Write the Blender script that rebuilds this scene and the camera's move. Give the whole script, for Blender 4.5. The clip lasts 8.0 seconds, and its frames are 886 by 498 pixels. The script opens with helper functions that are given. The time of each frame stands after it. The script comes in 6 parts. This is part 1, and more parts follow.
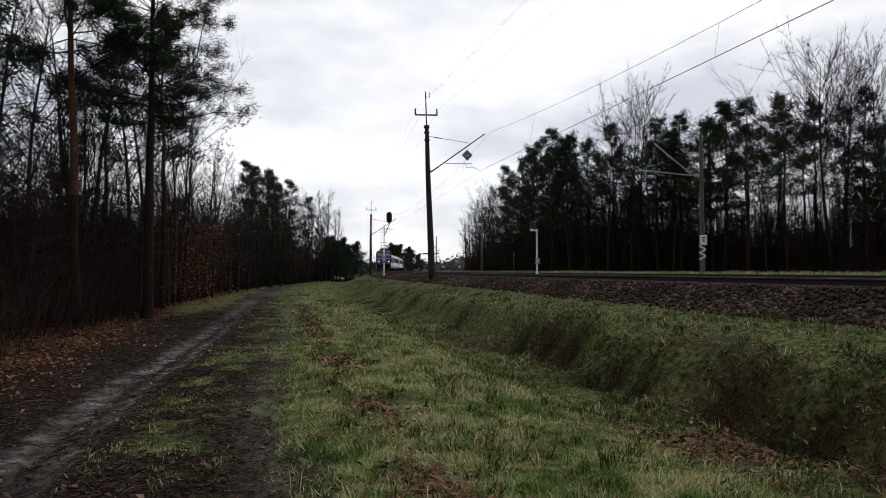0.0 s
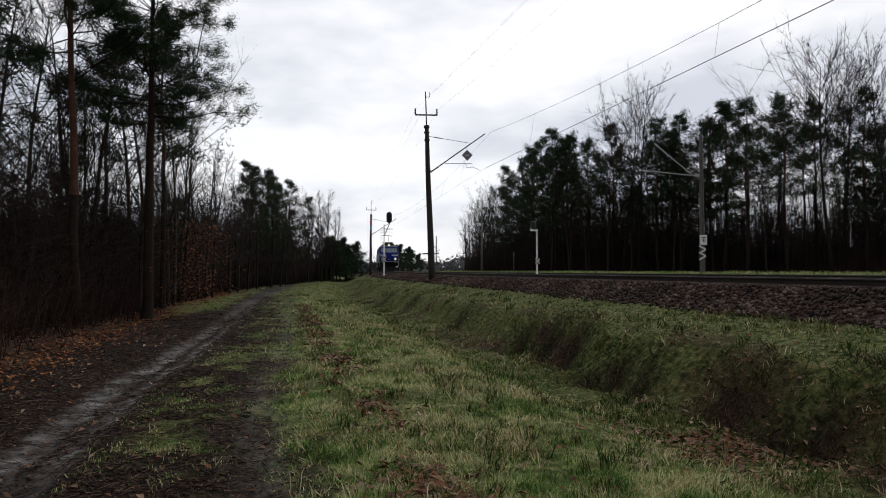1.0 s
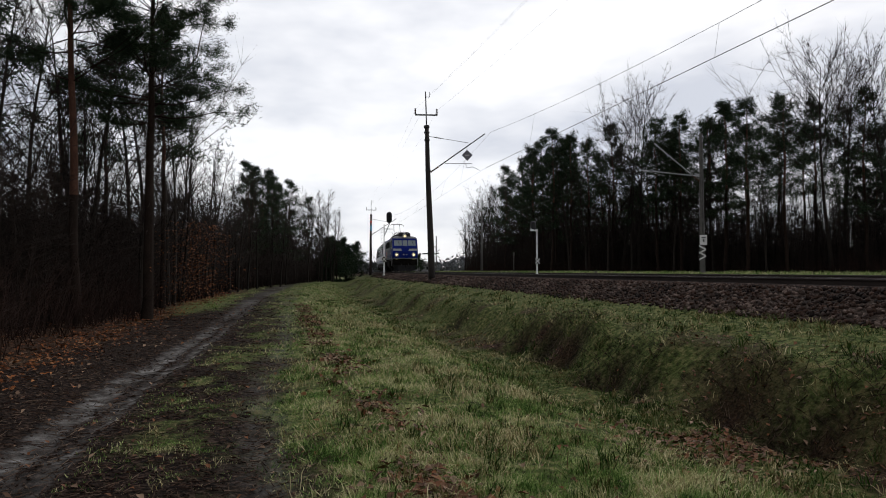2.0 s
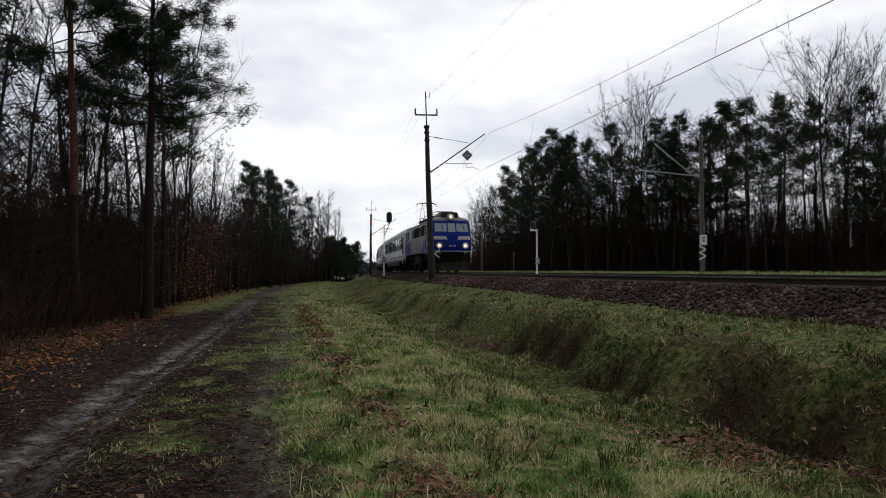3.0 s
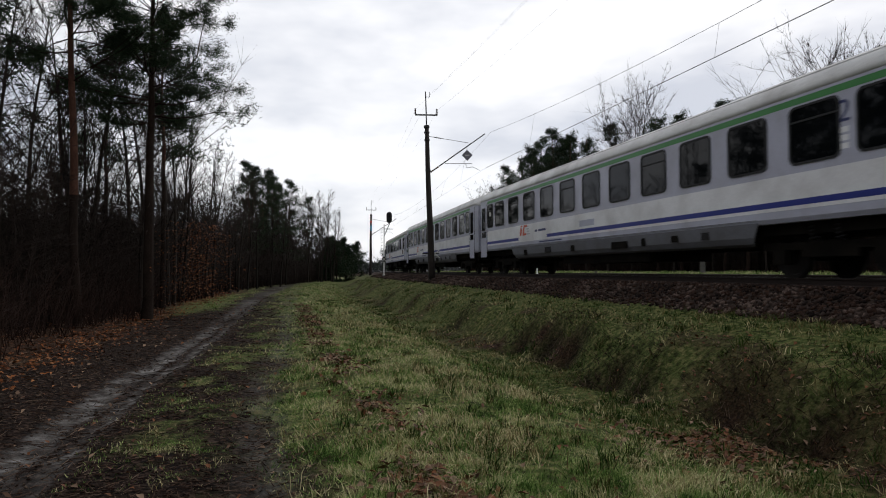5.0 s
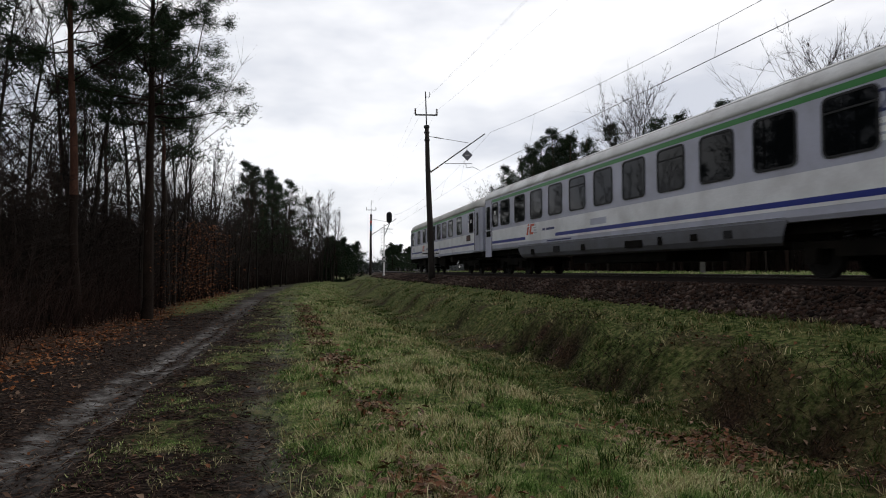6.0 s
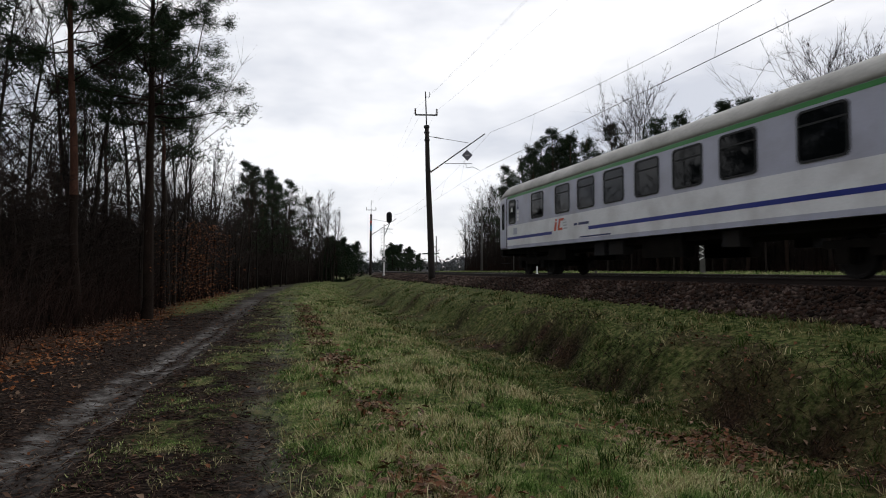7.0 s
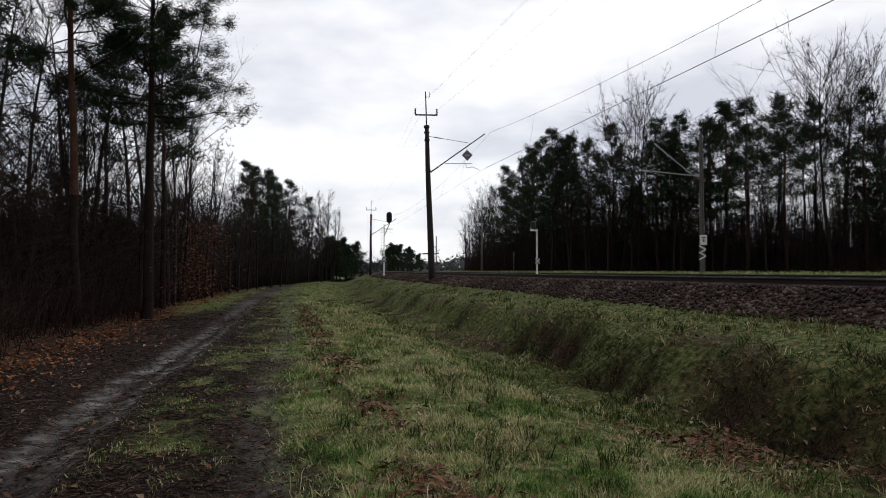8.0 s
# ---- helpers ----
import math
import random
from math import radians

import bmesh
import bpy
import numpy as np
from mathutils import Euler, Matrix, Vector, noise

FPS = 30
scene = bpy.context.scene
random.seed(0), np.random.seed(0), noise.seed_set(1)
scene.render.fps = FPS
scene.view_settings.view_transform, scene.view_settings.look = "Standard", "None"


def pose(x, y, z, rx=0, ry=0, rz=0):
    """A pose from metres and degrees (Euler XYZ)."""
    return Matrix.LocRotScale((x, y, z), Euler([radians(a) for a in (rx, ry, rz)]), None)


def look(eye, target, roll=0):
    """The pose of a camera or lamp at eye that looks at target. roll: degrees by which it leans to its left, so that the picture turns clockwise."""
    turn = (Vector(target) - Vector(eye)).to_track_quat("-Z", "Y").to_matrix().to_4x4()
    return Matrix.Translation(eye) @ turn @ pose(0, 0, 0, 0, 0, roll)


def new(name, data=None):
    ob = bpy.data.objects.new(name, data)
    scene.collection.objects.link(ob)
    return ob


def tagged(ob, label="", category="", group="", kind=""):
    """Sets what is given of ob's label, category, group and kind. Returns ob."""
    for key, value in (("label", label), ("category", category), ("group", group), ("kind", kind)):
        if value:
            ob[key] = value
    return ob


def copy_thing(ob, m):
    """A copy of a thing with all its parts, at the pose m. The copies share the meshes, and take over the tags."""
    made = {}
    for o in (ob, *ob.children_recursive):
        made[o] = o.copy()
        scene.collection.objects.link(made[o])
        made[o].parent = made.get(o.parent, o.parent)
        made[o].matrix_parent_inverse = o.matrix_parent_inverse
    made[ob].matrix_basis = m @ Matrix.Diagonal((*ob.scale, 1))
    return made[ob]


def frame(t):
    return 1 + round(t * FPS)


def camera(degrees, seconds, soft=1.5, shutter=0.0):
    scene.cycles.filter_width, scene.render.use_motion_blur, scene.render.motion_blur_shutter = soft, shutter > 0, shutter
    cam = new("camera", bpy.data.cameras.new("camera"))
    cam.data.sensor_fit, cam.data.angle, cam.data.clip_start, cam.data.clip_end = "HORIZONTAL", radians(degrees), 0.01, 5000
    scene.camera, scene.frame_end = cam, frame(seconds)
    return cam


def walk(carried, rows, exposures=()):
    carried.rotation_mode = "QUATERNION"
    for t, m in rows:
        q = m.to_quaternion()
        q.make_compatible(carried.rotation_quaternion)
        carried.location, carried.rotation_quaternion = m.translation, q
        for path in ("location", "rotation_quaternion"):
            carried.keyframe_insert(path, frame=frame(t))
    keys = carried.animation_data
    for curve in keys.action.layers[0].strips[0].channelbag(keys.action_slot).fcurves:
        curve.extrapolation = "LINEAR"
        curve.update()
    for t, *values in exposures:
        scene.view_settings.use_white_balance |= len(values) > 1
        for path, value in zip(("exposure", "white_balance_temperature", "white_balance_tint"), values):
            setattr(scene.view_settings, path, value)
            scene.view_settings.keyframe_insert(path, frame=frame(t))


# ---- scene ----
EYE = (0.0, 0.0, 0.163)          # rail top is z = 0
TILT = 1.98
cam = camera(70.2, 8.0, soft=1.0, shutter=0.12)
CAM_POSE = pose(*EYE, 90 + TILT, 0, 0)
walk(cam, [(0.0, CAM_POSE), (8.0, CAM_POSE)])


# ---- sky and light: an overcast winter day ----
SUN_AZ, SUN_EL = radians(30), radians(34)


def make_world():
    w = bpy.data.worlds.new("sky")
    w.use_nodes = True
    nt = w.node_tree
    nt.nodes.clear()
    n = nt.nodes.new
    out, bg = n("ShaderNodeOutputWorld"), n("ShaderNodeBackground")
    sky = n("ShaderNodeTexSky")
    sky.sky_type, sky.sun_disc = "NISHITA", False
    sky.sun_elevation, sky.sun_rotation = SUN_EL, SUN_AZ
    tc, sep = n("ShaderNodeTexCoord"), n("ShaderNodeSeparateXYZ")
    mp = n("ShaderNodeMapping")
    mp.inputs["Scale"].default_value = (1.0, 1.0, 2.6)
    mp.inputs["Location"].default_value = (0.35, 0.0, 0.3)
    nz = n("ShaderNodeTexNoise")
    nz.inputs["Scale"].default_value, nz.inputs["Detail"].default_value = 2.3, 5.0
    nz.inputs["Roughness"].default_value = 0.5
    ramp = n("ShaderNodeValToRGB")
    ramp.color_ramp.elements[0].position, ramp.color_ramp.elements[0].color = 0.40, (0.58, 0.61, 0.69, 1)
    ramp.color_ramp.elements[1].position, ramp.color_ramp.elements[1].color = 0.60, (1.0, 1.0, 1.02, 1)
    scl = n("ShaderNodeVectorMath")
    scl.operation = "SCALE"
    scl.inputs["Scale"].default_value = 0.10
    mix = n("ShaderNodeMix")
    mix.data_type = "RGBA"
    mix.inputs["Factor"].default_value = 0.93
    nt.links.new(tc.outputs["Generated"], mp.inputs["Vector"])
    nt.links.new(mp.outputs[0], nz.inputs["Vector"])
    nt.links.new(nz.outputs["Fac"], ramp.inputs["Fac"])
    nt.links.new(sky.outputs[0], scl.inputs[0])
    nt.links.new(scl.outputs[0], mix.inputs["A"])
    nt.links.new(ramp.outputs["Color"], mix.inputs["B"])
    # the cloud is thinnest, and so brightest, towards the hidden sun
    dot, glow = n("ShaderNodeVectorMath"), n("ShaderNodeMapRange")
    dot.operation = "DOT_PRODUCT"
    dot.inputs[1].default_value = (math.sin(SUN_AZ) * math.cos(SUN_EL), math.cos(SUN_AZ) * math.cos(SUN_EL), math.sin(SUN_EL))
    nt.links.new(tc.outputs["Generated"], dot.inputs[0])
    glow.interpolation_type = "SMOOTHSTEP"
    glow.inputs["From Min"].default_value, glow.inputs["From Max"].default_value = -0.6, 0.7
    glow.inputs["To Min"].default_value, glow.inputs["To Max"].default_value = 0.45, 1.09
    nt.links.new(dot.outputs["Value"], glow.inputs["Value"])
    nt.links.new(mix.outputs["Result"], bg.inputs["Color"])
    nt.links.new(glow.outputs[0], bg.inputs["Strength"])
    nt.links.new(bg.outputs[0], out.inputs["Surface"])
    scene.world = w


make_world()
sun_data = bpy.data.lights.new("sun", "SUN")
sun_data.energy, sun_data.angle, sun_data.color = 0.9, radians(40), (1.0, 0.97, 0.93)
sun = new("sun", sun_data)
sun.matrix_world = look((0, 0, 60), (-math.sin(SUN_AZ) * 60, -math.cos(SUN_AZ) * 60, 60 - math.tan(SUN_EL) * 60))
scene.view_settings.exposure = 0.0


# ---- materials ----
def material(name, colour, rough=0.7, metal=0.0, vary=0.25, scale=6.0, fine=60.0, bump=0.0, bump_scale=40.0,
             island=0.0, obj_random=0.0, dirt=None, dirt_amount=0.0, dirt_scale=1.5, specular=0.4):
    """A surface with variation at two scales, optional dirt and relief."""
    m = bpy.data.materials.new(name)
    m.use_nodes = True
    nt = m.node_tree
    n, link = nt.nodes.new, nt.links.new
    bsdf = nt.nodes["Principled BSDF"]
    bsdf.inputs["Roughness"].default_value = rough
    bsdf.inputs["Metallic"].default_value = metal
    bsdf.inputs["Specular IOR Level"].default_value = specular
    tc = n("ShaderNodeTexCoord")
    big, small = n("ShaderNodeTexNoise"), n("ShaderNodeTexNoise")
    big.inputs["Scale"].default_value, small.inputs["Scale"].default_value = scale, fine
    big.inputs["Detail"].default_value, small.inputs["Detail"].default_value = 4, 3
    link(tc.outputs["Object"], big.inputs["Vector"])
    link(tc.outputs["Object"], small.inputs["Vector"])
    add = n("ShaderNodeMath")
    add.operation = "ADD"
    link(big.outputs["Fac"], add.inputs[0])
    link(small.outputs["Fac"], add.inputs[1])
    last = add.outputs[0]
    for amount, node, socket in ((island, "ShaderNodeNewGeometry", "Random Per Island"), (obj_random, "ShaderNodeObjectInfo", "Random")):
        if amount:
            src = n(node)
            mul = n("ShaderNodeMath")
            mul.operation = "MULTIPLY_ADD"
            mul.inputs[1].default_value = amount
            link(src.outputs[socket], mul.inputs[0])
            link(last, mul.inputs[2])
            shift = n("ShaderNodeMath")
            shift.operation = "SUBTRACT"
            shift.inputs[1].default_value = amount / 2
            link(mul.outputs[0], shift.inputs[0])
            last = shift.outputs[0]
    rng = n("ShaderNodeMapRange")
    rng.inputs["From Min"].default_value, rng.inputs["From Max"].default_value = 0.6, 1.4
    rng.inputs["To Min"].default_value, rng.inputs["To Max"].default_value = 1 - vary, 1 + vary
    link(last, rng.inputs["Value"])
    base = n("ShaderNodeVectorMath")
    base.operation = "SCALE"
    base.inputs[0].default_value = colour
    link(rng.outputs[0], base.inputs["Scale"])
    col = base.outputs[0]
    if dirt:
        dn, dr, mx = n("ShaderNodeTexNoise"), n("ShaderNodeMapRange"), n("ShaderNodeMix")
        dn.inputs["Scale"].default_value, dn.inputs["Detail"].default_value = dirt_scale, 6
        dr.inputs["From Min"].default_value, dr.inputs["From Max"].default_value = 0.42, 0.72
        dr.inputs["To Max"].default_value = dirt_amount
        mx.data_type = "RGBA"
        mx.inputs["B"].default_value = (*dirt, 1)
        link(tc.outputs["Object"], dn.inputs["Vector"])
        link(dn.outputs["Fac"], dr.inputs["Value"])
        link(dr.outputs[0], mx.inputs["Factor"])
        link(col, mx.inputs["A"])
        col = mx.outputs["Result"]
    link(col, bsdf.inputs["Base Color"])
    if bump:
        bn, bp = n("ShaderNodeTexNoise"), n("ShaderNodeBump")
        bn.inputs["Scale"].default_value, bn.inputs["Detail"].default_value = bump_scale, 4
        bp.inputs["Strength"].default_value, bp.inputs["Distance"].default_value = bump, 0.02
        link(tc.outputs["Object"], bn.inputs["Vector"])
        link(bn.outputs["Fac"], bp.inputs["Height"])
        link(bp.outputs[0], bsdf.inputs["Normal"])
    return m


def blades_material(name, ramp_colours, rough=0.8, specular=0.15, patch=0.35, patch_scale=0.6):
    """Leaves, needles or blades: each island takes its own colour, with patches across the ground."""
    m = bpy.data.materials.new(name)
    m.use_nodes = True
    nt = m.node_tree
    n, link = nt.nodes.new, nt.links.new
    bsdf = nt.nodes["Principled BSDF"]
    bsdf.inputs["Roughness"].default_value = rough
    bsdf.inputs["Specular IOR Level"].default_value = specular
    geo, tc, nz = n("ShaderNodeNewGeometry"), n("ShaderNodeTexCoord"), n("ShaderNodeTexNoise")
    nz.inputs["Scale"].default_value, nz.inputs["Detail"].default_value = patch_scale, 3
    link(tc.outputs["Object"], nz.inputs["Vector"])
    a = n("ShaderNodeMapRange")
    a.inputs["From Min"].default_value, a.inputs["From Max"].default_value = 0.3, 0.7
    a.inputs["To Min"].default_value, a.inputs["To Max"].default_value = -patch, patch
    link(nz.outputs["Fac"], a.inputs["Value"])
    add = n("ShaderNodeMath")
    add.operation, add.use_clamp = "ADD", True
    link(geo.outputs["Random Per Island"], add.inputs[0])
    link(a.outputs[0], add.inputs[1])
    ramp = n("ShaderNodeValToRGB")
    els = ramp.color_ramp.elements
    while len(els) < len(ramp_colours):
        els.new(0.5)
    for i, c in enumerate(ramp_colours):
        els[i].position, els[i].color = i / max(1, len(ramp_colours) - 1), (*c, 1)
    link(add.outputs[0], ramp.inputs["Fac"])
    link(ramp.outputs["Color"], bsdf.inputs["Base Color"])
    return m


def glow_material(name, colour, strength):
    m = bpy.data.materials.new(name)
    m.use_nodes = True
    b = m.node_tree.nodes["Principled BSDF"]
    b.inputs["Base Color"].default_value = (*colour, 1)
    b.inputs["Emission Color"].default_value = (*colour, 1)
    b.inputs["Emission Strength"].default_value = strength
    return m


def pane_material(name, colour, rough=0.06):
    """Glossy pane: dark tinted with a dim interior behind, pale where reflection is painted in."""
    m = bpy.data.materials.new(name)
    m.use_nodes = True
    b = m.node_tree.nodes["Principled BSDF"]
    b.inputs["Base Color"].default_value = (*colour, 1)
    b.inputs["Roughness"].default_value = rough
    b.inputs["Specular IOR Level"].default_value = 0.20
    return m


BARK_PINE = material("pine_bark", (0.024, 0.016, 0.012), 0.95, vary=0.5, scale=2.0, fine=22, bump=0.7, bump_scale=18, obj_random=0.5, specular=0.1)
BARK_ORANGE = material("upper_pine_bark", (0.075, 0.036, 0.024), 0.95, vary=0.4, scale=2.0, fine=22, bump=0.5, bump_scale=18, specular=0.1)
BARK_GREY = material("grey_bark", (0.028, 0.023, 0.019), 0.95, vary=0.4, scale=2.0, fine=30, bump=0.4, bump_scale=25, obj_random=0.5, specular=0.1)
TWIG = material("twig", (0.022, 0.016, 0.013), 0.95, vary=0.4, scale=1.0, fine=10, specular=0.1)
NEEDLES = blades_material("needles", [(0.008, 0.017, 0.008), (0.016, 0.032, 0.013), (0.034, 0.052, 0.020)])
# mossy green, taken darker to hold the ditch bank's shade
SHADED_BANK_GRASS = blades_material("shaded_bank_grass", [(0.010, 0.026, 0.004), (0.034, 0.074, 0.012), (0.066, 0.088, 0.022), (0.15, 0.12, 0.05)], specular=0.05, patch=0.6, patch_scale=1.8)
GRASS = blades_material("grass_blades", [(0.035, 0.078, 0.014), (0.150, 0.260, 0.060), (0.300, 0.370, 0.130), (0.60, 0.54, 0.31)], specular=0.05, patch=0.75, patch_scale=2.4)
STRAW = blades_material("dry_grass", [(0.22, 0.18, 0.08), (0.52, 0.45, 0.26), (0.16, 0.13, 0.04)], specular=0.05)
DEADLEAF = blades_material("dead_leaves", [(0.075, 0.028, 0.012), (0.16, 0.062, 0.024), (0.07, 0.038, 0.022), (0.26, 0.17, 0.11)], rough=0.7, specular=0.15)
WITHERED = blades_material("withered_leaves", [(0.10, 0.030, 0.010), (0.22, 0.075, 0.022), (0.14, 0.05, 0.018), (0.30, 0.13, 0.05)], rough=0.7, specular=0.1)
STONE = blades_material("ballast_stone", [(0.010, 0.007, 0.006), (0.048, 0.026, 0.018), (0.022, 0.016, 0.014), (0.12, 0.085, 0.07)], rough=0.9, specular=0.08)
RAIL_RUST = material("rusty_rail", (0.022, 0.014, 0.011), 0.9, 0.0, vary=0.4, scale=3, fine=40, bump=0.2)
RAIL_STEEL = material("polished_rail", (0.14, 0.13, 0.13), 0.55, 0.8, vary=0.1)
SLEEPER = material("old_sleeper", (0.030, 0.022, 0.018), 0.95, vary=0.4, scale=4, fine=40, bump=0.5, obj_random=0.5)
MAST_WOOD = material("tarred_mast", (0.026, 0.020, 0.017), 0.85, vary=0.45, scale=1.5, fine=30, bump=0.5, bump_scale=30)
CONCRETE = material("mast_concrete", (0.095, 0.09, 0.082), 0.9, vary=0.25, scale=2.0, fine=40, bump=0.3)
STEEL = material("galvanised_steel", (0.22, 0.22, 0.22), 0.5, 0.7, vary=0.2, scale=3)
DARK_STEEL = material("dark_steel", (0.035, 0.033, 0.033), 0.6, 0.3, vary=0.3, scale=3)
WIRE = material("copper_wire", (0.10, 0.095, 0.09), 0.6, 0.5, vary=0.1)
WHITE_PAINT = material("white_enamel", (0.75, 0.75, 0.73), 0.5, vary=0.12, scale=3, fine=50, dirt=(0.3, 0.25, 0.2), dirt_amount=0.5)
BLACK_PAINT = material("black_enamel", (0.015, 0.015, 0.016), 0.5, vary=0.3)
RED_PAINT = material("red_enamel", (0.55, 0.05, 0.03), 0.5, vary=0.15)
CYAN_PAINT = material("blue_enamel", (0.10, 0.35, 0.50), 0.5, vary=0.15)
PORCELAIN = material("brown_porcelain", (0.07, 0.035, 0.02), 0.25, vary=0.2)
SIGN_GREY = material("grey_enamel", (0.16, 0.16, 0.19), 0.5, vary=0.15)


# ---- the line of the track ----
TH0, K0, K1, X0, Y0 = -0.238442, 0.001644, -7.0e-6, 4.622, 30.0
S_STEP = 0.25
S_LIST = np.arange(-700, 1000 + S_STEP, S_STEP)
_sc = np.clip(S_LIST, -90, 150)
ANGLES = TH0 + K0 * _sc + K1 * _sc * _sc / 2
ANGLES = ANGLES + np.where(S_LIST < -90, (S_LIST + 90) * 0.0008, 0) * (np.abs(S_LIST) < 400)
ANGLES = ANGLES + 0.0013 * np.clip(S_LIST - 104, 0, 56)
_i0 = int(round(700 / S_STEP))
_dx, _dy = np.sin(ANGLES) * S_STEP, np.cos(ANGLES) * S_STEP
LINE_X = np.concatenate([[0], np.cumsum((_dx[1:] + _dx[:-1]) / 2)])
LINE_Y = np.concatenate([[0], np.cumsum((_dy[1:] + _dy[:-1]) / 2)])
LINE_X, LINE_Y = LINE_X - LINE_X[_i0] + X0, LINE_Y - LINE_Y[_i0] + Y0


def on_line(s, d=0.0):
    """Place in plan at s along the track and d metres to the path's side of its centre, and the heading."""
    x, y, a = np.interp(s, S_LIST, LINE_X), np.interp(s, S_LIST, LINE_Y), np.interp(s, S_LIST, ANGLES)
    return x - d * np.cos(a), y + d * np.sin(a), a


def to_line(x, y):
    """s and d of places in plan."""
    x, y = np.asarray(x, float), np.asarray(y, float)
    s = np.clip((y - Y0) * 1.02, -690, 990)
    for _ in range(12):
        px, py, a = on_line(s)
        s = np.clip(s + 0.9 * ((x - px) * np.sin(a) + (y - py) * np.cos(a)), -699, 999)
    px, py, a = on_line(s)
    return s, -((x - px) * np.cos(a) - (y - py) * np.sin(a))


# ---- value noise for relief ----
_RNG = np.random.RandomState(7)
_LATT = _RNG.rand(256, 256)


def vnoise(x, y):
    xi, yi = np.floor(x).astype(int), np.floor(y).astype(int)
    fx, fy = x - xi, y - yi
    fx, fy = fx * fx * (3 - 2 * fx), fy * fy * (3 - 2 * fy)
    g = lambda i, j: _LATT[i % 256, j % 256]
    return (g(xi, yi) * (1 - fx) + g(xi + 1, yi) * fx) * (1 - fy) + (g(xi, yi + 1) * (1 - fx) + g(xi + 1, yi + 1) * fx) * fy


def fbm(x, y, octaves=4):
    t, a = 0.0, 0.5
    for _ in range(octaves):
        t, x, y, a = t + a * (vnoise(x, y) - 0.5), x * 2.03 + 11.3, y * 2.03 + 5.7, a * 0.5
    return t


def step01(v, a, b):
    t = np.clip((v - a) / (b - a), 0, 1)
    return t * t * (3 - 2 * t)


# overhanging lumps and hollows where the ditch bank has slipped: x, y, size
HOLLOWS = [(2.35, 16.5, 0.9), (2.95, 15.2, 1.1), (3.25, 14.1, 1.0), (3.10, 12.3, 0.8), (3.50, 11.9, 0.9), (3.65, 11.0, 0.8), (0.85, 22.4, 1.0),
           (4.40, 9.0, 0.9), (4.75, 7.6, 0.9), (4.4, 8.1, 0.8), (-3.2, 38.4, 1.2), (-1.4, 31.0, 1.1)]


def rut_line(s):
    """Distance of the main wheel rut from the track's centre."""
    return np.interp(s, [-25, -18, -15.7, -10.6, 0, 40, 100], [14.22, 14.22, 14.02, 13.76, 13.64, 13.42, 13.2])


def ground_height(x, y):
    s, d = to_line(x, y)
    near = step01(s, 5, -20)
    toe = -0.55 - 0.12 * near
    prof_d = np.array([-400, -40, -16, -12, -10.9, -9.9, -7, -6, -3.0, -1.9, 1.9])
    prof_z = np.array([0.0, 0.05, 0.06, -0.02, -0.20, -0.20, -0.20, -0.22, -0.25, -0.20, -0.20])
    z = np.interp(d, prof_d, prof_z)
    left = np.interp(d, [1.9, 3.3, 5.0, 6.2, 7.1, 9.2, 11, 400], [0, 1, 2, 3, 4, 5, 6, 7])
    fade = 1 - 0.55 * step01(s, 25, 75)
    levels = [np.full_like(z, -0.20), toe, -1.02 - 0.0 * z, -1.45 - 0.42 * fade, -1.45 - 0.50 * fade, -1.52 + 0 * z, -1.46 + 0 * z, -1.40 + 0 * z]
    i = np.clip(left.astype(int), 0, 6)
    f = left - i
    f = np.where((i == 2) | (i == 4), f * f * (3 - 2 * f), f)
    lv = np.array(levels)
    idx = np.arange(z.size).reshape(z.shape)
    flat = lv.reshape(8, -1)
    zl = flat[i.ravel(), idx.ravel()].reshape(z.shape) * (1 - f) + flat[(i + 1).ravel(), idx.ravel()].reshape(z.shape) * f
    z = np.where(d > 1.9, zl, z)
    rough = step01(d, 3.0, 4.0)
    bank = step01(d, 4.3, 5.2) * step01(d, 7.2, 6.2)
    z = z + rough * (0.12 * fbm(x * 0.5, y * 0.5) + 0.07 * fbm(x * 2.1, y * 2.1, 3)) + bank * (0.35 * fbm(x * 0.9 + 31, y * 0.9, 3))
    c = rut_line(s)
    rut = np.exp(-((d - c) / 0.26) ** 2) + 0.6 * np.exp(-((d - c + 0.36) / 0.09) ** 2) + 0.6 * np.exp(-((d - c + 2.05) / 0.35) ** 2)
    for hx, hy, hs in HOLLOWS:
        near = np.exp(-(((x - hx) ** 2 + (y - hy) ** 2) / (0.55 * hs) ** 2))
        below = np.exp(-(((x - hx + 0.50 * hs) ** 2 + (y - hy + 0.25) ** 2) / (0.42 * hs) ** 2))
        z = z + 0.14 * near - 0.30 * below
    z = z - 0.07 * rut + step01(d, -13, -16) * 0.15 * fbm(x * 0.2, y * 0.2)
    return z


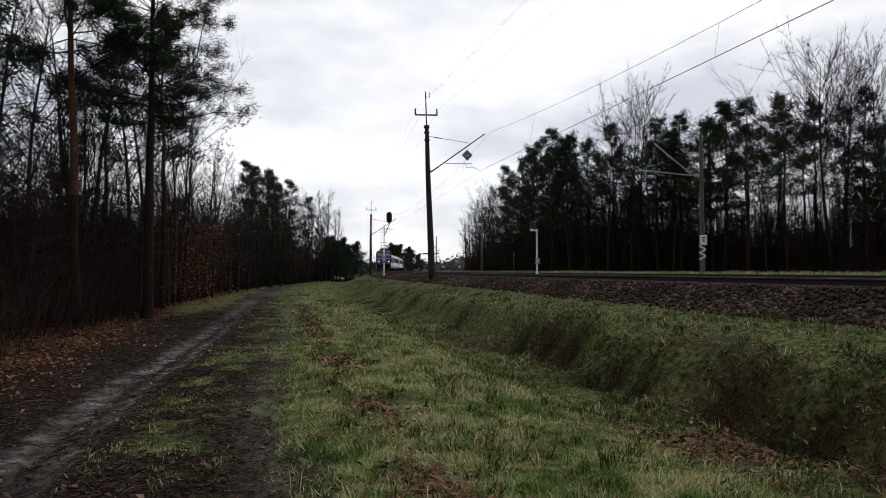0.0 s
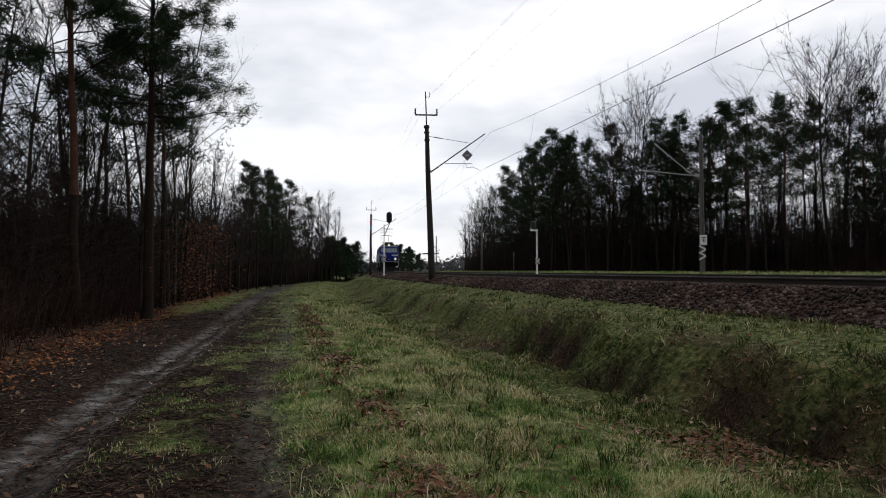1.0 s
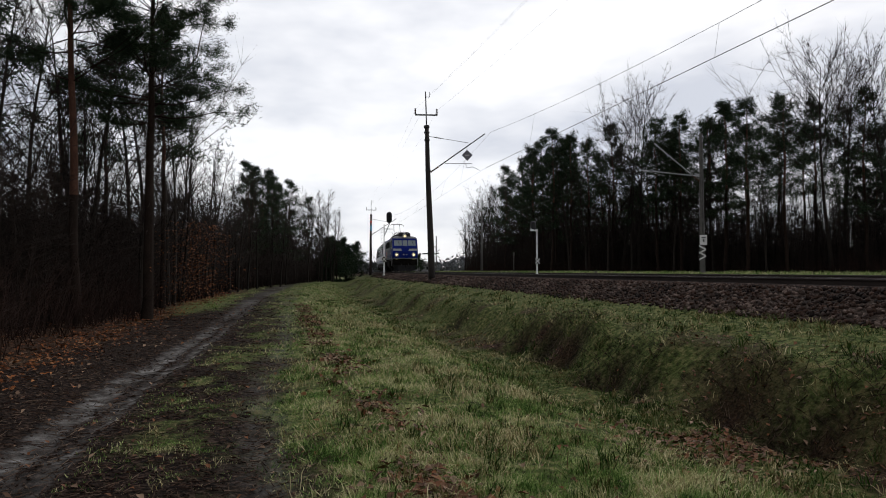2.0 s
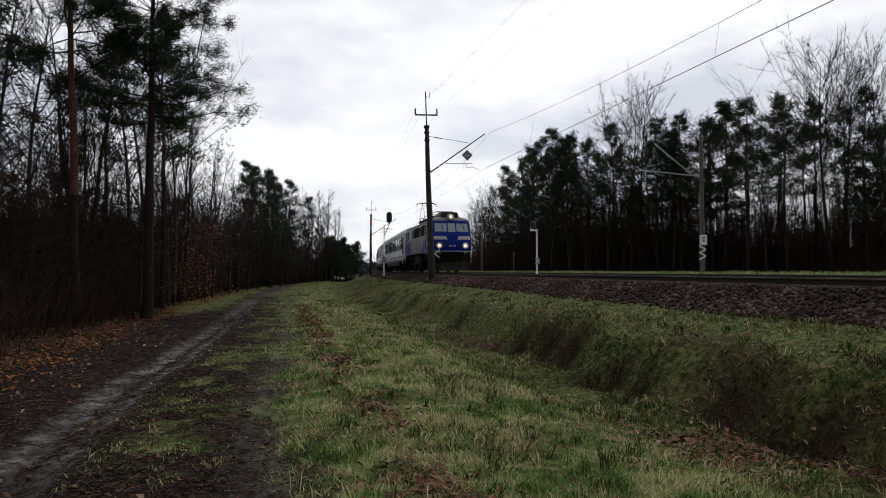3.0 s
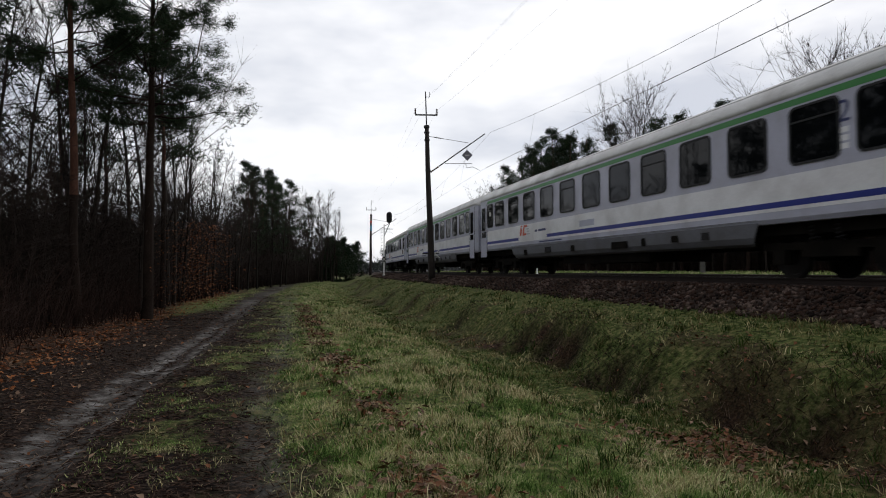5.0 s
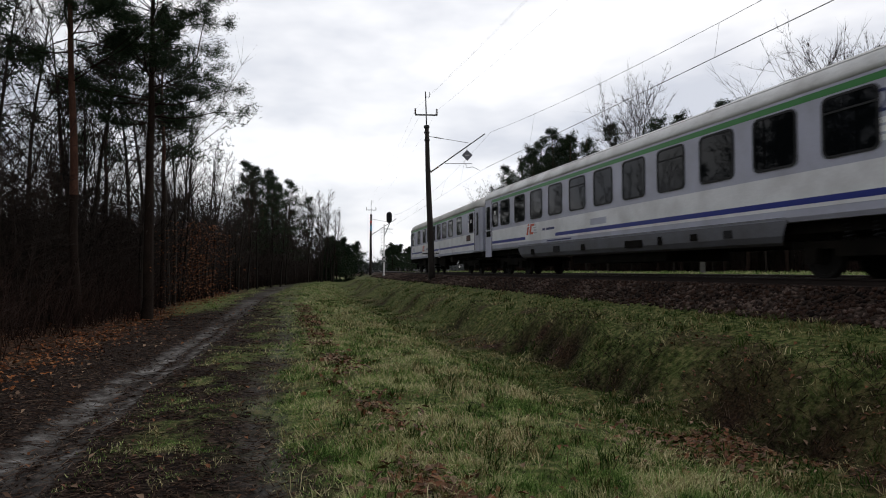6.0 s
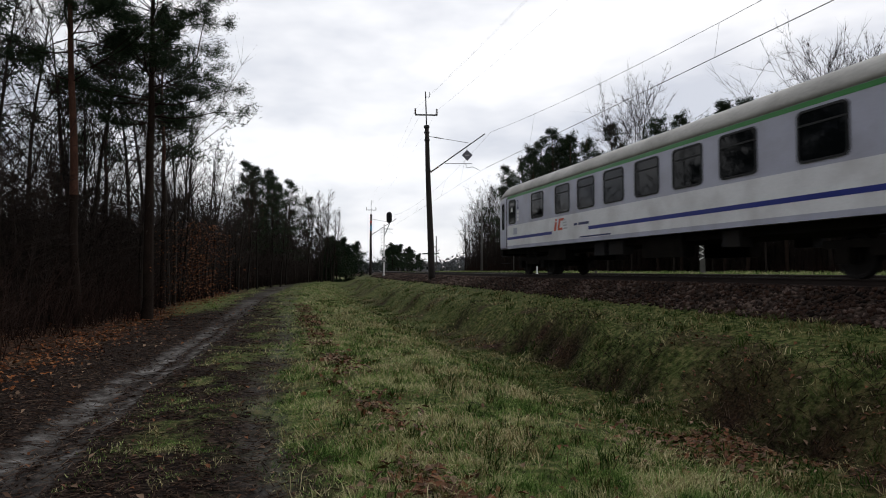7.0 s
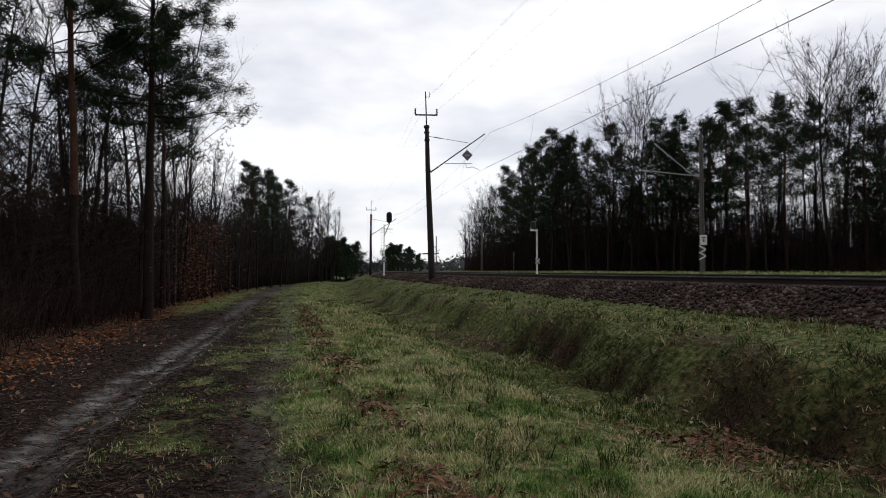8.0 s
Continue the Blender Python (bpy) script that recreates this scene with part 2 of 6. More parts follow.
def ground_cover(x, y):
    """Shares of bare soil (also painted as shade under bank lumps), pale rut, and leaf litter at places in plan."""
    s, d = to_line(x, y)
    w = 1.5 * fbm(x * 0.8, y * 0.8) + 0.9 * fbm(x * 3, y * 3)
    edge = np.interp(s, [-25, -17, 17, 60], [12.1, 11.75, 11.3, 11.6])
    end = np.interp(s, [-20, -12, -4, 0, 12, 20], [16.7, 16.7, 15.7, 14.5, 14.5, 14.7])
    soil = step01(d + w, edge - 0.5, edge + 0.6) * step01(d + w, end + 0.3, end - 0.3)
    c = rut_line(s)
    mid = np.exp(-((d - c + 1.15 + 0.5 * fbm(s * 0.3, d)) / 0.40) ** 2) * step01(fbm(x * 1.7 + 5, y * 1.7), 0.03, 0.14)
    side = step01(fbm(x * 1.3 + 77, y * 1.3), 0.05, 0.2) * step01(d, c - 0.9, c - 1.5)
    soil = np.clip(soil - 0.75 * mid - 0.55 * side - 0.45 * step01(s, -4, 30) * step01(d, c - 0.3, c - 1.0), 0, 1)
    puddle = np.exp(-((s + 5.7) / 1.0) ** 2) * step01(d, 12.4, 13.2) * step01(d, 15.6, 15.0)
    soil = np.maximum(soil, puddle)
    streak = 0.70 + 1.2 * fbm(x * 2.5, y * 2.5) + 1.5 * fbm(d * 11.0, s * 0.5)
    rut = np.exp(-((d - c - 0.03) / 0.165) ** 4) + np.exp(-((d - c + 0.37) / 0.075) ** 2) * 1.2 + np.exp(-((d - c + 2.05) / 0.22) ** 2) * 0.30
    rut = np.clip(rut * streak, 0, 1) * (1 - 0.8 * puddle)
    rim = np.interp(s, [-15, -10, -3, 2, 12, 18], [16.4, 15.9, 15.6, 16.7, 16.5, 15.4])
    litter = np.clip(step01(d + w, rim - 0.5, rim + 0.5) + 0.75 * step01(fbm(x * 0.7 + 40, y * 0.7), 0.10, 0.22) * step01(d, 6.9, 6.0) * step01(d, 4.2, 5.0), 0, 1)
    # dark soil colour below each lump paints the shadow it would hold
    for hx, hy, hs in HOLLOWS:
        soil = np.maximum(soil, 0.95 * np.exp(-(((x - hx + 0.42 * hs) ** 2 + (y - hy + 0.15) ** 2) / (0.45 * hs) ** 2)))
    litter = np.clip(litter + np.exp(-((d - 6.6) / 0.7) ** 2) * step01(fbm(x * 0.5 + 9, y * 0.5 + 3), 0.03, 0.14) * 0.8, 0, 1)
    # extra brown litter on the near bank, partly to paint its shade
    bank = step01(d, 4.2, 5.0) * step01(d, 7.0, 6.3) * step01(s, -8, -19)
    litter = np.clip(litter + bank * step01(fbm(x * 0.9 + 21, y * 0.9), -0.03, 0.14) * 0.6, 0, 1)
    litter = np.clip(litter + 0.8 * np.exp(-((d - 11.0 - 0.5 * fbm(s * 0.4, d * 0.3)) / 0.30) ** 2) * step01(fbm(x * 1.3 + 8, y * 1.3), -0.06, 0.10) * step01(s, 12, -8), 0, 1)
    litter = np.maximum(litter, step01(d, -14.5, -17))
    return soil, rut, litter, s, d


# ---- mesh helpers ----
class Geo:
    """Collects vertices and faces for one mesh."""

    def __init__(self):
        self.v, self.f = [], []

    def add(self, verts, faces):
        o = len(self.v)
        self.v.extend(verts)
        self.f.extend([tuple(i + o for i in f) for f in faces])

    def tube(self, pts, radii, sides=5, caps=True):
        o, n = len(self.v), len(pts)
        for k, p in enumerate(pts):
            p = Vector(p)
            t = Vector(pts[min(k + 1, n - 1)]) - Vector(pts[max(k - 1, 0)])
            t.normalize()
            u = t.cross(Vector((0.31, 0.95, 0.05) if abs(t.z) > 0.8 else (0, 0, 1))).normalized()
            w = t.cross(u)
            for j in range(sides):
                a = 2 * math.pi * j / sides
                self.v.append(tuple(p + (u * math.cos(a) + w * math.sin(a)) * radii[k]))
        for k in range(n - 1):
            for j in range(sides):
                j2 = (j + 1) % sides
                self.f.append((o + k * sides + j, o + k * sides + j2, o + (k + 1) * sides + j2, o + (k + 1) * sides + j))
        if caps:
            self.f.append(tuple(o + j for j in range(sides))[::-1])
            self.f.append(tuple(o + (n - 1) * sides + j for j in range(sides)))

    def box(self, x0, x1, y0, y1, z0, z1):
        v = [(x, y, z) for z in (z0, z1) for y in (y0, y1) for x in (x0, x1)]
        self.add(v, [(0, 2, 3, 1), (4, 5, 7, 6), (0, 1, 5, 4), (2, 6, 7, 3), (0, 4, 6, 2), (1, 3, 7, 5)])

    def lathe(self, profile, axis="z", at=(0, 0, 0), sides=20):
        """profile: (radius, height) pairs, turned about an axis through at."""
        o = len(self.v)
        for r, h in profile:
            for j in range(sides):
                a = 2 * math.pi * j / sides
                c, s = r * math.cos(a), r * math.sin(a)
                q = (c, s, h) if axis == "z" else (h, c, s) if axis == "x" else (s, h, c)
                self.v.append((at[0] + q[0], at[1] + q[1], at[2] + q[2]))
        n = len(profile)
        for k in range(n - 1):
            for j in range(sides):
                j2 = (j + 1) % sides
                self.f.append((o + k * sides + j, o + k * sides + j2, o + (k + 1) * sides + j2, o + (k + 1) * sides + j))
        self.f.append(tuple(o + j for j in range(sides))[::-1])
        self.f.append(tuple(o + (n - 1) * sides + j for j in range(sides)))

    def mesh(self, name, mat, smooth=False):
        me = bpy.data.meshes.new(name)
        me.from_pydata(self.v, [], self.f)
        me.materials.append(mat)
        if smooth:
            me.shade_smooth()
        me.update()
        return me


def quick_mesh(name, verts, faces, mat, smooth=False):
    """A mesh from arrays of vertices and equal-sided faces."""
    verts, faces = np.asarray(verts, np.float32), np.asarray(faces, np.int32)
    me = bpy.data.meshes.new(name)
    me.vertices.add(len(verts))
    me.vertices.foreach_set("co", verts.ravel())
    k = faces.shape[1]
    me.loops.add(faces.size)
    me.loops.foreach_set("vertex_index", faces.ravel())
    me.polygons.add(len(faces))
    me.polygons.foreach_set("loop_start", np.arange(0, faces.size, k, dtype=np.int32))
    me.polygons.foreach_set("loop_total", np.full(len(faces), k, np.int32))
    if smooth:
        me.polygons.foreach_set("use_smooth", np.ones(len(faces), bool))
    me.materials.append(mat)
    me.update(calc_edges=True)
    me.validate()
    return me


def part(name, geo, mat, parent, label="", smooth=False):
    """One mesh object under a thing or a part."""
    ob = new(name, geo if isinstance(geo, bpy.types.Mesh) else geo.mesh(name, mat, smooth))
    ob.parent = parent
    if label:
        tagged(ob, label)
    return ob


def thing(name, m, label, category, group="", kind=""):
    ob = new(name)
    ob.matrix_basis = m
    return tagged(ob, label, category, group, kind)


def z_at(x, y):
    return float(ground_height(np.array([x], float), np.array([y], float))[0])


# ---- the ground ----
def ground_material():
    m = bpy.data.materials.new("ground")
    m.use_nodes = True
    nt = m.node_tree
    n, link = nt.nodes.new, nt.links.new
    bsdf = nt.nodes["Principled BSDF"]
    bsdf.inputs["Roughness"].default_value = 0.95
    bsdf.inputs["Specular IOR Level"].default_value = 0.05
    tc = n("ShaderNodeTexCoord")

    def noise_ramp(scale, detail, colours, lo=0.35, hi=0.65):
        nz, rp = n("ShaderNodeTexNoise"), n("ShaderNodeValToRGB")
        nz.inputs["Scale"].default_value, nz.inputs["Detail"].default_value = scale, detail
        link(tc.outputs["Object"], nz.inputs["Vector"])
        els = rp.color_ramp.elements
        while len(els) < len(colours):
            els.new(0.5)
        for i, c in enumerate(colours):
            els[i].position, els[i].color = lo + (hi - lo) * i / (len(colours) - 1), (*c, 1)
        link(nz.outputs["Fac"], rp.inputs["Fac"])
        return rp.outputs["Color"]

    def mix(a, b, attr):
        at, mx = n("ShaderNodeAttribute"), n("ShaderNodeMix")
        at.attribute_name = attr
        mx.data_type = "RGBA"
        link(at.outputs["Fac"], mx.inputs["Factor"])
        link(a, mx.inputs["A"])
        link(b, mx.inputs["B"])
        return mx.outputs["Result"]

    turf = noise_ramp(9, 8, [(0.024, 0.030, 0.009), (0.070, 0.092, 0.026), (0.17, 0.155, 0.065)])
    # this dark brown also serves as painted shadow in the bank hollows
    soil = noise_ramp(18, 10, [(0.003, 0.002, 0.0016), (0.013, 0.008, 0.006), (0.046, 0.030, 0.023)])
    rut = noise_ramp(7, 9, [(0.05, 0.046, 0.042), (0.13, 0.122, 0.114), (0.24, 0.23, 0.22)])
    litter = noise_ramp(25, 9, [(0.012, 0.008, 0.006), (0.036, 0.020, 0.013), (0.075, 0.042, 0.026)])
    bed = noise_ramp(22, 6, [(0.014, 0.010, 0.008), (0.032, 0.022, 0.017), (0.055, 0.04, 0.032)])
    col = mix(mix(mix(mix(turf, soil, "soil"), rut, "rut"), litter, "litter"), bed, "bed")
    link(col, bsdf.inputs["Base Color"])
    nz, bp = n("ShaderNodeTexNoise"), n("ShaderNodeBump")
    nz.inputs["Scale"].default_value, nz.inputs["Detail"].default_value = 22, 8
    bp.inputs["Strength"].default_value, bp.inputs["Distance"].default_value = 0.9, 0.05
    link(tc.outputs["Object"], nz.inputs["Vector"])
    link(nz.outputs["Fac"], bp.inputs["Height"])
    link(bp.outputs[0], bsdf.inputs["Normal"])
    return m


def spaced(lo, hi, step, grow, far):
    """Even lines between lo and hi, then ever wider ones out to far on both sides."""
    mid = list(np.arange(lo, hi, step))
    up, q = [hi], step
    while up[-1] < far:
        q *= grow
        up.append(up[-1] + q)
    dn, q = [lo], step
    while dn[-1] > -far:
        q *= grow
        dn.append(dn[-1] - q)
    return np.array(dn[::-1][:-1] + mid + up)


def build_ground():
    xs = spaced(-8.5, 5.5, 0.13, 1.10, 3000)
    ys = spaced(3.0, 17, 0.14, 1.075, 3000)
    gx, gy = np.meshgrid(xs, ys)
    z = ground_height(gx, gy)
    nx, ny = len(xs), len(ys)
    verts = np.stack([gx, gy, z], -1).reshape(-1, 3)
    ids = np.arange(nx * ny).reshape(ny, nx)
    faces = np.stack([ids[:-1, :-1], ids[:-1, 1:], ids[1:, 1:], ids[1:, :-1]], -1).reshape(-1, 4)
    me = quick_mesh("ground", verts, faces, ground_material(), True)
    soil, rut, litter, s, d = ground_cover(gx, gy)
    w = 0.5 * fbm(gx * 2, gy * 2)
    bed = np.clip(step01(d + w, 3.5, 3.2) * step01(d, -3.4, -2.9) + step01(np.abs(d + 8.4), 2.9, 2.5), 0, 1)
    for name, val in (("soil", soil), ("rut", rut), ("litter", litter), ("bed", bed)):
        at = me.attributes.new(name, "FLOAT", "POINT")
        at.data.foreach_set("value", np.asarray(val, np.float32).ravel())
    return tagged(new("ground", me), "rough grassy verge with ditch, bare dirt path and leaf litter", "ground", kind="structure")


build_ground()


# ---- tracks ----
def sweep(profile, d0, s0, s1, step=2.0):
    """A profile of (across, height) points swept along the track at d0."""
    g = Geo()
    ss = np.arange(s0, s1, step)
    k = len(profile)
    for s in ss:
        x, y, a = on_line(s, d0)
        for u, h in profile:
            g.v.append((x - u * math.cos(a), y + u * math.sin(a), h))
    for i in range(len(ss) - 1):
        for j in range(k):
            j2 = (j + 1) % k
            g.f.append((i * k + j, i * k + j2, (i + 1) * k + j2, (i + 1) * k + j))
    return g


RAIL_PROFILE = [(-0.07, -0.172), (0.07, -0.172), (0.07, -0.160), (0.012, -0.135), (0.012, -0.045), (0.036, -0.032), (0.036, -0.006),
                (0.028, 0.0), (-0.028, 0.0), (-0.036, -0.006), (-0.036, -0.032), (-0.012, -0.045), (-0.012, -0.135), (-0.07, -0.160)]
TREAD = [(-0.026, -0.001), (0.026, -0.001), (0.026, 0.0025), (-0.026, 0.0025)]


def build_track(d0, label):
    t = thing("railway_track", Matrix.Identity(4), label, "railway track")
    for off in (-0.7535, 0.7535):
        r = part("rail", sweep(RAIL_PROFILE, d0 + off, -130, 330), RAIL_RUST, t, "rusty brown steel rail")
        part("running_surface", sweep(TREAD, d0 + off, -130, 330), RAIL_STEEL, r, "bright worn rail head")
    g = Geo()
    g.box(-1.25, 1.25, -0.12, 0.12, -0.33, -0.176)
    for v in range(len(g.v)):
        x, y, z = g.v[v]
        if z > -0.2:
            g.v[v] = (x * 0.995, y * 0.88, z)
    me = g.mesh("sleeper", SLEEPER)
    for i in range(190):
        s = -36 + i * 0.62
        x, y, a = on_line(s, d0)
        sl = part("sleeper", me, SLEEPER, t)
        sl.matrix_basis = pose(float(x), float(y), 0, 0, 0, -math.degrees(a))
    return t


build_track(0.0, "single line of rusty rails on dark wooden sleepers in ballast")
build_track(-8.4, "second line of rusty rails beyond the grass strip")


# ---- overhead line, masts and signals ----
def turned(x, y, z=0.0, lean=0.0):
    """A pose with its x axis square to the track, pointing away from the path's side."""
    s, _ = to_line(np.array([x]), np.array([y]))
    _, _, a = on_line(float(s[0]))
    return pose(x, y, z, 0, lean, -math.degrees(float(a)))


def insulator(g, p0, p1, r=0.06, sheds=4):
    p0, p1 = Vector(p0), Vector(p1)
    pts, rad = [], []
    for i in range(sheds):
        for k, q in ((0.0, 0.5), (0.35, 1.0), (0.6, 0.5)):
            pts.append(p0.lerp(p1, (i + k) / sheds))
            rad.append(r * q)
    g.tube(pts, rad, 8)


def chevron(g, x, y, z, w, h, th, flip=1):
    """Two slanting bars that meet in a point."""
    for sgn in (1, -1):
        a, b = Vector((x, y, z)), Vector((x + flip * w, y, z + sgn * h))
        up = Vector((0, 0, th))
        dv = Vector((0, 0.012, 0))
        v = [a - dv, b - dv, b + up - dv, a + up - dv, a + dv, b + dv, b + up + dv, a + up + dv]
        g.add([tuple(q) for q in v], [(0, 1, 2, 3), (7, 6, 5, 4), (0, 4, 5, 1), (1, 5, 6, 2), (2, 6, 7, 3), (3, 7, 4, 0)])


def near_mast(x, y, height, lean, sign):
    z0 = z_at(x, y)
    m = thing("catenary_mast", turned(x, y, z0 - 0.3, lean), "tall dark tarred mast carrying overhead wires beside the track", "mast", "masts along the near track")
    top = height + 0.3
    g = Geo()
    ks = [i / 12 for i in range(13)]
    g.tube([(0.015 * math.sin(k * 7), 0, top * k) for k in ks], [0.235 - 0.105 * k for k in ks], 12)
    part("pole", g, MAST_WOOD, m, "dark weathered round pole", True)
    g = Geo()
    g.lathe([(0.15, top - 0.12), (0.19, top - 0.08), (0.19, top + 0.05), (0.06, top + 0.12)], sides=10)
    part("cap", g, DARK_STEEL, m)
    for dz in (0.45, 0.95, 2.95):
        g = Geo()
        g.lathe([(0.17, top - dz), (0.185, top - dz + 0.02), (0.185, top - dz + 0.09), (0.17, top - dz + 0.11)], sides=10)
        part("clamp", g, DARK_STEEL, m)
    g = Geo()
    g.tube([(0, 0, top), (0, 0, top + 2.3)], [0.045, 0.035], 6)
    part("top_rod", g, DARK_STEEL, m)
    g = Geo()
    g.box(-0.75, 0.75, -0.04, 0.04, top + 0.72, top + 0.80)
    part("cross_arm", g, DARK_STEEL, m)
    for u in (-0.72, 0.72):
        g = Geo()
        insulator(g, (u, 0, top + 0.80), (u, 0, top + 1.22), 0.075)
        part("insulator", g, PORCELAIN, m)
    g = Geo()
    g.tube([(0.02, 0, top + 1.95), (0.26, 0, top + 1.95), (0.26, 0, top + 2.3)], [0.02, 0.02, 0.02], 5)
    part("top_hook", g, DARK_STEEL, m)
    arm_z = height - 2.75
    g = Geo()
    g.tube([(0.75, 0, arm_z + 0.45), (3.95, 0, arm_z + 2.62)], [0.042, 0.036], 7)
    arm = part("cantilever", g, DARK_STEEL, m, "slanting steel cantilever tube")
    g = Geo()
    insulator(g, (0.16, 0, arm_z + 0.05), (0.75, 0, arm_z + 0.45), 0.075, 5)
    part("insulator", g, PORCELAIN, arm)
    g = Geo()
    g.tube([(0.15, 0, height - 0.35), (2.8, 0, height - 0.75)], [0.016, 0.016], 5)
    part("stay", g, DARK_STEEL, m)
    g = Geo()
    insulator(g, (0.5, 0, height - 0.40), (1.0, 0, height - 0.48), 0.05, 4)
    part("insulator", g, PORCELAIN, m)
    g = Geo()
    g.tube([(1.15, 0, arm_z + 0.62), (3.0, 0, arm_z + 0.62)], [0.02, 0.02], 6)
    part("registration_tube", g, STEEL, m)
    g = Geo()
    g.tube([(2.55, 0, arm_z + 0.62), (2.6, 0, arm_z + 0.33), (3.0, 0, arm_z + 0.40), (3.3, 0, arm_z + 0.28), (3.5, 0, arm_z + 0.14)], [0.025, 0.02, 0.018, 0.018, 0.015], 5)
    part("steady_arm", g, STEEL, m)
    if sign:
        g = Geo()
        c = Vector((2.66, -0.05, arm_z + 1.17))
        v = [tuple(c + Vector((dx, dy, dz))) for dy in (-0.012, 0.012) for dx, dz in ((-0.37, 0), (0, -0.37), (0.37, 0), (0, 0.37))]
        g.add(v, [(0, 1, 2, 3), (7, 6, 5, 4), (0, 4, 5, 1), (1, 5, 6, 2), (2, 6, 7, 3), (3, 7, 4, 0)])
        plate = part("diamond_sign", g, SIGN_GREY, m, "small grey diamond sign plate")
        g = Geo()
        g.box(c.x - 0.14, c.x + 0.14, c.y - 0.02, c.y - 0.014, c.z - 0.025, c.z + 0.025)
        part("sign_bar", g, WHITE_PAINT, plate)
        g = Geo()
        g.tube([(c.x, c.y, c.z + 0.36), (c.x, 0, c.z + 0.56)], [0.012, 0.012], 4)
        part("sign_hanger", g, DARK_STEEL, plate)
        g = Geo()
        chevron(g, 0.20, -0.20, 1.92, 0.34, 0.26, 0.07)
        part("chevron", g, WHITE_PAINT, m, "white chevron mark")
        g = Geo()
        g.box(-0.55, 0.55, -0.03, 0.03, 1.95, 2.03)
        part("marker_arm", g, DARK_STEEL, m)
    else:
        g = Geo()
        g.lathe([(0.15, height - 0.9), (0.155, height - 0.88), (0.155, height - 0.55), (0.15, height - 0.53)], sides=12)
        part("red_band", g, RED_PAINT, m, "red painted band")
        g = Geo()
        g.lathe([(0.165, height - 2.1), (0.17, height - 2.08), (0.17, height - 1.35), (0.165, height - 1.33)], sides=12)
        part("blue_band", g, CYAN_PAINT, m, "pale blue painted band")
    return m


near_mast(-0.72, 41.0, 10.0, -2.0, True)
near_mast(-11.1, 96.5, 9.2, 0.4, False)
near_mast(14.6, -15.5, 10.0, 0.0, False)


def far_mast(x, y, height, plates):
    z0 = z_at(x, y)
    m = thing("catenary_mast", turned(x, y, z0 - 0.2), "grey concrete mast with bracket arm beside the far track", "mast", "masts along the far track")
    g = Geo()
    top = height + 0.2
    for u in (-0.1, 0.1):
        g.tube([(u, 0, 0), (u * 0.55, 0, top)], [0.085, 0.06], 6)
    for k in range(9):
        z = 0.4 + k * (top - 0.8) / 8
        g.box(-0.1, 0.1, -0.05, 0.05, z, z + 0.18)
    part("pole", g, CONCRETE, m, "weathered grey ladder-shaped concrete pole")
    arm_z, k = 6.35, 1.0 if plates else 0.5
    g = Geo()
    g.tube([(-0.1, 0, arm_z - 0.2), (-4.2 * k, 0, arm_z + 0.05)], [0.04, 0.035], 6)
    part("bracket_arm", g, STEEL, m)
    g = Geo()
    g.tube([(-0.7, 0, arm_z - 0.1), (-3.2 * k, 0, arm_z + 1.7 * k)], [0.04, 0.035], 6)
    part("cantilever", g, STEEL, m)
    g = Geo()
    insulator(g, (-0.12, 0, arm_z - 0.5), (-0.7, 0, arm_z - 0.1), 0.07, 5)
    part("insulator", g, PORCELAIN, m)
    g = Geo()
    g.tube([(-4.1 * k, 0, arm_z + 0.04), (-3.3 * k, 0, arm_z - 0.1), (-2.5 * k, 0, arm_z - 0.25)], [0.018, 0.018, 0.015], 5)
    part("steady_arm", g, STEEL, m)
    if plates:
        g = Geo()
        g.box(-0.27, 0.22, -0.16, -0.14, 1.95, 2.55)
        plate = part("number_plate", g, WHITE_PAINT, m, "white enamel mast plate with dark bars")
        for z, w in ((2.36, 0.14), (2.12, 0.05)):
            g = Geo()
            g.box(-0.02 - w, -0.02 + w, -0.167, -0.161, z, z + (0.05 if w > 0.1 else 0.16))
            part("plate_bar", g, BLACK_PAINT, plate)
        for z in (1.62, 1.22):
            g = Geo()
            chevron(g, 0.12, -0.17, z, 0.46, 0.22, 0.09, -1)
            part("chevron", g, WHITE_PAINT, m, "white chevron mark")
        g = Geo()
        g.box(-0.22, 0.02, -0.14, -0.12, 0.25, 1.1)
        part("white_board", g, CONCRETE, m)
    return m


far_mast(15.85, 38.5, 8.6, True)
far_mast(5.6, 91.0, 8.8, False)
far_mast(-1.6, 150.0, 8.4, False)


def wire(name, label, pts, r, droppers=()):
    w = thing(name, Matrix.Identity(4), label, "overhead wire")
    g = Geo()
    g.tube(pts, [r] * len(pts), 5)
    part("strand", g, WIRE, w)
    for a, b in droppers:
        g = Geo()
        g.tube([a, b], [0.004, 0.004], 4)
        part("dropper", g, WIRE, w)
    return w


def sagging(a, b, sag, n=24):
    a, b = Vector(a), Vector(b)
    return [a.lerp(b, i / n) - Vector((0, 0, 4 * sag * (i / n) * (1 - i / n))) for i in range(n + 1)]


A_CON, B_CON, C_CON = (2.62, 38.9, 6.52), (16.9, -16.0, 6.30), (-8.45, 96.5, 6.5)
A_MES, B_MES, C_MES = (3.0, 39.2, 8.85), (16.9, -16.0, 8.4), (-8.2, 96.5, 8.6)
con1, mes1 = sagging(A_CON, B_CON, 0.02), sagging(A_MES, B_MES, 1.22)
con2, mes2 = sagging(A_CON, C_CON, 0.02), sagging(A_MES, C_MES, 1.2)
wire("catenary_wire", "dark sagging messenger cable with droppers above the near track", mes1, 0.008, [(mes1[i], con1[i]) for i in range(3, 24, 3)])
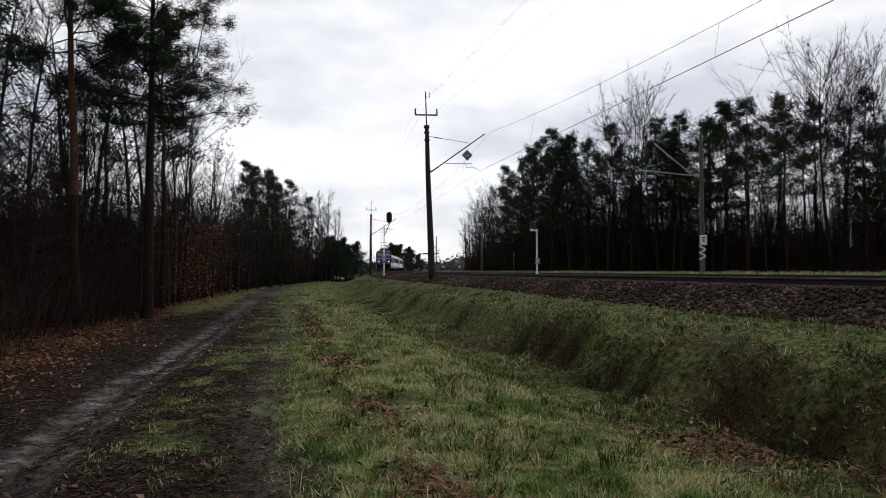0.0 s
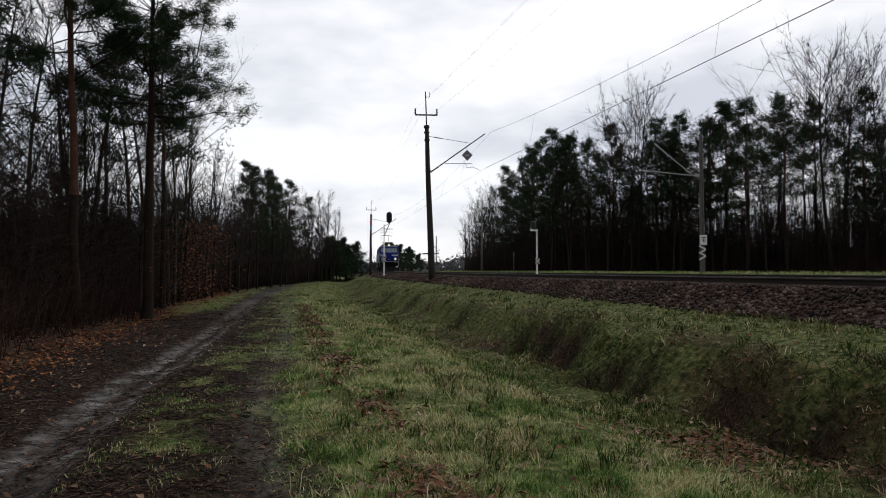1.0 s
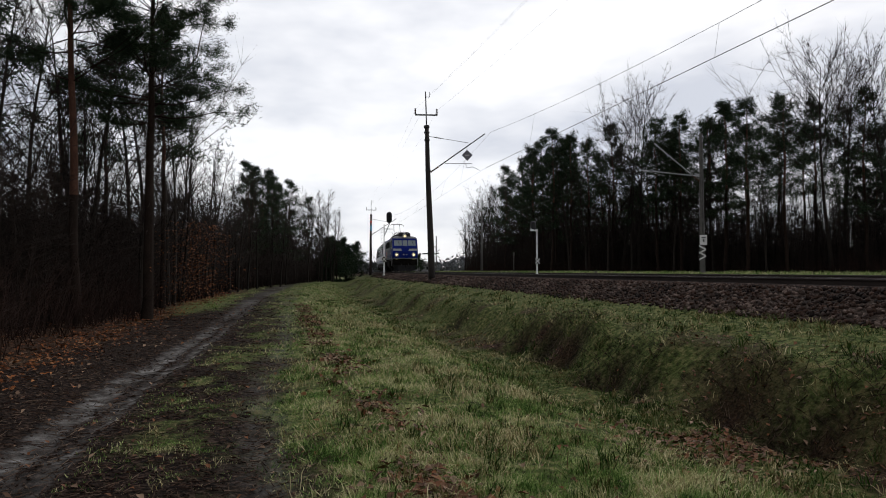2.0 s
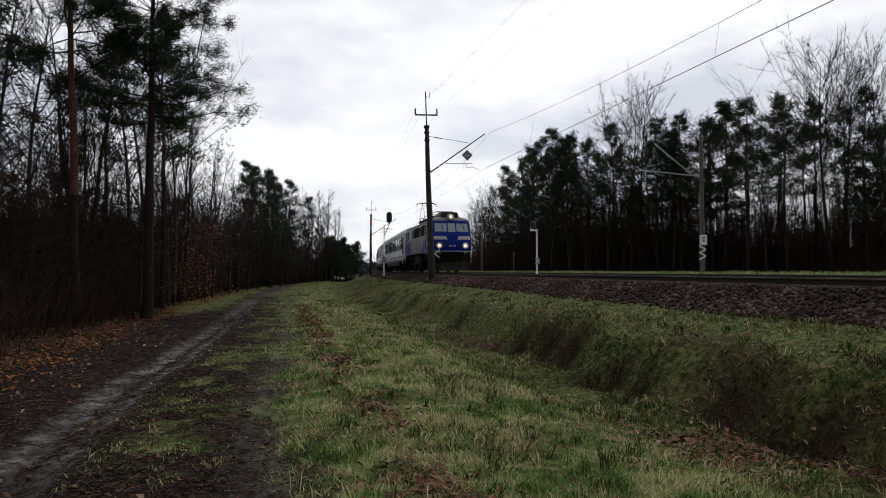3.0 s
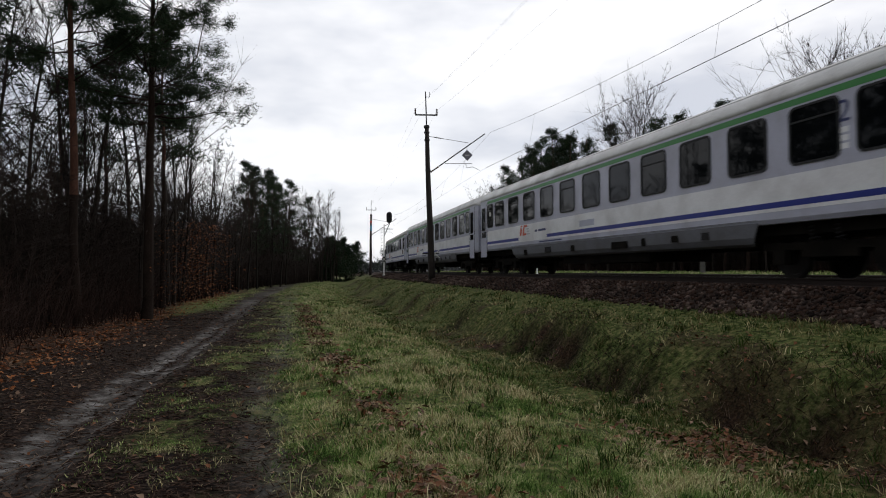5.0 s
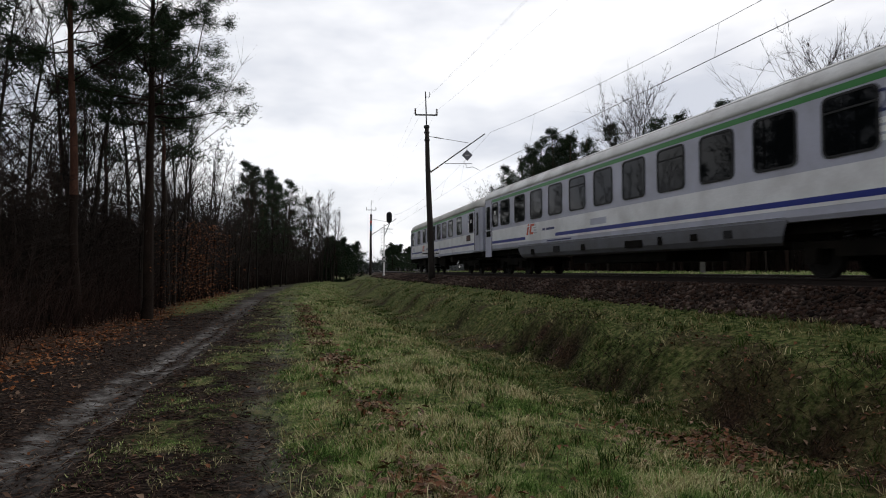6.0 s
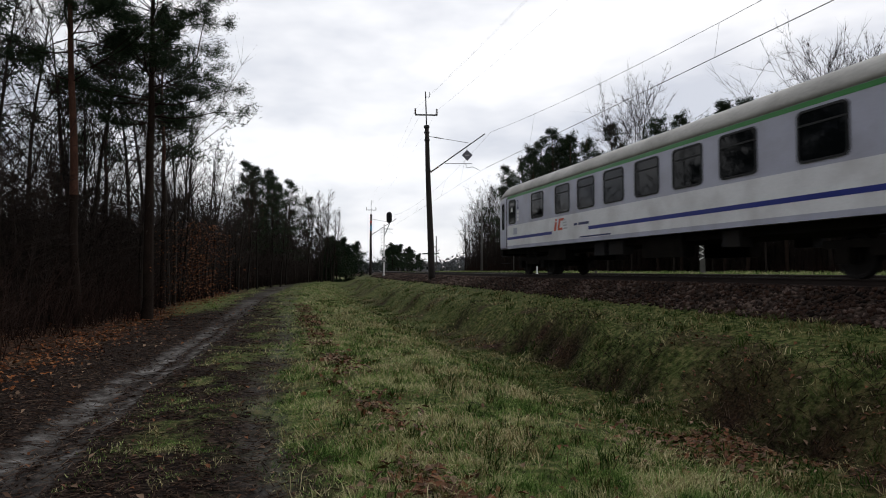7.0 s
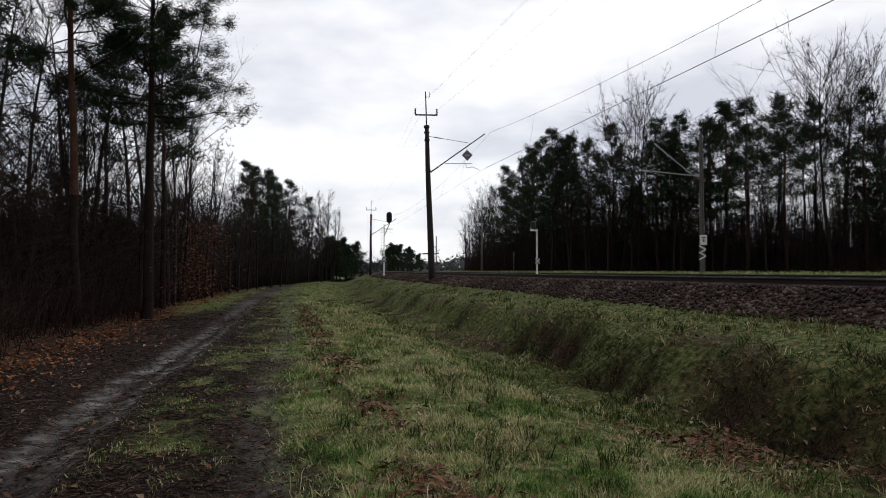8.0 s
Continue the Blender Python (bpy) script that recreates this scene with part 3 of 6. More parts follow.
wire("catenary_wire", "dark sagging messenger cable with droppers above the near track", mes2, 0.006, [(mes2[i], con2[i]) for i in range(3, 24, 3)])
for off in (0.0, 0.07):
    wire("contact_wire", "taut copper contact wire above the near track", [p + Vector((off, 0, off * 0.6)) for p in con1], 0.009)
wire("contact_wire", "taut copper contact wire above the near track", con2, 0.006)
wire("contact_wire", "taut copper contact wire above the far track", sagging((11.6, 38.2, 6.25), (3.6, 91.0, 6.4), 0.05), 0.008)
wire("contact_wire", "taut copper contact wire above the far track", sagging((11.6, 38.2, 6.25), (24.5, -16, 6.3), 0.05), 0.008)
for u, dz, sag in ((-0.72, 10.75, 0.6), (0.72, 10.75, 0.6), (0.26, 11.8, 0.5)):
    a, b, c = (-1.07 + u, 41.0 + 0.2 * u, dz), (14.6 + u, -15.5, dz), (-11.1 + u, 96.5, dz - 0.3)
    wire("feeder_wire", "thin dark feeder wire along the mast tops", sagging(a, b, sag), 0.0028)
    wire("feeder_wire", "thin dark feeder wire along the mast tops", sagging(a, c, sag), 0.003)


def cross_plate(parent, z, size, y=-0.09):
    g = Geo()
    g.box(-size, size, y - 0.01, y, z - size * 1.1, z + size * 1.1)
    p = part("marker_plate", g, BLACK_PAINT, parent, "black plate with a white cross")
    for sgn in (1, -1):
        g = Geo()
        a, b = Vector((-size, y - 0.014, z - sgn * size)), Vector((size, y - 0.014, z + sgn * size))
        w = Vector((0, 0, size * 0.28))
        v = [a - w, b - w, b + w, a + w]
        v += [q - Vector((0, 0.004 + 0.003 * sgn, 0)) for q in v]
        g.add([tuple(q) for q in v], [(3, 2, 1, 0), (4, 5, 6, 7), (0, 1, 5, 4), (1, 2, 6, 5), (2, 3, 7, 6), (3, 0, 4, 7)])
        part("cross_bar", g, WHITE_PAINT, p)


def near_signal(x, y):
    z0 = z_at(x, y)
    m = thing("railway_signal", turned(x, y, z0), "white signal post with black oval lamp head beside the near track", "railway signal")
    h = 5.75
    g = Geo()
    g.lathe([(0.13, -0.2), (0.13, 0.2), (0.065, 0.25), (0.06, h)], sides=12)
    part("post", g, WHITE_PAINT, m, "white painted steel post", True)
    g = Geo()
    g.tube([(0, 0, h - 1.35), (0.36, 0, h - 0.5), (0.62, 0, h + 0.15), (0.62, 0, h + 0.3)], [0.05] * 4, 6)
    part("bracket", g, STEEL, m)
    g = Geo()
    g.box(-0.1, 1.0, -0.2, 0.2, h - 0.55, h - 0.5)
    part("service_platform", g, STEEL, m)
    g = Geo()
    prof = []
    for i in range(20):
        a = 2 * math.pi * i / 20
        prof.append((0.30 * math.cos(a), 0.31 * math.sin(a) + (0.30 if math.sin(a) > 0 else -0.30)))
    cz = h + 0.75
    v = [(0.55 + px, yy, cz + pz) for yy in (-0.18, 0.0) for px, pz in prof]
    g.add(v, [tuple(range(20)), tuple(range(39, 19, -1))] + [(i, i + 20, (i + 1) % 20 + 20, (i + 1) % 20) for i in range(20)])
    head = part("lamp_head", g, BLACK_PAINT, m, "black oval signal head")
    for i in range(3):
        g = Geo()
        g.lathe([(0.13, -0.2), (0.13, -0.36), (0.115, -0.36), (0.115, -0.19)], axis="y", at=(0.55, 0, cz + 0.32 - 0.32 * i), sides=12)
        part("hood", g, BLACK_PAINT, head)
    cross_plate(m, 1.85, 0.24)
    g = Geo()
    for i in range(14):
        g.box(-0.32, -0.12, 0.06, 0.09, 0.5 + i * 0.36, 0.53 + i * 0.36)
    g.box(-0.34, -0.32, 0.06, 0.09, 0.3, 5.6)
    part("ladder", g, STEEL, m)
    return m


near_signal(-6.55, 70.0)


def far_signal(x, y):
    z0 = z_at(x, y)
    m = thing("railway_signal", turned(x, y, z0), "slim white signal post seen from behind, far track", "railway signal")
    h = 3.35
    g = Geo()
    g.lathe([(0.16, -0.2), (0.16, 0.15), (0.048, 0.2), (0.048, h)], sides=10)
    part("post", g, WHITE_PAINT, m, "white painted post", True)
    g = Geo()
    g.box(-0.34, 0.05, -0.06, 0.06, h - 0.02, h + 0.1)
    part("bracket", g, WHITE_PAINT, m)
    g = Geo()
    g.lathe([(0.12, h + 0.05), (0.2, h + 0.12), (0.2, h + 0.62), (0.1, h + 0.7)], at=(-0.28, 0, 0), sides=12)
    part("lamp_head", g, BLACK_PAINT, m)
    g = Geo()
    g.lathe([(0.16, h - 0.02), (0.13, h + 0.16)], at=(-0.36, 0, 0), sides=10)
    part("lamp_base", g, WHITE_PAINT, m)
    cross_plate(m, 1.1, 0.17)
    return m


far_signal(6.95, 46.6)


def marker_post(x, y, h):
    m = thing("marker_post", turned(x, y, z_at(x, y)), "short pale concrete marker post by the far track", "marker post")
    g = Geo()
    g.tube([(0, 0, -0.2), (0, 0, h)], [0.05, 0.05], 6)
    part("post", g, CONCRETE, m)
    g = Geo()
    g.box(-0.10, 0.10, -0.07, -0.05, h - 0.4, h)
    part("plate", g, CONCRETE, m)
    return m


marker_post(8.2, 73.0, 2.3)
marker_post(11.6, 48.0, 0.35)


# ---- trees ----
def segments_mesh(name, segs, mat, sides=4, smooth=True):
    """Tapered limbs from rows of start, end, start radius, end radius."""
    a = np.asarray(segs, np.float64)
    p0, p1, r0, r1 = a[:, 0:3], a[:, 3:6], a[:, 6], a[:, 7]
    t = p1 - p0
    t /= np.maximum(np.linalg.norm(t, axis=1, keepdims=True), 1e-9)
    ref = np.where(np.abs(t[:, 2:3]) > 0.8, [[1.0, 0.1, 0.0]], [[0.0, 0.0, 1.0]])
    u = np.cross(t, ref)
    u /= np.maximum(np.linalg.norm(u, axis=1, keepdims=True), 1e-9)
    w = np.cross(t, u)
    n = len(a)
    verts = np.zeros((n, 2 * sides, 3))
    for j in range(sides):
        ang = 2 * math.pi * j / sides
        o = u * math.cos(ang) + w * math.sin(ang)
        verts[:, j] = p0 + o * r0[:, None]
        verts[:, sides + j] = p1 + o * r1[:, None]
    base = (np.arange(n) * 2 * sides)[:, None]
    faces = np.concatenate([base + np.array([[j, (j + 1) % sides, sides + (j + 1) % sides, sides + j]]) for j in range(sides)])
    return quick_mesh(name, verts.reshape(-1, 3), faces, mat, smooth)


def fan_mesh(name, centres, size, count, mat, rng, width=0.09, flat=0.6, loose=0.5):
    """Sprays of pointed needles round each centre."""
    c = np.repeat(np.asarray(centres), count, axis=0)
    n = len(c)
    d = rng.normal(size=(n, 3))
    d[:, 2] = d[:, 2] * flat + 0.35
    d /= np.linalg.norm(d, axis=1, keepdims=True)
    e = np.cross(d, rng.normal(size=(n, 3)))
    e /= np.maximum(np.linalg.norm(e, axis=1, keepdims=True), 1e-9)
    ln = size * rng.uniform(0.6, 1.25, (n, 1))
    off = c + rng.normal(size=(n, 3)) * size * loose
    v = np.stack([off - e * ln * width, off + e * ln * width, off + d * ln], 1).reshape(-1, 3)
    return quick_mesh(name, v, np.arange(n * 3).reshape(-1, 3), mat)


def spikes_mesh(name, p0, p1, r, mat):
    """Thin three-sided stems, each from p0 to a point at p1."""
    p0, p1, r = np.asarray(p0), np.asarray(p1), np.asarray(r)[:, None]
    t = p1 - p0
    t /= np.maximum(np.linalg.norm(t, axis=1, keepdims=True), 1e-9)
    ref = np.where(np.abs(t[:, 2:3]) > 0.8, [[1.0, 0.2, 0.0]], [[0.0, 0.0, 1.0]])
    u = np.cross(t, ref)
    u /= np.maximum(np.linalg.norm(u, axis=1, keepdims=True), 1e-9)
    w = np.cross(t, u)
    v = np.stack([p0 + u * r, p0 + (-0.5 * u + 0.866 * w) * r, p0 + (-0.5 * u - 0.866 * w) * r, p1], 1).reshape(-1, 3)
    b = (np.arange(len(p0)) * 4)[:, None]
    f = np.concatenate([b + np.array([[0, 1, 3]]), b + np.array([[1, 2, 3]]), b + np.array([[2, 0, 3]])])
    return quick_mesh(name, v, f, mat)


def limb(rng, segs, start, direction, length, radius, parts=4, droop=0.0, wobble=0.12, taper=0.35):
    """Adds one bent limb and returns the points along it."""
    p, d = np.array(start, float), np.array(direction, float)
    pts = [p.copy()]
    for i in range(parts):
        d = d + rng.normal(size=3) * wobble + np.array([0, 0, droop])
        d /= np.linalg.norm(d)
        q = p + d * length / parts
        k0, k1 = 1 - (1 - taper) * i / parts, 1 - (1 - taper) * (i + 1) / parts
        segs.append((*p, *q, radius * k0, radius * k1))
        p = q
        pts.append(p.copy())
    return pts, d


def pine(seed, height, crown_base, spread, radius, limbs_n=46, twigs=2, needle=0.30, count=10, dead=8, width=0.08, lean=0.0, wander=0.05, reach_out=(0.15, 0.42), dark=0.45):
    """A pine: bare lower trunk, dead snags, uneven limbs with needle sprays towards their ends."""
    rng = np.random.RandomState(seed)
    low, high, limbs, centres = [], [], [], []
    p = np.array([0.0, 0.0, -0.3])
    n = 14
    axis = [p.copy()]
    for i in range(n):
        q = p + np.array([rng.normal() * wander + lean * height / n, rng.normal() * wander, (height + 0.3) / n])
        k0, k1 = 1 - 0.85 * (i / n) ** 1.2, 1 - 0.85 * ((i + 1) / n) ** 1.2
        (low if i < n * dark else high).append((*p, *q, radius * k0 * (1.25 if i == 0 else 1), radius * k1))
        p = q
        axis.append(p.copy())
    axis = np.array(axis)

    def on_axis(z):
        return np.array([np.interp(z, axis[:, 2], axis[:, 0]), np.interp(z, axis[:, 2], axis[:, 1]), z])

    for i in range(dead):
        z = rng.uniform(0.25, 1.0) * crown_base
        a = rng.uniform(0, 6.28)
        limb(rng, limbs, on_axis(z), (math.cos(a), math.sin(a), rng.uniform(-0.2, 0.35)), rng.uniform(0.4, 1.6), radius * 0.10, 3, -0.03, 0.18)
    lump = rng.uniform(0, 6.28, 3)
    for i in range(limbs_n):
        f = min(0.98, max(0.0, (i + rng.normal() * 2.0) / limbs_n))
        z = crown_base + (height - crown_base) * f
        a = rng.uniform(0, 6.28)
        uneven = 1 + 0.28 * math.sin(a * 2 + lump[0] + f * 9) + 0.2 * math.sin(a + lump[1] - f * 14)
        ln = spread * (0.62 + 0.38 * math.sin(math.pi * min(1, 0.2 + f))) * (1.05 - 0.8 * f ** 2.0) * rng.uniform(0.45, 1.15) * uneven
        pts, d = limb(rng, limbs, on_axis(z), (math.cos(a), math.sin(a), rng.uniform(-0.05, 0.3) + 0.55 * f), ln, radius * (0.20 - 0.10 * f), 4, 0.03, 0.18)
        for j in range(2, 5):
            for m in range(twigs):
                aa = a + rng.normal() * 0.9
                b = np.array([math.cos(aa), math.sin(aa), rng.uniform(-0.2, 0.6)])
                sp, _ = limb(rng, limbs if m == 0 else [], pts[j], b, max(0.25, ln * rng.uniform(*reach_out)), radius * 0.045, 1, 0.05, 0.2)
                centres.append(sp[-1])
                centres.append(sp[0] + (sp[-1] - sp[0]) * 0.55)
        centres.append(pts[-1])
    return low, high, limbs, np.array(centres), (needle, count, width, rng)


def add_pine(name, m, data, label, group, upper=None):
    low, high, limbs, centres, (needle, count, width, rng) = data
    t = thing(name, m, label, "tree", group)
    part("trunk", segments_mesh("trunk", low, BARK_PINE, 8), None, t)
    part("upper_trunk", segments_mesh("upper_trunk", high, upper or BARK_ORANGE, 7), None, t, "dark scaly upper trunk" if upper else "orange-brown flaking upper trunk")
    tagged(part("branchwork", segments_mesh("branchwork", limbs, BARK_PINE, 3, False), None, t), kind="stuff")
    part("crown", fan_mesh("crown", centres, needle, count, NEEDLES, rng, width), None, t, "dark green clumps of needles")
    return t


def bare_tree(seed, height, spread, radius, boughs, first, up, fork=2, sprigs=3):
    """A leafless tree: boughs, forked branches on them, and sprays of fine twigs."""
    rng = np.random.RandomState(seed)
    trunk, limbs, twigs = [], [], []
    pts, d = limb(rng, trunk, (0, 0, -0.3), (rng.normal() * 0.04, rng.normal() * 0.04, 1), height * 0.9, radius, 12, 0.05, 0.03, 0.12)
    pts = np.array(pts)

    def turn_off(along, side):
        v = along * 0.9 + rng.normal(size=3) * side + np.array([0, 0, 0.18])
        return v / np.linalg.norm(v)

    for i in range(boughs):
        f = first + (1 - first) * (i + rng.uniform()) / boughs
        k = f * (len(pts) - 1)
        k0 = min(int(k), len(pts) - 2)
        s = pts[k0] + (pts[k0 + 1] - pts[k0]) * (k - k0)
        a = rng.uniform(0, 6.28)
        length = spread * (1.2 - 0.8 * (f - first) / (1 - first)) * rng.uniform(0.65, 1.15)
        r = radius * (0.36 - 0.24 * f)
        q, along = limb(rng, limbs, s, (math.cos(a), math.sin(a), up + 0.9 * (f - first) + rng.uniform(-0.15, 0.4)), length, r, 4, 0.05, 0.09, 0.35)
        for p in q[1:]:
            for _ in range(fork):
                n, al = limb(rng, limbs, p, turn_off(along, 0.45), length * rng.uniform(0.28, 0.5), max(0.010, r * 0.4), 3, 0.04, 0.10, 0.45)
                for p2 in n[1:]:
                    for _ in range(sprigs):
                        twigs.append((*p2, *(p2 + turn_off(al, 0.42) * length * rng.uniform(0.10, 0.26)), 0.008))
    return trunk, limbs, twigs


def add_bare(name, m, data, label, group):
    trunk, limbs, twigs = data
    t = thing(name, m, label, "tree", group)
    part("trunk", segments_mesh("trunk", trunk, BARK_GREY, 7), None, t)
    crown = part("crown", segments_mesh("crown", limbs, BARK_GREY, 3, False), None, t, "leafless spreading branches")
    w = np.array(twigs)
    tagged(part("twig_spray", spikes_mesh("twig_spray", w[:, 0:3], w[:, 3:6], w[:, 6], TWIG), None, crown), kind="stuff")
    return t


def stand(x, y, scale=1.0, turn=0.0, sink=0.1):
    return pose(x, y, z_at(x, y) - sink, 0, 0, turn) @ Matrix.Scale(scale, 4)


def plant(master, x, y, scale, turn, sink=0.1):
    """A copy of a tree at its own size."""
    ob = copy_thing(master, pose(x, y, z_at(x, y) - sink, 0, 0, turn))
    ob.scale = (scale, scale, scale)
    return ob


RND = random.Random(11)
EDGE_L, EDGE_R = "trees of the wood along the path", "trees of the wood beyond the tracks"

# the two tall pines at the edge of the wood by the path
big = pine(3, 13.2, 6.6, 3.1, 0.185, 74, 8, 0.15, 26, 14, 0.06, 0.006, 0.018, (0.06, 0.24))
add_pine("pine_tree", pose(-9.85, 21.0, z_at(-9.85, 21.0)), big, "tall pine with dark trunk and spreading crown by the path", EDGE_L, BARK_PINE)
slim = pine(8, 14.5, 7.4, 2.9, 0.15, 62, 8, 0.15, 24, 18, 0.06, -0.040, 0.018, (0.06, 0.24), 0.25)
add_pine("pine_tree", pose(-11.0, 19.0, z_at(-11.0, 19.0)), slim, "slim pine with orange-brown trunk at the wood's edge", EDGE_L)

PINES = [(pine(20 + i, 15.0, b, sp, 0.16, wh, 3, 0.30, 8, 10, 0.095), b) for i, (b, sp, wh) in enumerate([(6.6, 3.5, 46), (4.6, 3.3, 50), (7.8, 3.7, 42), (3.0, 3.0, 56)])]
BARES = [bare_tree(40 + i, 14.0, sp, 0.13, bo, fi, up, 2, tw) for i, (sp, bo, fi, up, tw) in enumerate([(4.6, 22, 0.38, 0.9, 4), (2.7, 20, 0.22, 0.9, 3), (5.2, 24, 0.42, 0.8, 4), (2.3, 22, 0.15, 1.0, 3)])]
BUSH = pine(31, 8.0, 0.3, 3.4, 0.12, 56, 4, 0.34, 9, 0, 0.12)
pine_masters = [add_pine("pine_tree", stand(60 + 6 * i, 90 + 5 * i), d, "pine with bare lower trunk and dark green crown", EDGE_R) for i, (d, _) in enumerate(PINES)]
bare_masters = [add_bare("bare_tree", stand(62 + 6 * i, 97 + 5 * i), d, "leafless broadleaf tree with fine grey twigs", EDGE_R) for i, d in enumerate(BARES)]

bush_master = add_pine("evergreen", stand(-17.2, 102.0, 0.8), BUSH, "bushy dark evergreen at the end of the wood", "far clumps of evergreens")

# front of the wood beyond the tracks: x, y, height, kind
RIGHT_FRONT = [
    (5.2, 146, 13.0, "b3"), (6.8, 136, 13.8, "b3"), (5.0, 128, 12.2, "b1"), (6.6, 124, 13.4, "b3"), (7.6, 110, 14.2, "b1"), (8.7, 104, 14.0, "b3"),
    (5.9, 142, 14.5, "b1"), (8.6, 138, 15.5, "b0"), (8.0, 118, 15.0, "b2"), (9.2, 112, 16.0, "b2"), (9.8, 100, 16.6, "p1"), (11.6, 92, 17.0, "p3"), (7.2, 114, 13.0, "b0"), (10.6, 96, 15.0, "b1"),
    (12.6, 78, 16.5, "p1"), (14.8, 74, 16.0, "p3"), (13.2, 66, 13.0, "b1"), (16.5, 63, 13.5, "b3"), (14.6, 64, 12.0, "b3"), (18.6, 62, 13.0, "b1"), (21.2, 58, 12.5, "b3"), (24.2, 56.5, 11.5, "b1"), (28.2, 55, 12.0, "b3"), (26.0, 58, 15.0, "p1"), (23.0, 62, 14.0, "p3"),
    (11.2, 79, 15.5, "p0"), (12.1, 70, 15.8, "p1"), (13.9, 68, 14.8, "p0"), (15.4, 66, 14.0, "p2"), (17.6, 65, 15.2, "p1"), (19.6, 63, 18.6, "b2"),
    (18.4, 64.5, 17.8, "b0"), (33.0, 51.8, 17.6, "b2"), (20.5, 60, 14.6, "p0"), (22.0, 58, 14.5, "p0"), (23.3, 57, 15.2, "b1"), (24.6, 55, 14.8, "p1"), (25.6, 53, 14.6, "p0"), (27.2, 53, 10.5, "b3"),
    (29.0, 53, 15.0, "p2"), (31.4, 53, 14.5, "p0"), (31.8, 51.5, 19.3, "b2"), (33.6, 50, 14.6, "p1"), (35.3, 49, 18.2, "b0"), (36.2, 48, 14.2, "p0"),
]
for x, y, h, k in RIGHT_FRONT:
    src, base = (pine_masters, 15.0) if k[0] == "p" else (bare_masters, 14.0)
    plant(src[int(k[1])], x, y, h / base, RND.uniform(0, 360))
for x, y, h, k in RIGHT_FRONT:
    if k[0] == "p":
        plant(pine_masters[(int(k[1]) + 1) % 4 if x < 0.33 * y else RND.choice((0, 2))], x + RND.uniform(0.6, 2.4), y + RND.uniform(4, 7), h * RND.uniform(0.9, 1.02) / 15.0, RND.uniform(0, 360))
for i in range(44):
    f = RND.random()
    y = 52 + 95 * f ** 1.4
    front = np.interp(y, [48, 53, 66, 80, 142, 150], [36, 29, 15.2, 11.4, 5.8, 6])
    x = front + 1.5 + RND.random() ** 1.3 * (22 + 0.1 * y)
    if RND.random() < 0.66:
        plant(RND.choice(pine_masters) if x < 0.33 * y else pine_masters[RND.choice((0, 2))], x, y + RND.uniform(0, 6), RND.uniform(0.72, 0.98), RND.uniform(0, 360))
    else:
        plant(bare_masters[RND.choice((1, 3))], x, y + RND.uniform(0, 6), RND.uniform(0.7, 1.0), RND.uniform(0, 360))
for i in range(7):
    plant(RND.choice(pine_masters), 38 + RND.uniform(0, 30), RND.uniform(10, 48), RND.uniform(0.85, 1.1), RND.uniform(0, 360))

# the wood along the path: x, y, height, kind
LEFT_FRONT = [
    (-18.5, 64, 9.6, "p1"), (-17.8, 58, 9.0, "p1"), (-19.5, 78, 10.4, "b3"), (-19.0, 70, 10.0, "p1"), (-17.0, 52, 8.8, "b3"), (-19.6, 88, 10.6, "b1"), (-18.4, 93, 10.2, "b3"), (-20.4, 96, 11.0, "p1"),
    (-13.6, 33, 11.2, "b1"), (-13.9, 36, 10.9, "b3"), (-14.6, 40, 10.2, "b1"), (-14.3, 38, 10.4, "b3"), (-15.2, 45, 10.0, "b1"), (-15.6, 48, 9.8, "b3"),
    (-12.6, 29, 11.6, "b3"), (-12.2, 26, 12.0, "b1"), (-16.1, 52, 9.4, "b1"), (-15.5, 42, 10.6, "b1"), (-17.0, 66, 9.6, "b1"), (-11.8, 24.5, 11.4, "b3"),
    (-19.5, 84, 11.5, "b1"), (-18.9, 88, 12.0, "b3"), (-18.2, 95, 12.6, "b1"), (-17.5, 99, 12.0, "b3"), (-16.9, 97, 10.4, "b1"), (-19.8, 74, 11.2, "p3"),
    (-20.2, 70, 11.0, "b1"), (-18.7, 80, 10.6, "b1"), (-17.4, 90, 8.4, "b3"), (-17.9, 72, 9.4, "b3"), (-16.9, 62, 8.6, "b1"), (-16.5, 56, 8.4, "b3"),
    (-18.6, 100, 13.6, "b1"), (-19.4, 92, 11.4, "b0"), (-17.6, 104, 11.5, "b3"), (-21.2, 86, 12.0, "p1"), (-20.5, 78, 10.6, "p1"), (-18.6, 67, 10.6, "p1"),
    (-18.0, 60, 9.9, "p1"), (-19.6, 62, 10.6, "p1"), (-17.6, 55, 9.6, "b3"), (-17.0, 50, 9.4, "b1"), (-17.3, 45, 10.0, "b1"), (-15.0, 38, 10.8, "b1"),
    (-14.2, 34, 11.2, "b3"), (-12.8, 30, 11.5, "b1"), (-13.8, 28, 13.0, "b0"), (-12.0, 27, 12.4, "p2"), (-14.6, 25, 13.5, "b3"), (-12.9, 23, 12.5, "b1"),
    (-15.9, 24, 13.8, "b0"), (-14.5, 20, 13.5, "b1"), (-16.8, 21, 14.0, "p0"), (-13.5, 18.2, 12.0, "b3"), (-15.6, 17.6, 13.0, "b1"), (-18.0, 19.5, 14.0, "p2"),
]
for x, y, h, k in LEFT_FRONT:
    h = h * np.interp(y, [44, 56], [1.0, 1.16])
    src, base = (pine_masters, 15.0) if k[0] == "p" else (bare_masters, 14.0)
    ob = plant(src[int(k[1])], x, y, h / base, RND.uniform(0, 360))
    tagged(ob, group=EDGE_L)
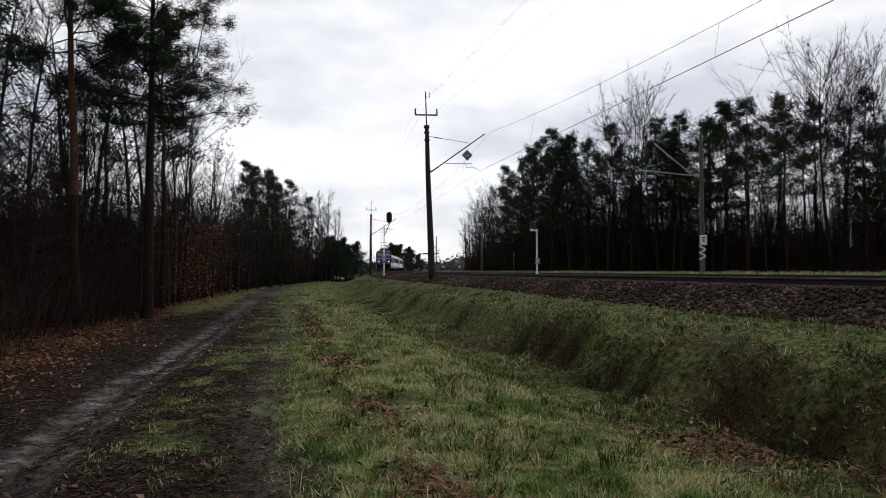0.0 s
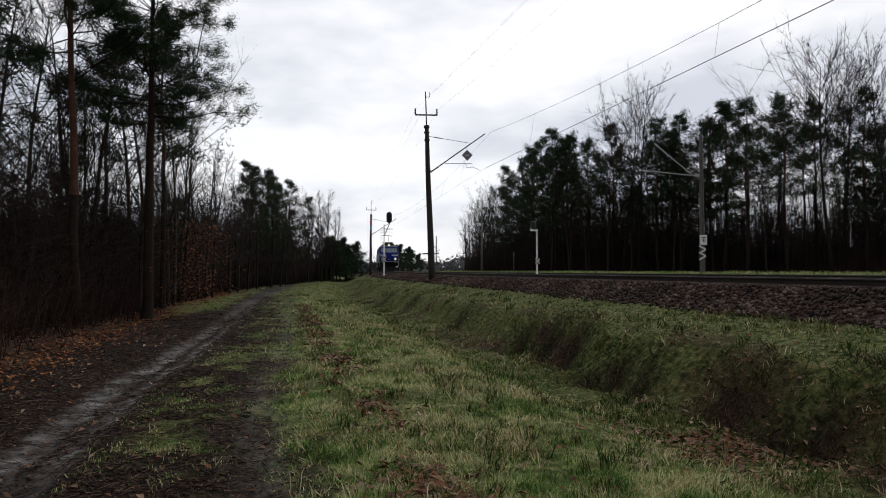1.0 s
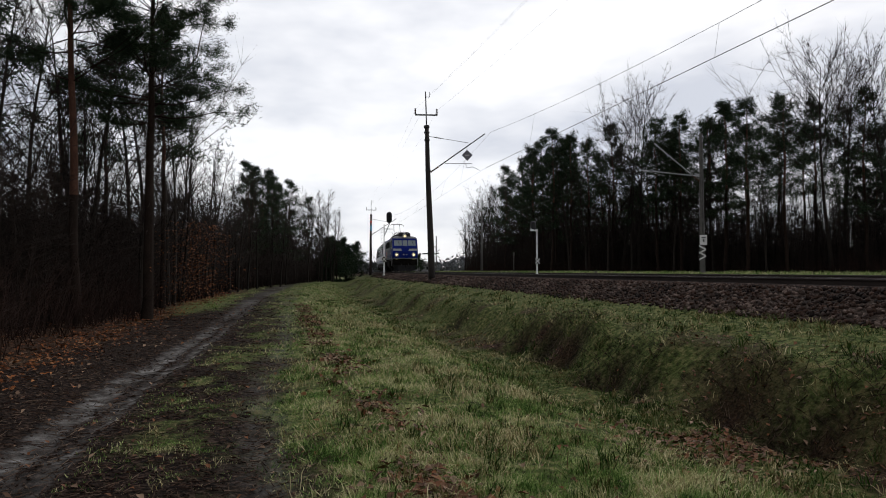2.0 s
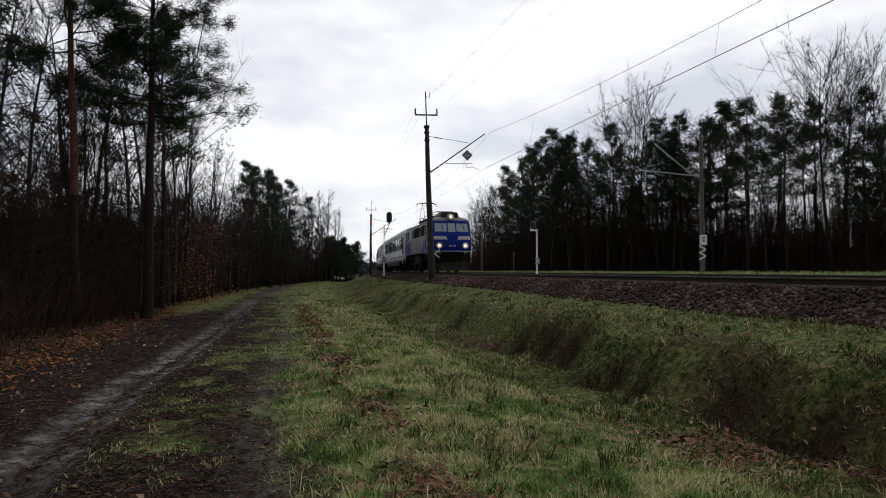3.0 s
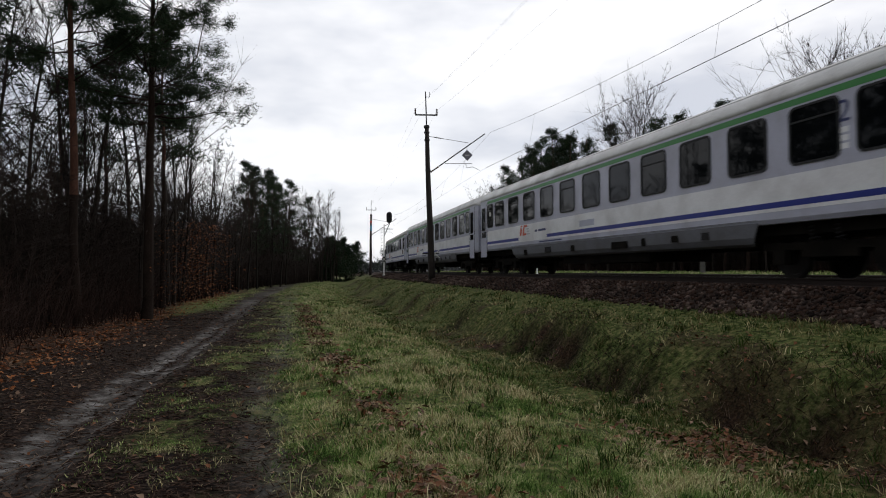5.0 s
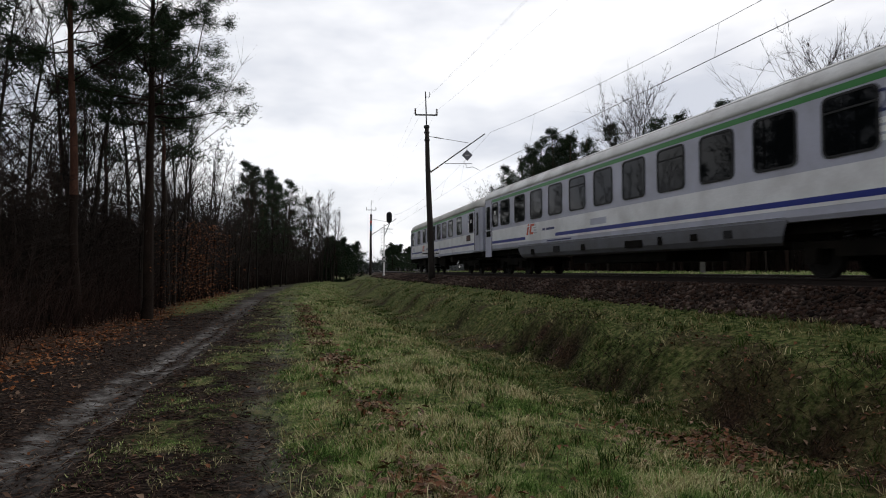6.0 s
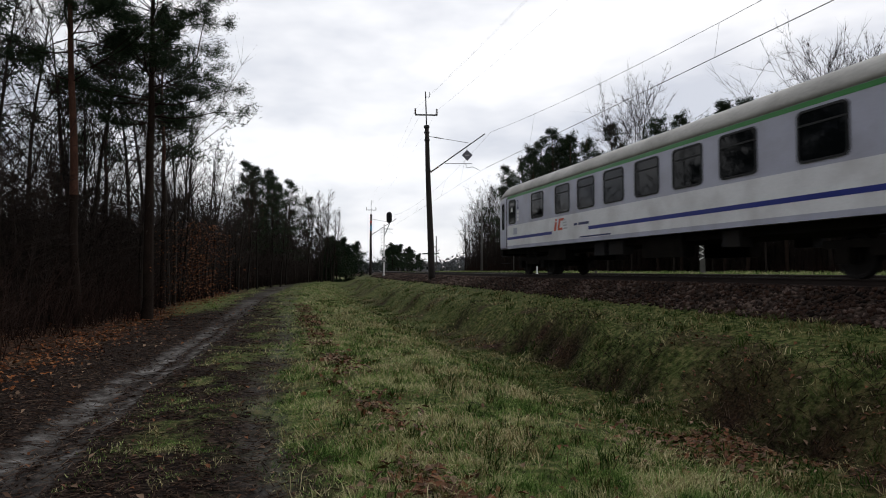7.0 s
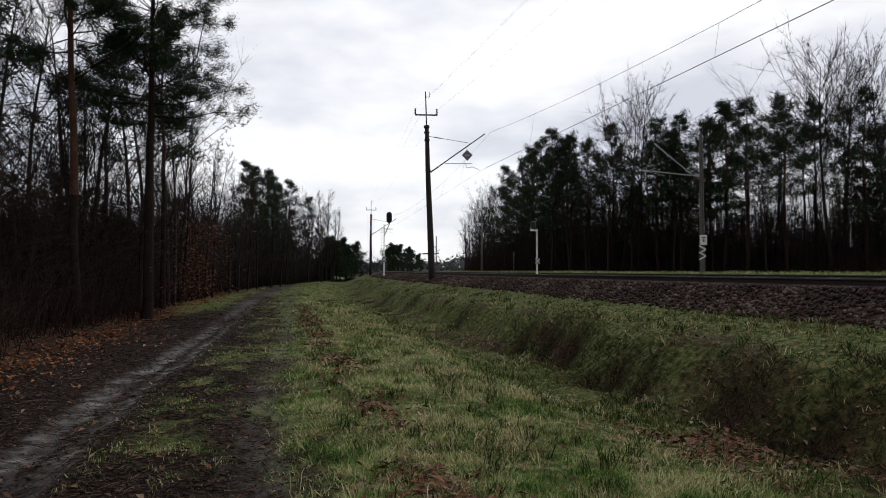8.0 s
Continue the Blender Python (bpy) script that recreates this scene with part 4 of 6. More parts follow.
for i in range(60):
    y = 16 + 95 * RND.random() ** 1.3
    edge = np.interp(y, [14, 20, 30, 50, 100, 120], [-13.2, -12.5, -14.0, -18.5, -21.5, -22])
    x = edge - 0.8 - RND.random() ** 1.2 * 24
    sc = RND.uniform(0.6, 0.8) * np.interp(y, [20, 34, 60, 120], [1.25, 1.05, 0.85, 0.9])
    ob = plant(RND.choice([pine_masters[0], pine_masters[2]] if RND.random() < 0.25 else [bare_masters[1], bare_masters[3]]), x, y, sc, RND.uniform(0, 360))
    tagged(ob, group=EDGE_L)
for i in range(9):
    ob = plant(RND.choice(pine_masters + bare_masters), -16 - RND.uniform(0, 14), RND.uniform(-14, 13), RND.uniform(0.7, 0.95), RND.uniform(0, 360))
    tagged(ob, group=EDGE_L)
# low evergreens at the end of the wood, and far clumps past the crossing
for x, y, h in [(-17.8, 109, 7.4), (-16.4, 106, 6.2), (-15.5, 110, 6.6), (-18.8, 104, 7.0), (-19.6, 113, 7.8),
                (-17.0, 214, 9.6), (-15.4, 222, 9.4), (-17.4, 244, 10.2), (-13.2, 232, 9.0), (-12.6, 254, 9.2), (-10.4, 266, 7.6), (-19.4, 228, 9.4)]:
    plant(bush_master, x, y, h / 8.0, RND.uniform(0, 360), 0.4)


# ---- the train ----
LOCO_GREY = material("locomotive_grey", (0.215, 0.222, 0.24), 0.42, vary=0.16, scale=1.2, fine=25, dirt=(0.10, 0.085, 0.07), dirt_amount=0.45, dirt_scale=1.6)
LOCO_BLUE = material("locomotive_blue", (0.003, 0.016, 0.19), 0.42, specular=0.10, vary=0.16, scale=1.2, fine=25, dirt=(0.012, 0.014, 0.06), dirt_amount=0.4, dirt_scale=1.6)
LOCO_ROOF = material("locomotive_roof", (0.24, 0.235, 0.23), 0.7, vary=0.3, scale=1.5, fine=25, dirt=(0.06, 0.05, 0.045), dirt_amount=0.7)
RIB_GREY = material("rib_grey", (0.38, 0.39, 0.40), 0.45, vary=0.2, scale=2)
COACH_WHITE = material("coach_white", (0.86, 0.86, 0.88), 0.38, vary=0.10, scale=0.8, fine=20, dirt=(0.35, 0.32, 0.30), dirt_amount=0.35, dirt_scale=1.2)
COACH_GREY = material("coach_grey", (0.49, 0.50, 0.60), 0.36, vary=0.10, scale=0.8, fine=20, dirt=(0.22, 0.21, 0.22), dirt_amount=0.35, dirt_scale=1.2)
COACH_ROOF = material("coach_roof", (0.66, 0.66, 0.65), 0.6, vary=0.20, scale=0.9, fine=18, dirt=(0.20, 0.18, 0.16), dirt_amount=0.6, dirt_scale=0.7)
OLD_ROOF = material("old_coach_roof", (0.46, 0.45, 0.42), 0.75, vary=0.25, scale=0.7, fine=14, bump=0.2, bump_scale=3, dirt=(0.15, 0.14, 0.12), dirt_amount=0.6, dirt_scale=0.6)
STRIPE_BLUE = material("stripe_blue", (0.020, 0.035, 0.24), 0.4, vary=0.12, scale=1.5)
STRIPE_GREEN = material("stripe_green", (0.05, 0.24, 0.06), 0.4, vary=0.12, scale=1.5)
LOGO_RED = material("logo_red", (0.62, 0.10, 0.045), 0.4, vary=0.12, scale=2)
LOGO_PALE = material("logo_pale", (0.50, 0.50, 0.52), 0.4, vary=0.12, scale=2)
LETTER_BLUE = material("lettering", (0.035, 0.045, 0.14), 0.5, vary=0.1)
UNDER = material("sooty_underframe", (0.008, 0.007, 0.006), 0.95, specular=0.06, vary=0.4, scale=2.5, fine=25, dirt=(0.022, 0.018, 0.014), dirt_amount=0.5)
UNDER_GREY = material("underfloor_box", (0.026, 0.026, 0.028), 0.85, specular=0.1, vary=0.3, scale=2, dirt=(0.03, 0.025, 0.02), dirt_amount=0.7)
WHEEL_STEEL = material("wheel_steel", (0.012, 0.010, 0.009), 0.9, 0.0, vary=0.3, scale=4)
RUBBER = material("black_rubber", (0.012, 0.012, 0.013), 0.7, vary=0.2)
YELLOW = material("yellow_paint", (0.36, 0.32, 0.10), 0.5, vary=0.15)
PANE = pane_material("dark_window_glass", (0.004, 0.005, 0.006), 0.03)
# pale base colour stands for the sky reflected in the cab glass
SHEEN_SHIELD = pane_material("windscreen_painted_sheen", (0.24, 0.28, 0.29), 0.10)
LOUVRE = material("black_louvre", (0.004, 0.004, 0.004), 0.9, vary=0.3, specular=0.05)
LAMP_ON = glow_material("headlamp_glow", (1.0, 0.74, 0.40), 3.0)
BOARD_ON = glow_material("destination_board_glow", (0.05, 0.012, 0.005), 0.1)
LAMP_RING = material("headlamp_ring", (0.50, 0.50, 0.47), 0.4, vary=0.2, scale=5)
SKIRT_GREY = material("skirt_grey", (0.17, 0.175, 0.20), 0.6, vary=0.2, scale=1.0, fine=20, dirt=(0.06, 0.05, 0.045), dirt_amount=0.6, dirt_scale=1.0)
ROOF_BLACK = material("sooty_roof_gear", (0.022, 0.021, 0.022), 0.8, vary=0.35, scale=2.0, fine=25)
WHEELSETS = []


def plate(x0, x1, z0, z1, y, th=0.004, side=-1):
    g = Geo()
    a, b = side * y, side * (y + th)
    g.box(x0, x1, min(a, b), max(a, b), z0, z1)
    return g


def slanted(x0, x1, z0, z1, y, lean, th=0.004, side=-1):
    """A plate whose upper edge is shifted by lean along the side."""
    g = Geo()
    v = []
    for yy in (side * y, side * (y + th)):
        v += [(x0, yy, z0), (x1, yy, z0), (x1 + lean, yy, z1), (x0 + lean, yy, z1)]
    g.add(v, [(0, 1, 2, 3), (7, 6, 5, 4), (0, 4, 5, 1), (1, 5, 6, 2), (2, 6, 7, 3), (3, 7, 4, 0)])
    return g


def rounded(x0, x1, z0, z1, r, n=5):
    pts = []
    for cx, cz, a0 in ((x1 - r, z1 - r, 0), (x0 + r, z1 - r, 90), (x0 + r, z0 + r, 180), (x1 - r, z0 + r, 270)):
        for i in range(n + 1):
            a = radians(a0 + 90 * i / n)
            pts.append((cx + r * math.cos(a), cz + r * math.sin(a)))
    return pts


def side_window(parent, x0, x1, z0, z1, y, r=0.14, rail=0.0, mat=None, side=-1, name="window", note=False):
    """A pane with rounded corners in a rubber gasket, and a sash bar where it opens."""
    pts = rounded(x0, x1, z0, z1, r)
    n = len(pts)
    g = Geo()
    g.add([(x, side * (y - 0.06), z) for x, z in pts] + [(x, side * (y + 0.006), z) for x, z in pts],
          [tuple(range(n)), tuple(range(2 * n - 1, n - 1, -1))] + [(i, (i + 1) % n, (i + 1) % n + n, i + n) for i in range(n)])
    w = part(name, g, mat or PANE, parent)
    inner, outer = rounded(x0 + 0.035, x1 - 0.035, z0 + 0.035, z1 - 0.035, r * 0.8), rounded(x0 - 0.015, x1 + 0.015, z0 - 0.015, z1 + 0.015, r)
    g = Geo()
    v = [(x, side * (y + 0.0065), z) for x, z in inner] + [(x, side * (y + 0.022), z) for x, z in inner]
    v += [(x, side * (y + 0.022), z) for x, z in outer] + [(x, side * (y - 0.05), z) for x, z in outer]
    f = []
    for k in range(3):
        f += [(k * n + i, k * n + (i + 1) % n, (k + 1) * n + (i + 1) % n, (k + 1) * n + i) for i in range(n)]
    g.add(v, f)
    part("gasket", g, RUBBER, w)
    if rail:
        zr = z0 + (z1 - z0) * rail
        part("sash_bar", plate(x0 + 0.04, x1 - 0.04, zr - 0.02, zr + 0.02, y + 0.006, 0.016, side), RUBBER, w)
    if note:
        xm = (x0 + x1) / 2 - 0.05
        part("paper_notice", plate(xm - 0.11, xm + 0.11, z0 + (z1 - z0) * 0.5, z0 + (z1 - z0) * 0.5 + 0.2, y + 0.0065, 0.003, side), WHITE_PAINT, w)
    return w


def wheelset(parent, x, radius, spin):
    g = Geo()
    for s in (-1, 1):
        prof = [(0.12, s * 0.62), (0.12, s * 0.70), (radius * 0.80, s * 0.72), (radius * 0.84, s * 0.685), (radius + 0.03, s * 0.685), (radius + 0.03, s * 0.715),
                (radius, s * 0.73), (radius, s * 0.82), (radius * 0.86, s * 0.82), (radius * 0.80, s * 0.77), (0.16, s * 0.79), (0.16, s * 0.86), (0.05, s * 0.86)]
        g.lathe(prof, axis="y", sides=28)
    g.lathe([(0.08, -0.66), (0.08, 0.66)], axis="y", sides=12)
    ob = part("wheelset", g, WHEEL_STEEL, parent, "dark steel wheels on their axle")
    ob.matrix_basis = pose(x, 0, radius)
    WHEELSETS.append((ob, x, radius, spin))
    return ob


def bogie(parent, x, base, radius, height, name="bogie"):
    g = Geo()
    for s in (-1, 1):
        y0, y1 = sorted((s * 0.95, s * 1.10))
        g.box(x - base / 2 - 0.55, x + base / 2 + 0.55, y0, y1, height, height + 0.16)
        g.box(x - 0.7, x + 0.7, y0, y1, height - 0.16, height + 0.01)
    g.box(x - 0.25, x + 0.25, -1.0, 1.0, height, height + 0.2)
    for e in (-1, 1):
        g.box(x + e * (base / 2 + 0.5) - 0.05, x + e * (base / 2 + 0.5) + 0.05, -1.0, 1.0, height, height + 0.14)
    b = part(name, g, UNDER, parent, "sooty steel bogie frame")
    for e in (-1, 1):
        for s in (-1, 1):
            g = Geo()
            xb = x + e * base / 2
            y0, y1 = sorted((s * 0.98, s * 1.18))
            g.box(xb - 0.16, xb + 0.16, y0, y1, radius - 0.16, radius + 0.17)
            part("axle_box", g, UNDER, b)
    for s in (-1, 1):
        for e in (-0.32, 0.32):
            g = Geo()
            pts, k = [], 30
            for i in range(k + 1):
                a = 2 * math.pi * 5 * i / k
                pts.append((x + e + 0.09 * math.cos(a), s * 1.12 + 0.09 * math.sin(a), height + 0.16 + 0.42 * i / k))
            g.tube(pts, [0.022] * (k + 1), 4)
            part("coil_spring", g, UNDER_GREY, b, "grey coil spring")
    return b


def buffers(parent, x, sgn, z=1.08):
    for y in (-0.875, 0.875):
        g = Geo()
        g.lathe([(0.11, x), (0.10, x + sgn * 0.30), (0.07, x + sgn * 0.30), (0.07, x + sgn * 0.54), (0.24, x + sgn * 0.56), (0.23, x + sgn * 0.61)], axis="x", at=(0, y, z), sides=16)
        part("buffer", g, UNDER, parent, "black round buffer", False)
    g = Geo()
    g.box(min(x, x + sgn * 0.35), max(x, x + sgn * 0.35), -0.05, 0.05, z - 0.12, z + 0.06)
    g.tube([(x + sgn * 0.3, 0, z - 0.05), (x + sgn * 0.38, 0, z - 0.35), (x + sgn * 0.3, 0, z - 0.55)], [0.03] * 3, 6)
    part("coupling", g, UNDER, parent)
    for y in (-0.4, 0.4):
        g = Geo()
        g.tube([(x, y, z - 0.1), (x + sgn * 0.16, y, z - 0.3), (x + sgn * 0.12, y, z - 0.55)], [0.025] * 3, 6)
        part("brake_hose", g, RUBBER, parent)


def glyph(parent, text, size, x, z, y, mat, side=-1, name="class_number"):
    cu = bpy.data.curves.new(name, "FONT")
    cu.body, cu.size, cu.extrude, cu.align_x = text, size, 0.0015, "CENTER"
    tmp = bpy.data.objects.new(name, cu)
    scene.collection.objects.link(tmp)
    me = bpy.data.meshes.new_from_object(tmp.evaluated_get(bpy.context.evaluated_depsgraph_get()))
    bpy.data.objects.remove(tmp)
    me.materials.clear()
    me.materials.append(mat)
    ob = part(name, me, None, parent)
    ob.matrix_basis = pose(x, side * (y + 0.005), z, 90, 0, 0 if side < 0 else 180)
    return ob


# ---- locomotive; x forward, rail top z = 0 ----
LOCO_LEVELS = [(1.62, 7.42, 1.50), (1.9, 7.46, 1.51), (2.35, 7.45, 1.51), (2.85, 7.36, 1.51), (3.10, 7.24, 1.50), (3.86, 6.88, 1.46), (3.98, 6.78, 1.445),
               (4.12, 6.62, 1.36), (4.24, 6.42, 1.10), (4.32, 6.20, 0.66), (4.35, 6.1, 0.0)]
LZ, LL, LW = ([r[i] for r in LOCO_LEVELS] for i in range(3))


def front_x(y, z):
    """How far forward the locomotive's face stands at y and z."""
    f = abs(y) / max(0.01, np.interp(z, LZ, LW))
    return float(np.interp(z, LZ, LL)) - 0.16 * f ** 2 - 0.30 * max(0, f - 0.82) ** 1.3 / 0.18 ** 0.3


def face_patch(quads, off, th=0.012, end=1, n=6):
    """A panel lying on the face, between four corners given as (y, z)."""
    (a, b, c, d) = quads
    g = Geo()
    for k in (0, 1):
        for i in range(n + 1):
            for j in range(n + 1):
                u, v = i / n, j / n
                y = (a[0] * (1 - u) + b[0] * u) * (1 - v) + (d[0] * (1 - u) + c[0] * u) * v
                z = (a[1] * (1 - u) + b[1] * u) * (1 - v) + (d[1] * (1 - u) + c[1] * u) * v
                g.v.append((end * (front_x(y, z) + off + k * th), y * end, z))
    m = (n + 1) ** 2
    q = lambda i, j: i * (n + 1) + j
    for i in range(n):
        for j in range(n):
            f = (q(i, j), q(i + 1, j), q(i + 1, j + 1), q(i, j + 1))
            g.f.append(tuple(m + t for t in f))
            g.f.append(f[::-1])
    rim = [q(i, 0) for i in range(n)] + [q(n, j) for j in range(n)] + [q(i, n) for i in range(n, 0, -1)] + [q(0, j) for j in range(n, 0, -1)]
    for t in range(len(rim)):
        a1, b1 = rim[t], rim[(t + 1) % len(rim)]
        g.f.append((a1, b1, b1 + m, a1 + m))
    return g


def loco_shell(z0, z1, grow=0.0):
    g = Geo()
    zs = [z for z in LZ if z0 < z < z1]
    zs = [z0] + zs + [z1]
    ys = [-1, -0.95, -0.88, -0.75, -0.5, -0.25, 0, 0.25, 0.5, 0.75, 0.88, 0.95, 1]
    ring = 2 * len(ys)
    for z in zs:
        w = float(np.interp(z, LZ, LW)) + grow
        for e in (1, -1):
            for f in ys:
                y = f * w
                g.v.append((e * (front_x(y * 0.999, z) + grow), e * y, z))
    for k in range(len(zs) - 1):
        for j in range(ring):
            j2 = (j + 1) % ring
            g.f.append((k * ring + j, k * ring + j2, (k + 1) * ring + j2, (k + 1) * ring + j))
    g.f.append(tuple(range(ring))[::-1])
    g.f.append(tuple((len(zs) - 1) * ring + j for j in range(ring)))
    return g


def headlamp(parent, x, y, z, r, name, length=0.2):
    g = Geo()
    g.lathe([(r, x - length), (r, x + 0.06), (r * 0.92, x + 0.085), (r * 0.72, x + 0.085), (r * 0.70, x + 0.03), (0.02, x + 0.028)], axis="x", at=(0, y, z), sides=24)
    h = part(name, g, LAMP_RING, parent, "round headlamp in a pale ring", True)
    g = Geo()
    g.lathe([(r * 0.38, x + 0.034), (r * 0.30, x + 0.05), (0.01, x + 0.058)], axis="x", at=(0, y, z), sides=16)
    part("lamp_glass", g, LAMP_ON, h, "glowing warm lamp")
    return h


def pantograph(parent, x, raised):
    top = 6.38 if raised else 4.86
    base = 4.62
    g = Geo()
    for y in (-0.55, 0.55):
        g.box(x - 0.95, x + 0.95, y - 0.035, y + 0.035, base, base + 0.06)
    for u in (-0.9, 0.9):
        g.box(x + u - 0.035, x + u + 0.035, -0.55, 0.55, base, base + 0.06)
    p = part("pantograph", g, DARK_STEEL, parent, "raised pantograph" if raised else "folded pantograph")
    for u in (-0.85, 0.85):
        for y in (-0.5, 0.5):
            g = Geo()
            insulator(g, (x + u, y, 4.22), (x + u, y, base), 0.085, 4)
            part("insulator", g, PORCELAIN, p)
    knee = base + (top - base) * (0.26 if raised else 0.52)
    out = 1.42 if raised else 1.45
    for e in (-1, 1):
        for y in (-0.45, 0.45):
            g = Geo()
            g.tube([(x + e * 0.62, y, base + 0.06), (x + e * out, y * 0.9, knee)], [0.042, 0.030], 6)
            part("lower_arm", g, DARK_STEEL, p)
            g = Geo()
            g.tube([(x + e * out, y * 0.9, knee), (x + e * 0.06, y * 0.85, top - 0.12)], [0.018, 0.013], 6)
            part("upper_arm", g, DARK_STEEL, p)
        g = Geo()
        g.tube([(x + e * out, -0.42, knee), (x + e * out, 0.42, knee)], [0.024, 0.024], 6)
        part("knee_bar", g, DARK_STEEL, p)
    for e in (-0.16, 0.16):
        g = Geo()
        g.tube([(x + e, -0.98, top - 0.26), (x + e, -0.86, top - 0.10), (x + e, -0.62, top), (x + e, 0.62, top), (x + e, 0.86, top - 0.10), (x + e, 0.98, top - 0.26)], [0.02, 0.02, 0.03, 0.03, 0.02, 0.02], 6)
        part("collector_bow", g, DARK_STEEL, p)
    for y in (-0.4, 0.4):
        g = Geo()
        g.box(x - 0.2, x + 0.2, y - 0.02, y + 0.02, top - 0.14, top - 0.06)
        part("head_spring_box", g, DARK_STEEL, p)
    return p


def build_loco():
    t = thing("electric_locomotive", Matrix.Identity(4), "blue and grey electric locomotive with lit headlamps hauling the train", "locomotive")
    part("body", loco_shell(1.62, 3.98), LOCO_GREY, t, "grey ribbed steel body")
    part("roof", loco_shell(3.98, 4.35, 0.003), LOCO_ROOF, t, "dirty grey curved roof", True)
    for e in (1, -1):
        part("front_panel", face_patch([(-1.49, 1.63), (1.49, 1.63), (1.45, 3.96), (-1.45, 3.96)], 0.004, 0.01, e, 16), LOCO_BLUE, t, "blue rounded cab front")
        for s in (-1, 1):
            a, b = (-1.27, -0.37) if s < 0 else (0.37, 1.27)
            sh = part("windscreen", face_patch([(a, 3.10), (b, 3.10), (b * 0.985, 3.74), (a * 0.985, 3.74)], 0.016, 0.006, e), SHEEN_SHIELD, t, "windscreen with its pale reflection put into the colour")
            for q in ([(a - 0.05, 3.05), (b + 0.05, 3.05), (b + 0.05, 3.10), (a - 0.05, 3.10)], [(a - 0.05, 3.74), (b + 0.05, 3.74), (b + 0.05, 3.78), (a - 0.05, 3.78)],
                      [(a - 0.05, 3.10), (a, 3.10), (a, 3.74), (a - 0.05, 3.74)], [(b, 3.10), (b + 0.05, 3.10), (b + 0.05, 3.74), (b, 3.74)]):
                part("frame", face_patch(q, 0.014, 0.022, e, 3), LOCO_BLUE, sh)
            g = Geo()
            ym = (a + b) / 2
            g.tube([(e * (front_x(ym, 3.72) + 0.05), e * ym, 3.72), (e * (front_x(ym + 0.12, 3.35) + 0.05), e * (ym + 0.12), 3.35)], [0.012, 0.012], 4)
            g.tube([(e * (front_x(ym + 0.12, 3.52) + 0.055), e * (ym + 0.10), 3.55), (e * (front_x(ym + 0.12, 3.2) + 0.055), e * (ym + 0.15), 3.2)], [0.02, 0.02], 4)
            part("wiper", g, RUBBER, sh)
            inner = 0.42
            part("grey_band", face_patch([(s * 1.40, 2.50), (s * inner * 0.9, 2.50), (s * inner * 1.15, 2.75), (s * 1.40, 2.75)] if s > 0 else
                                         [(-inner * 0.9, 2.50), (-1.40, 2.50), (-1.40, 2.75), (-inner * 1.15, 2.75)], 0.0165, 0.006, e), RIB_GREY, t, "pale grey slanted band")
        part("centre_window", face_patch([(-0.29, 3.08), (0.29, 3.08), (0.27, 3.74), (-0.27, 3.74)], 0.016, 0.006, e), SHEEN_SHIELD, t)
        part("centre_door", face_patch([(-0.40, 2.18), (0.40, 2.18), (0.37, 2.95), (-0.37, 2.95)], 0.016, 0.012, e), LOCO_BLUE, t, "blue hinged front panel")
        for y0, y1 in ((-0.27, -0.02), (0.06, 0.27)):
            part("number_bar", face_patch([(y0, 1.99), (y1, 1.99), (y1, 2.06), (y0, 2.06)], 0.016, 0.006, e, 2), RIB_GREY, t)
        part("lower_moulding", face_patch([(-1.48, 1.60), (1.48, 1.60), (1.48, 1.66), (-1.48, 1.66)], 0.016, 0.02, e, 10), RIB_GREY, t)
        part("top_moulding", face_patch([(-1.44, 3.86), (1.44, 3.86), (1.42, 3.95), (-1.42, 3.95)], 0.016, 0.03, e, 10), LOCO_BLUE, t)
        for y in (-0.99, 0.99):
            if e > 0:
                headlamp(t, front_x(y, 2.05) + 0.02, y, 2.05, 0.235, "headlamp")
            else:
                g = Geo()
                g.lathe([(0.235, -7.2), (0.235, -7.5), (0.17, -7.5), (0.16, -7.44)], axis="x", at=(0, y, 2.05), sides=20)
                part("headlamp", g, LAMP_RING, t, "unlit round headlamp")
            part("data_plate", face_patch([(y - 0.10, 1.46), (y + 0.10, 1.46), (y + 0.10, 1.57), (y - 0.10, 1.57)], 0.02, 0.01, e, 2), YELLOW, t, "small yellow plate")
        if e > 0:
            headlamp(t, 6.86, 0.0, 4.25, 0.235, "roof_headlamp", 0.75)
        # buffer beam and plough
        g = Geo()
        g.box(min(e * 6.6, e * 7.3), max(e * 6.6, e * 7.3), -1.42, 1.42, 0.88, 1.60)
        part("buffer_beam", g, UNDER, t, "black buffer beam")
        buffers(t, e * 7.3, e)
        g = Geo()
        v = [(e * 7.05, -1.3, 0.82), (e * 7.30, -0.8, 0.82), (e * 7.30, 0.8, 0.82), (e * 7.05, 1.3, 0.82), (e * 7.1, -1.22, 0.22), (e * 7.42, -0.75, 0.18), (e * 7.42, 0.75, 0.18), (e * 7.1, 1.22, 0.22)]
        v += [(x - e * 0.04, y, z) for x, y, z in v]
        g.add(v, [(0, 1, 5, 4), (1, 2, 6, 5), (2, 3, 7, 6), (8, 12, 13, 9), (9, 13, 14, 10), (10, 14, 15, 11), (4, 5, 13, 12), (5, 6, 14, 13), (6, 7, 15, 14), (0, 8, 9, 1), (1, 9, 10, 2), (2, 10, 11, 3), (0, 4, 12, 8), (3, 11, 15, 7)])
        part("snow_plough", g, UNDER_GREY, t, "dark grey plough plate")
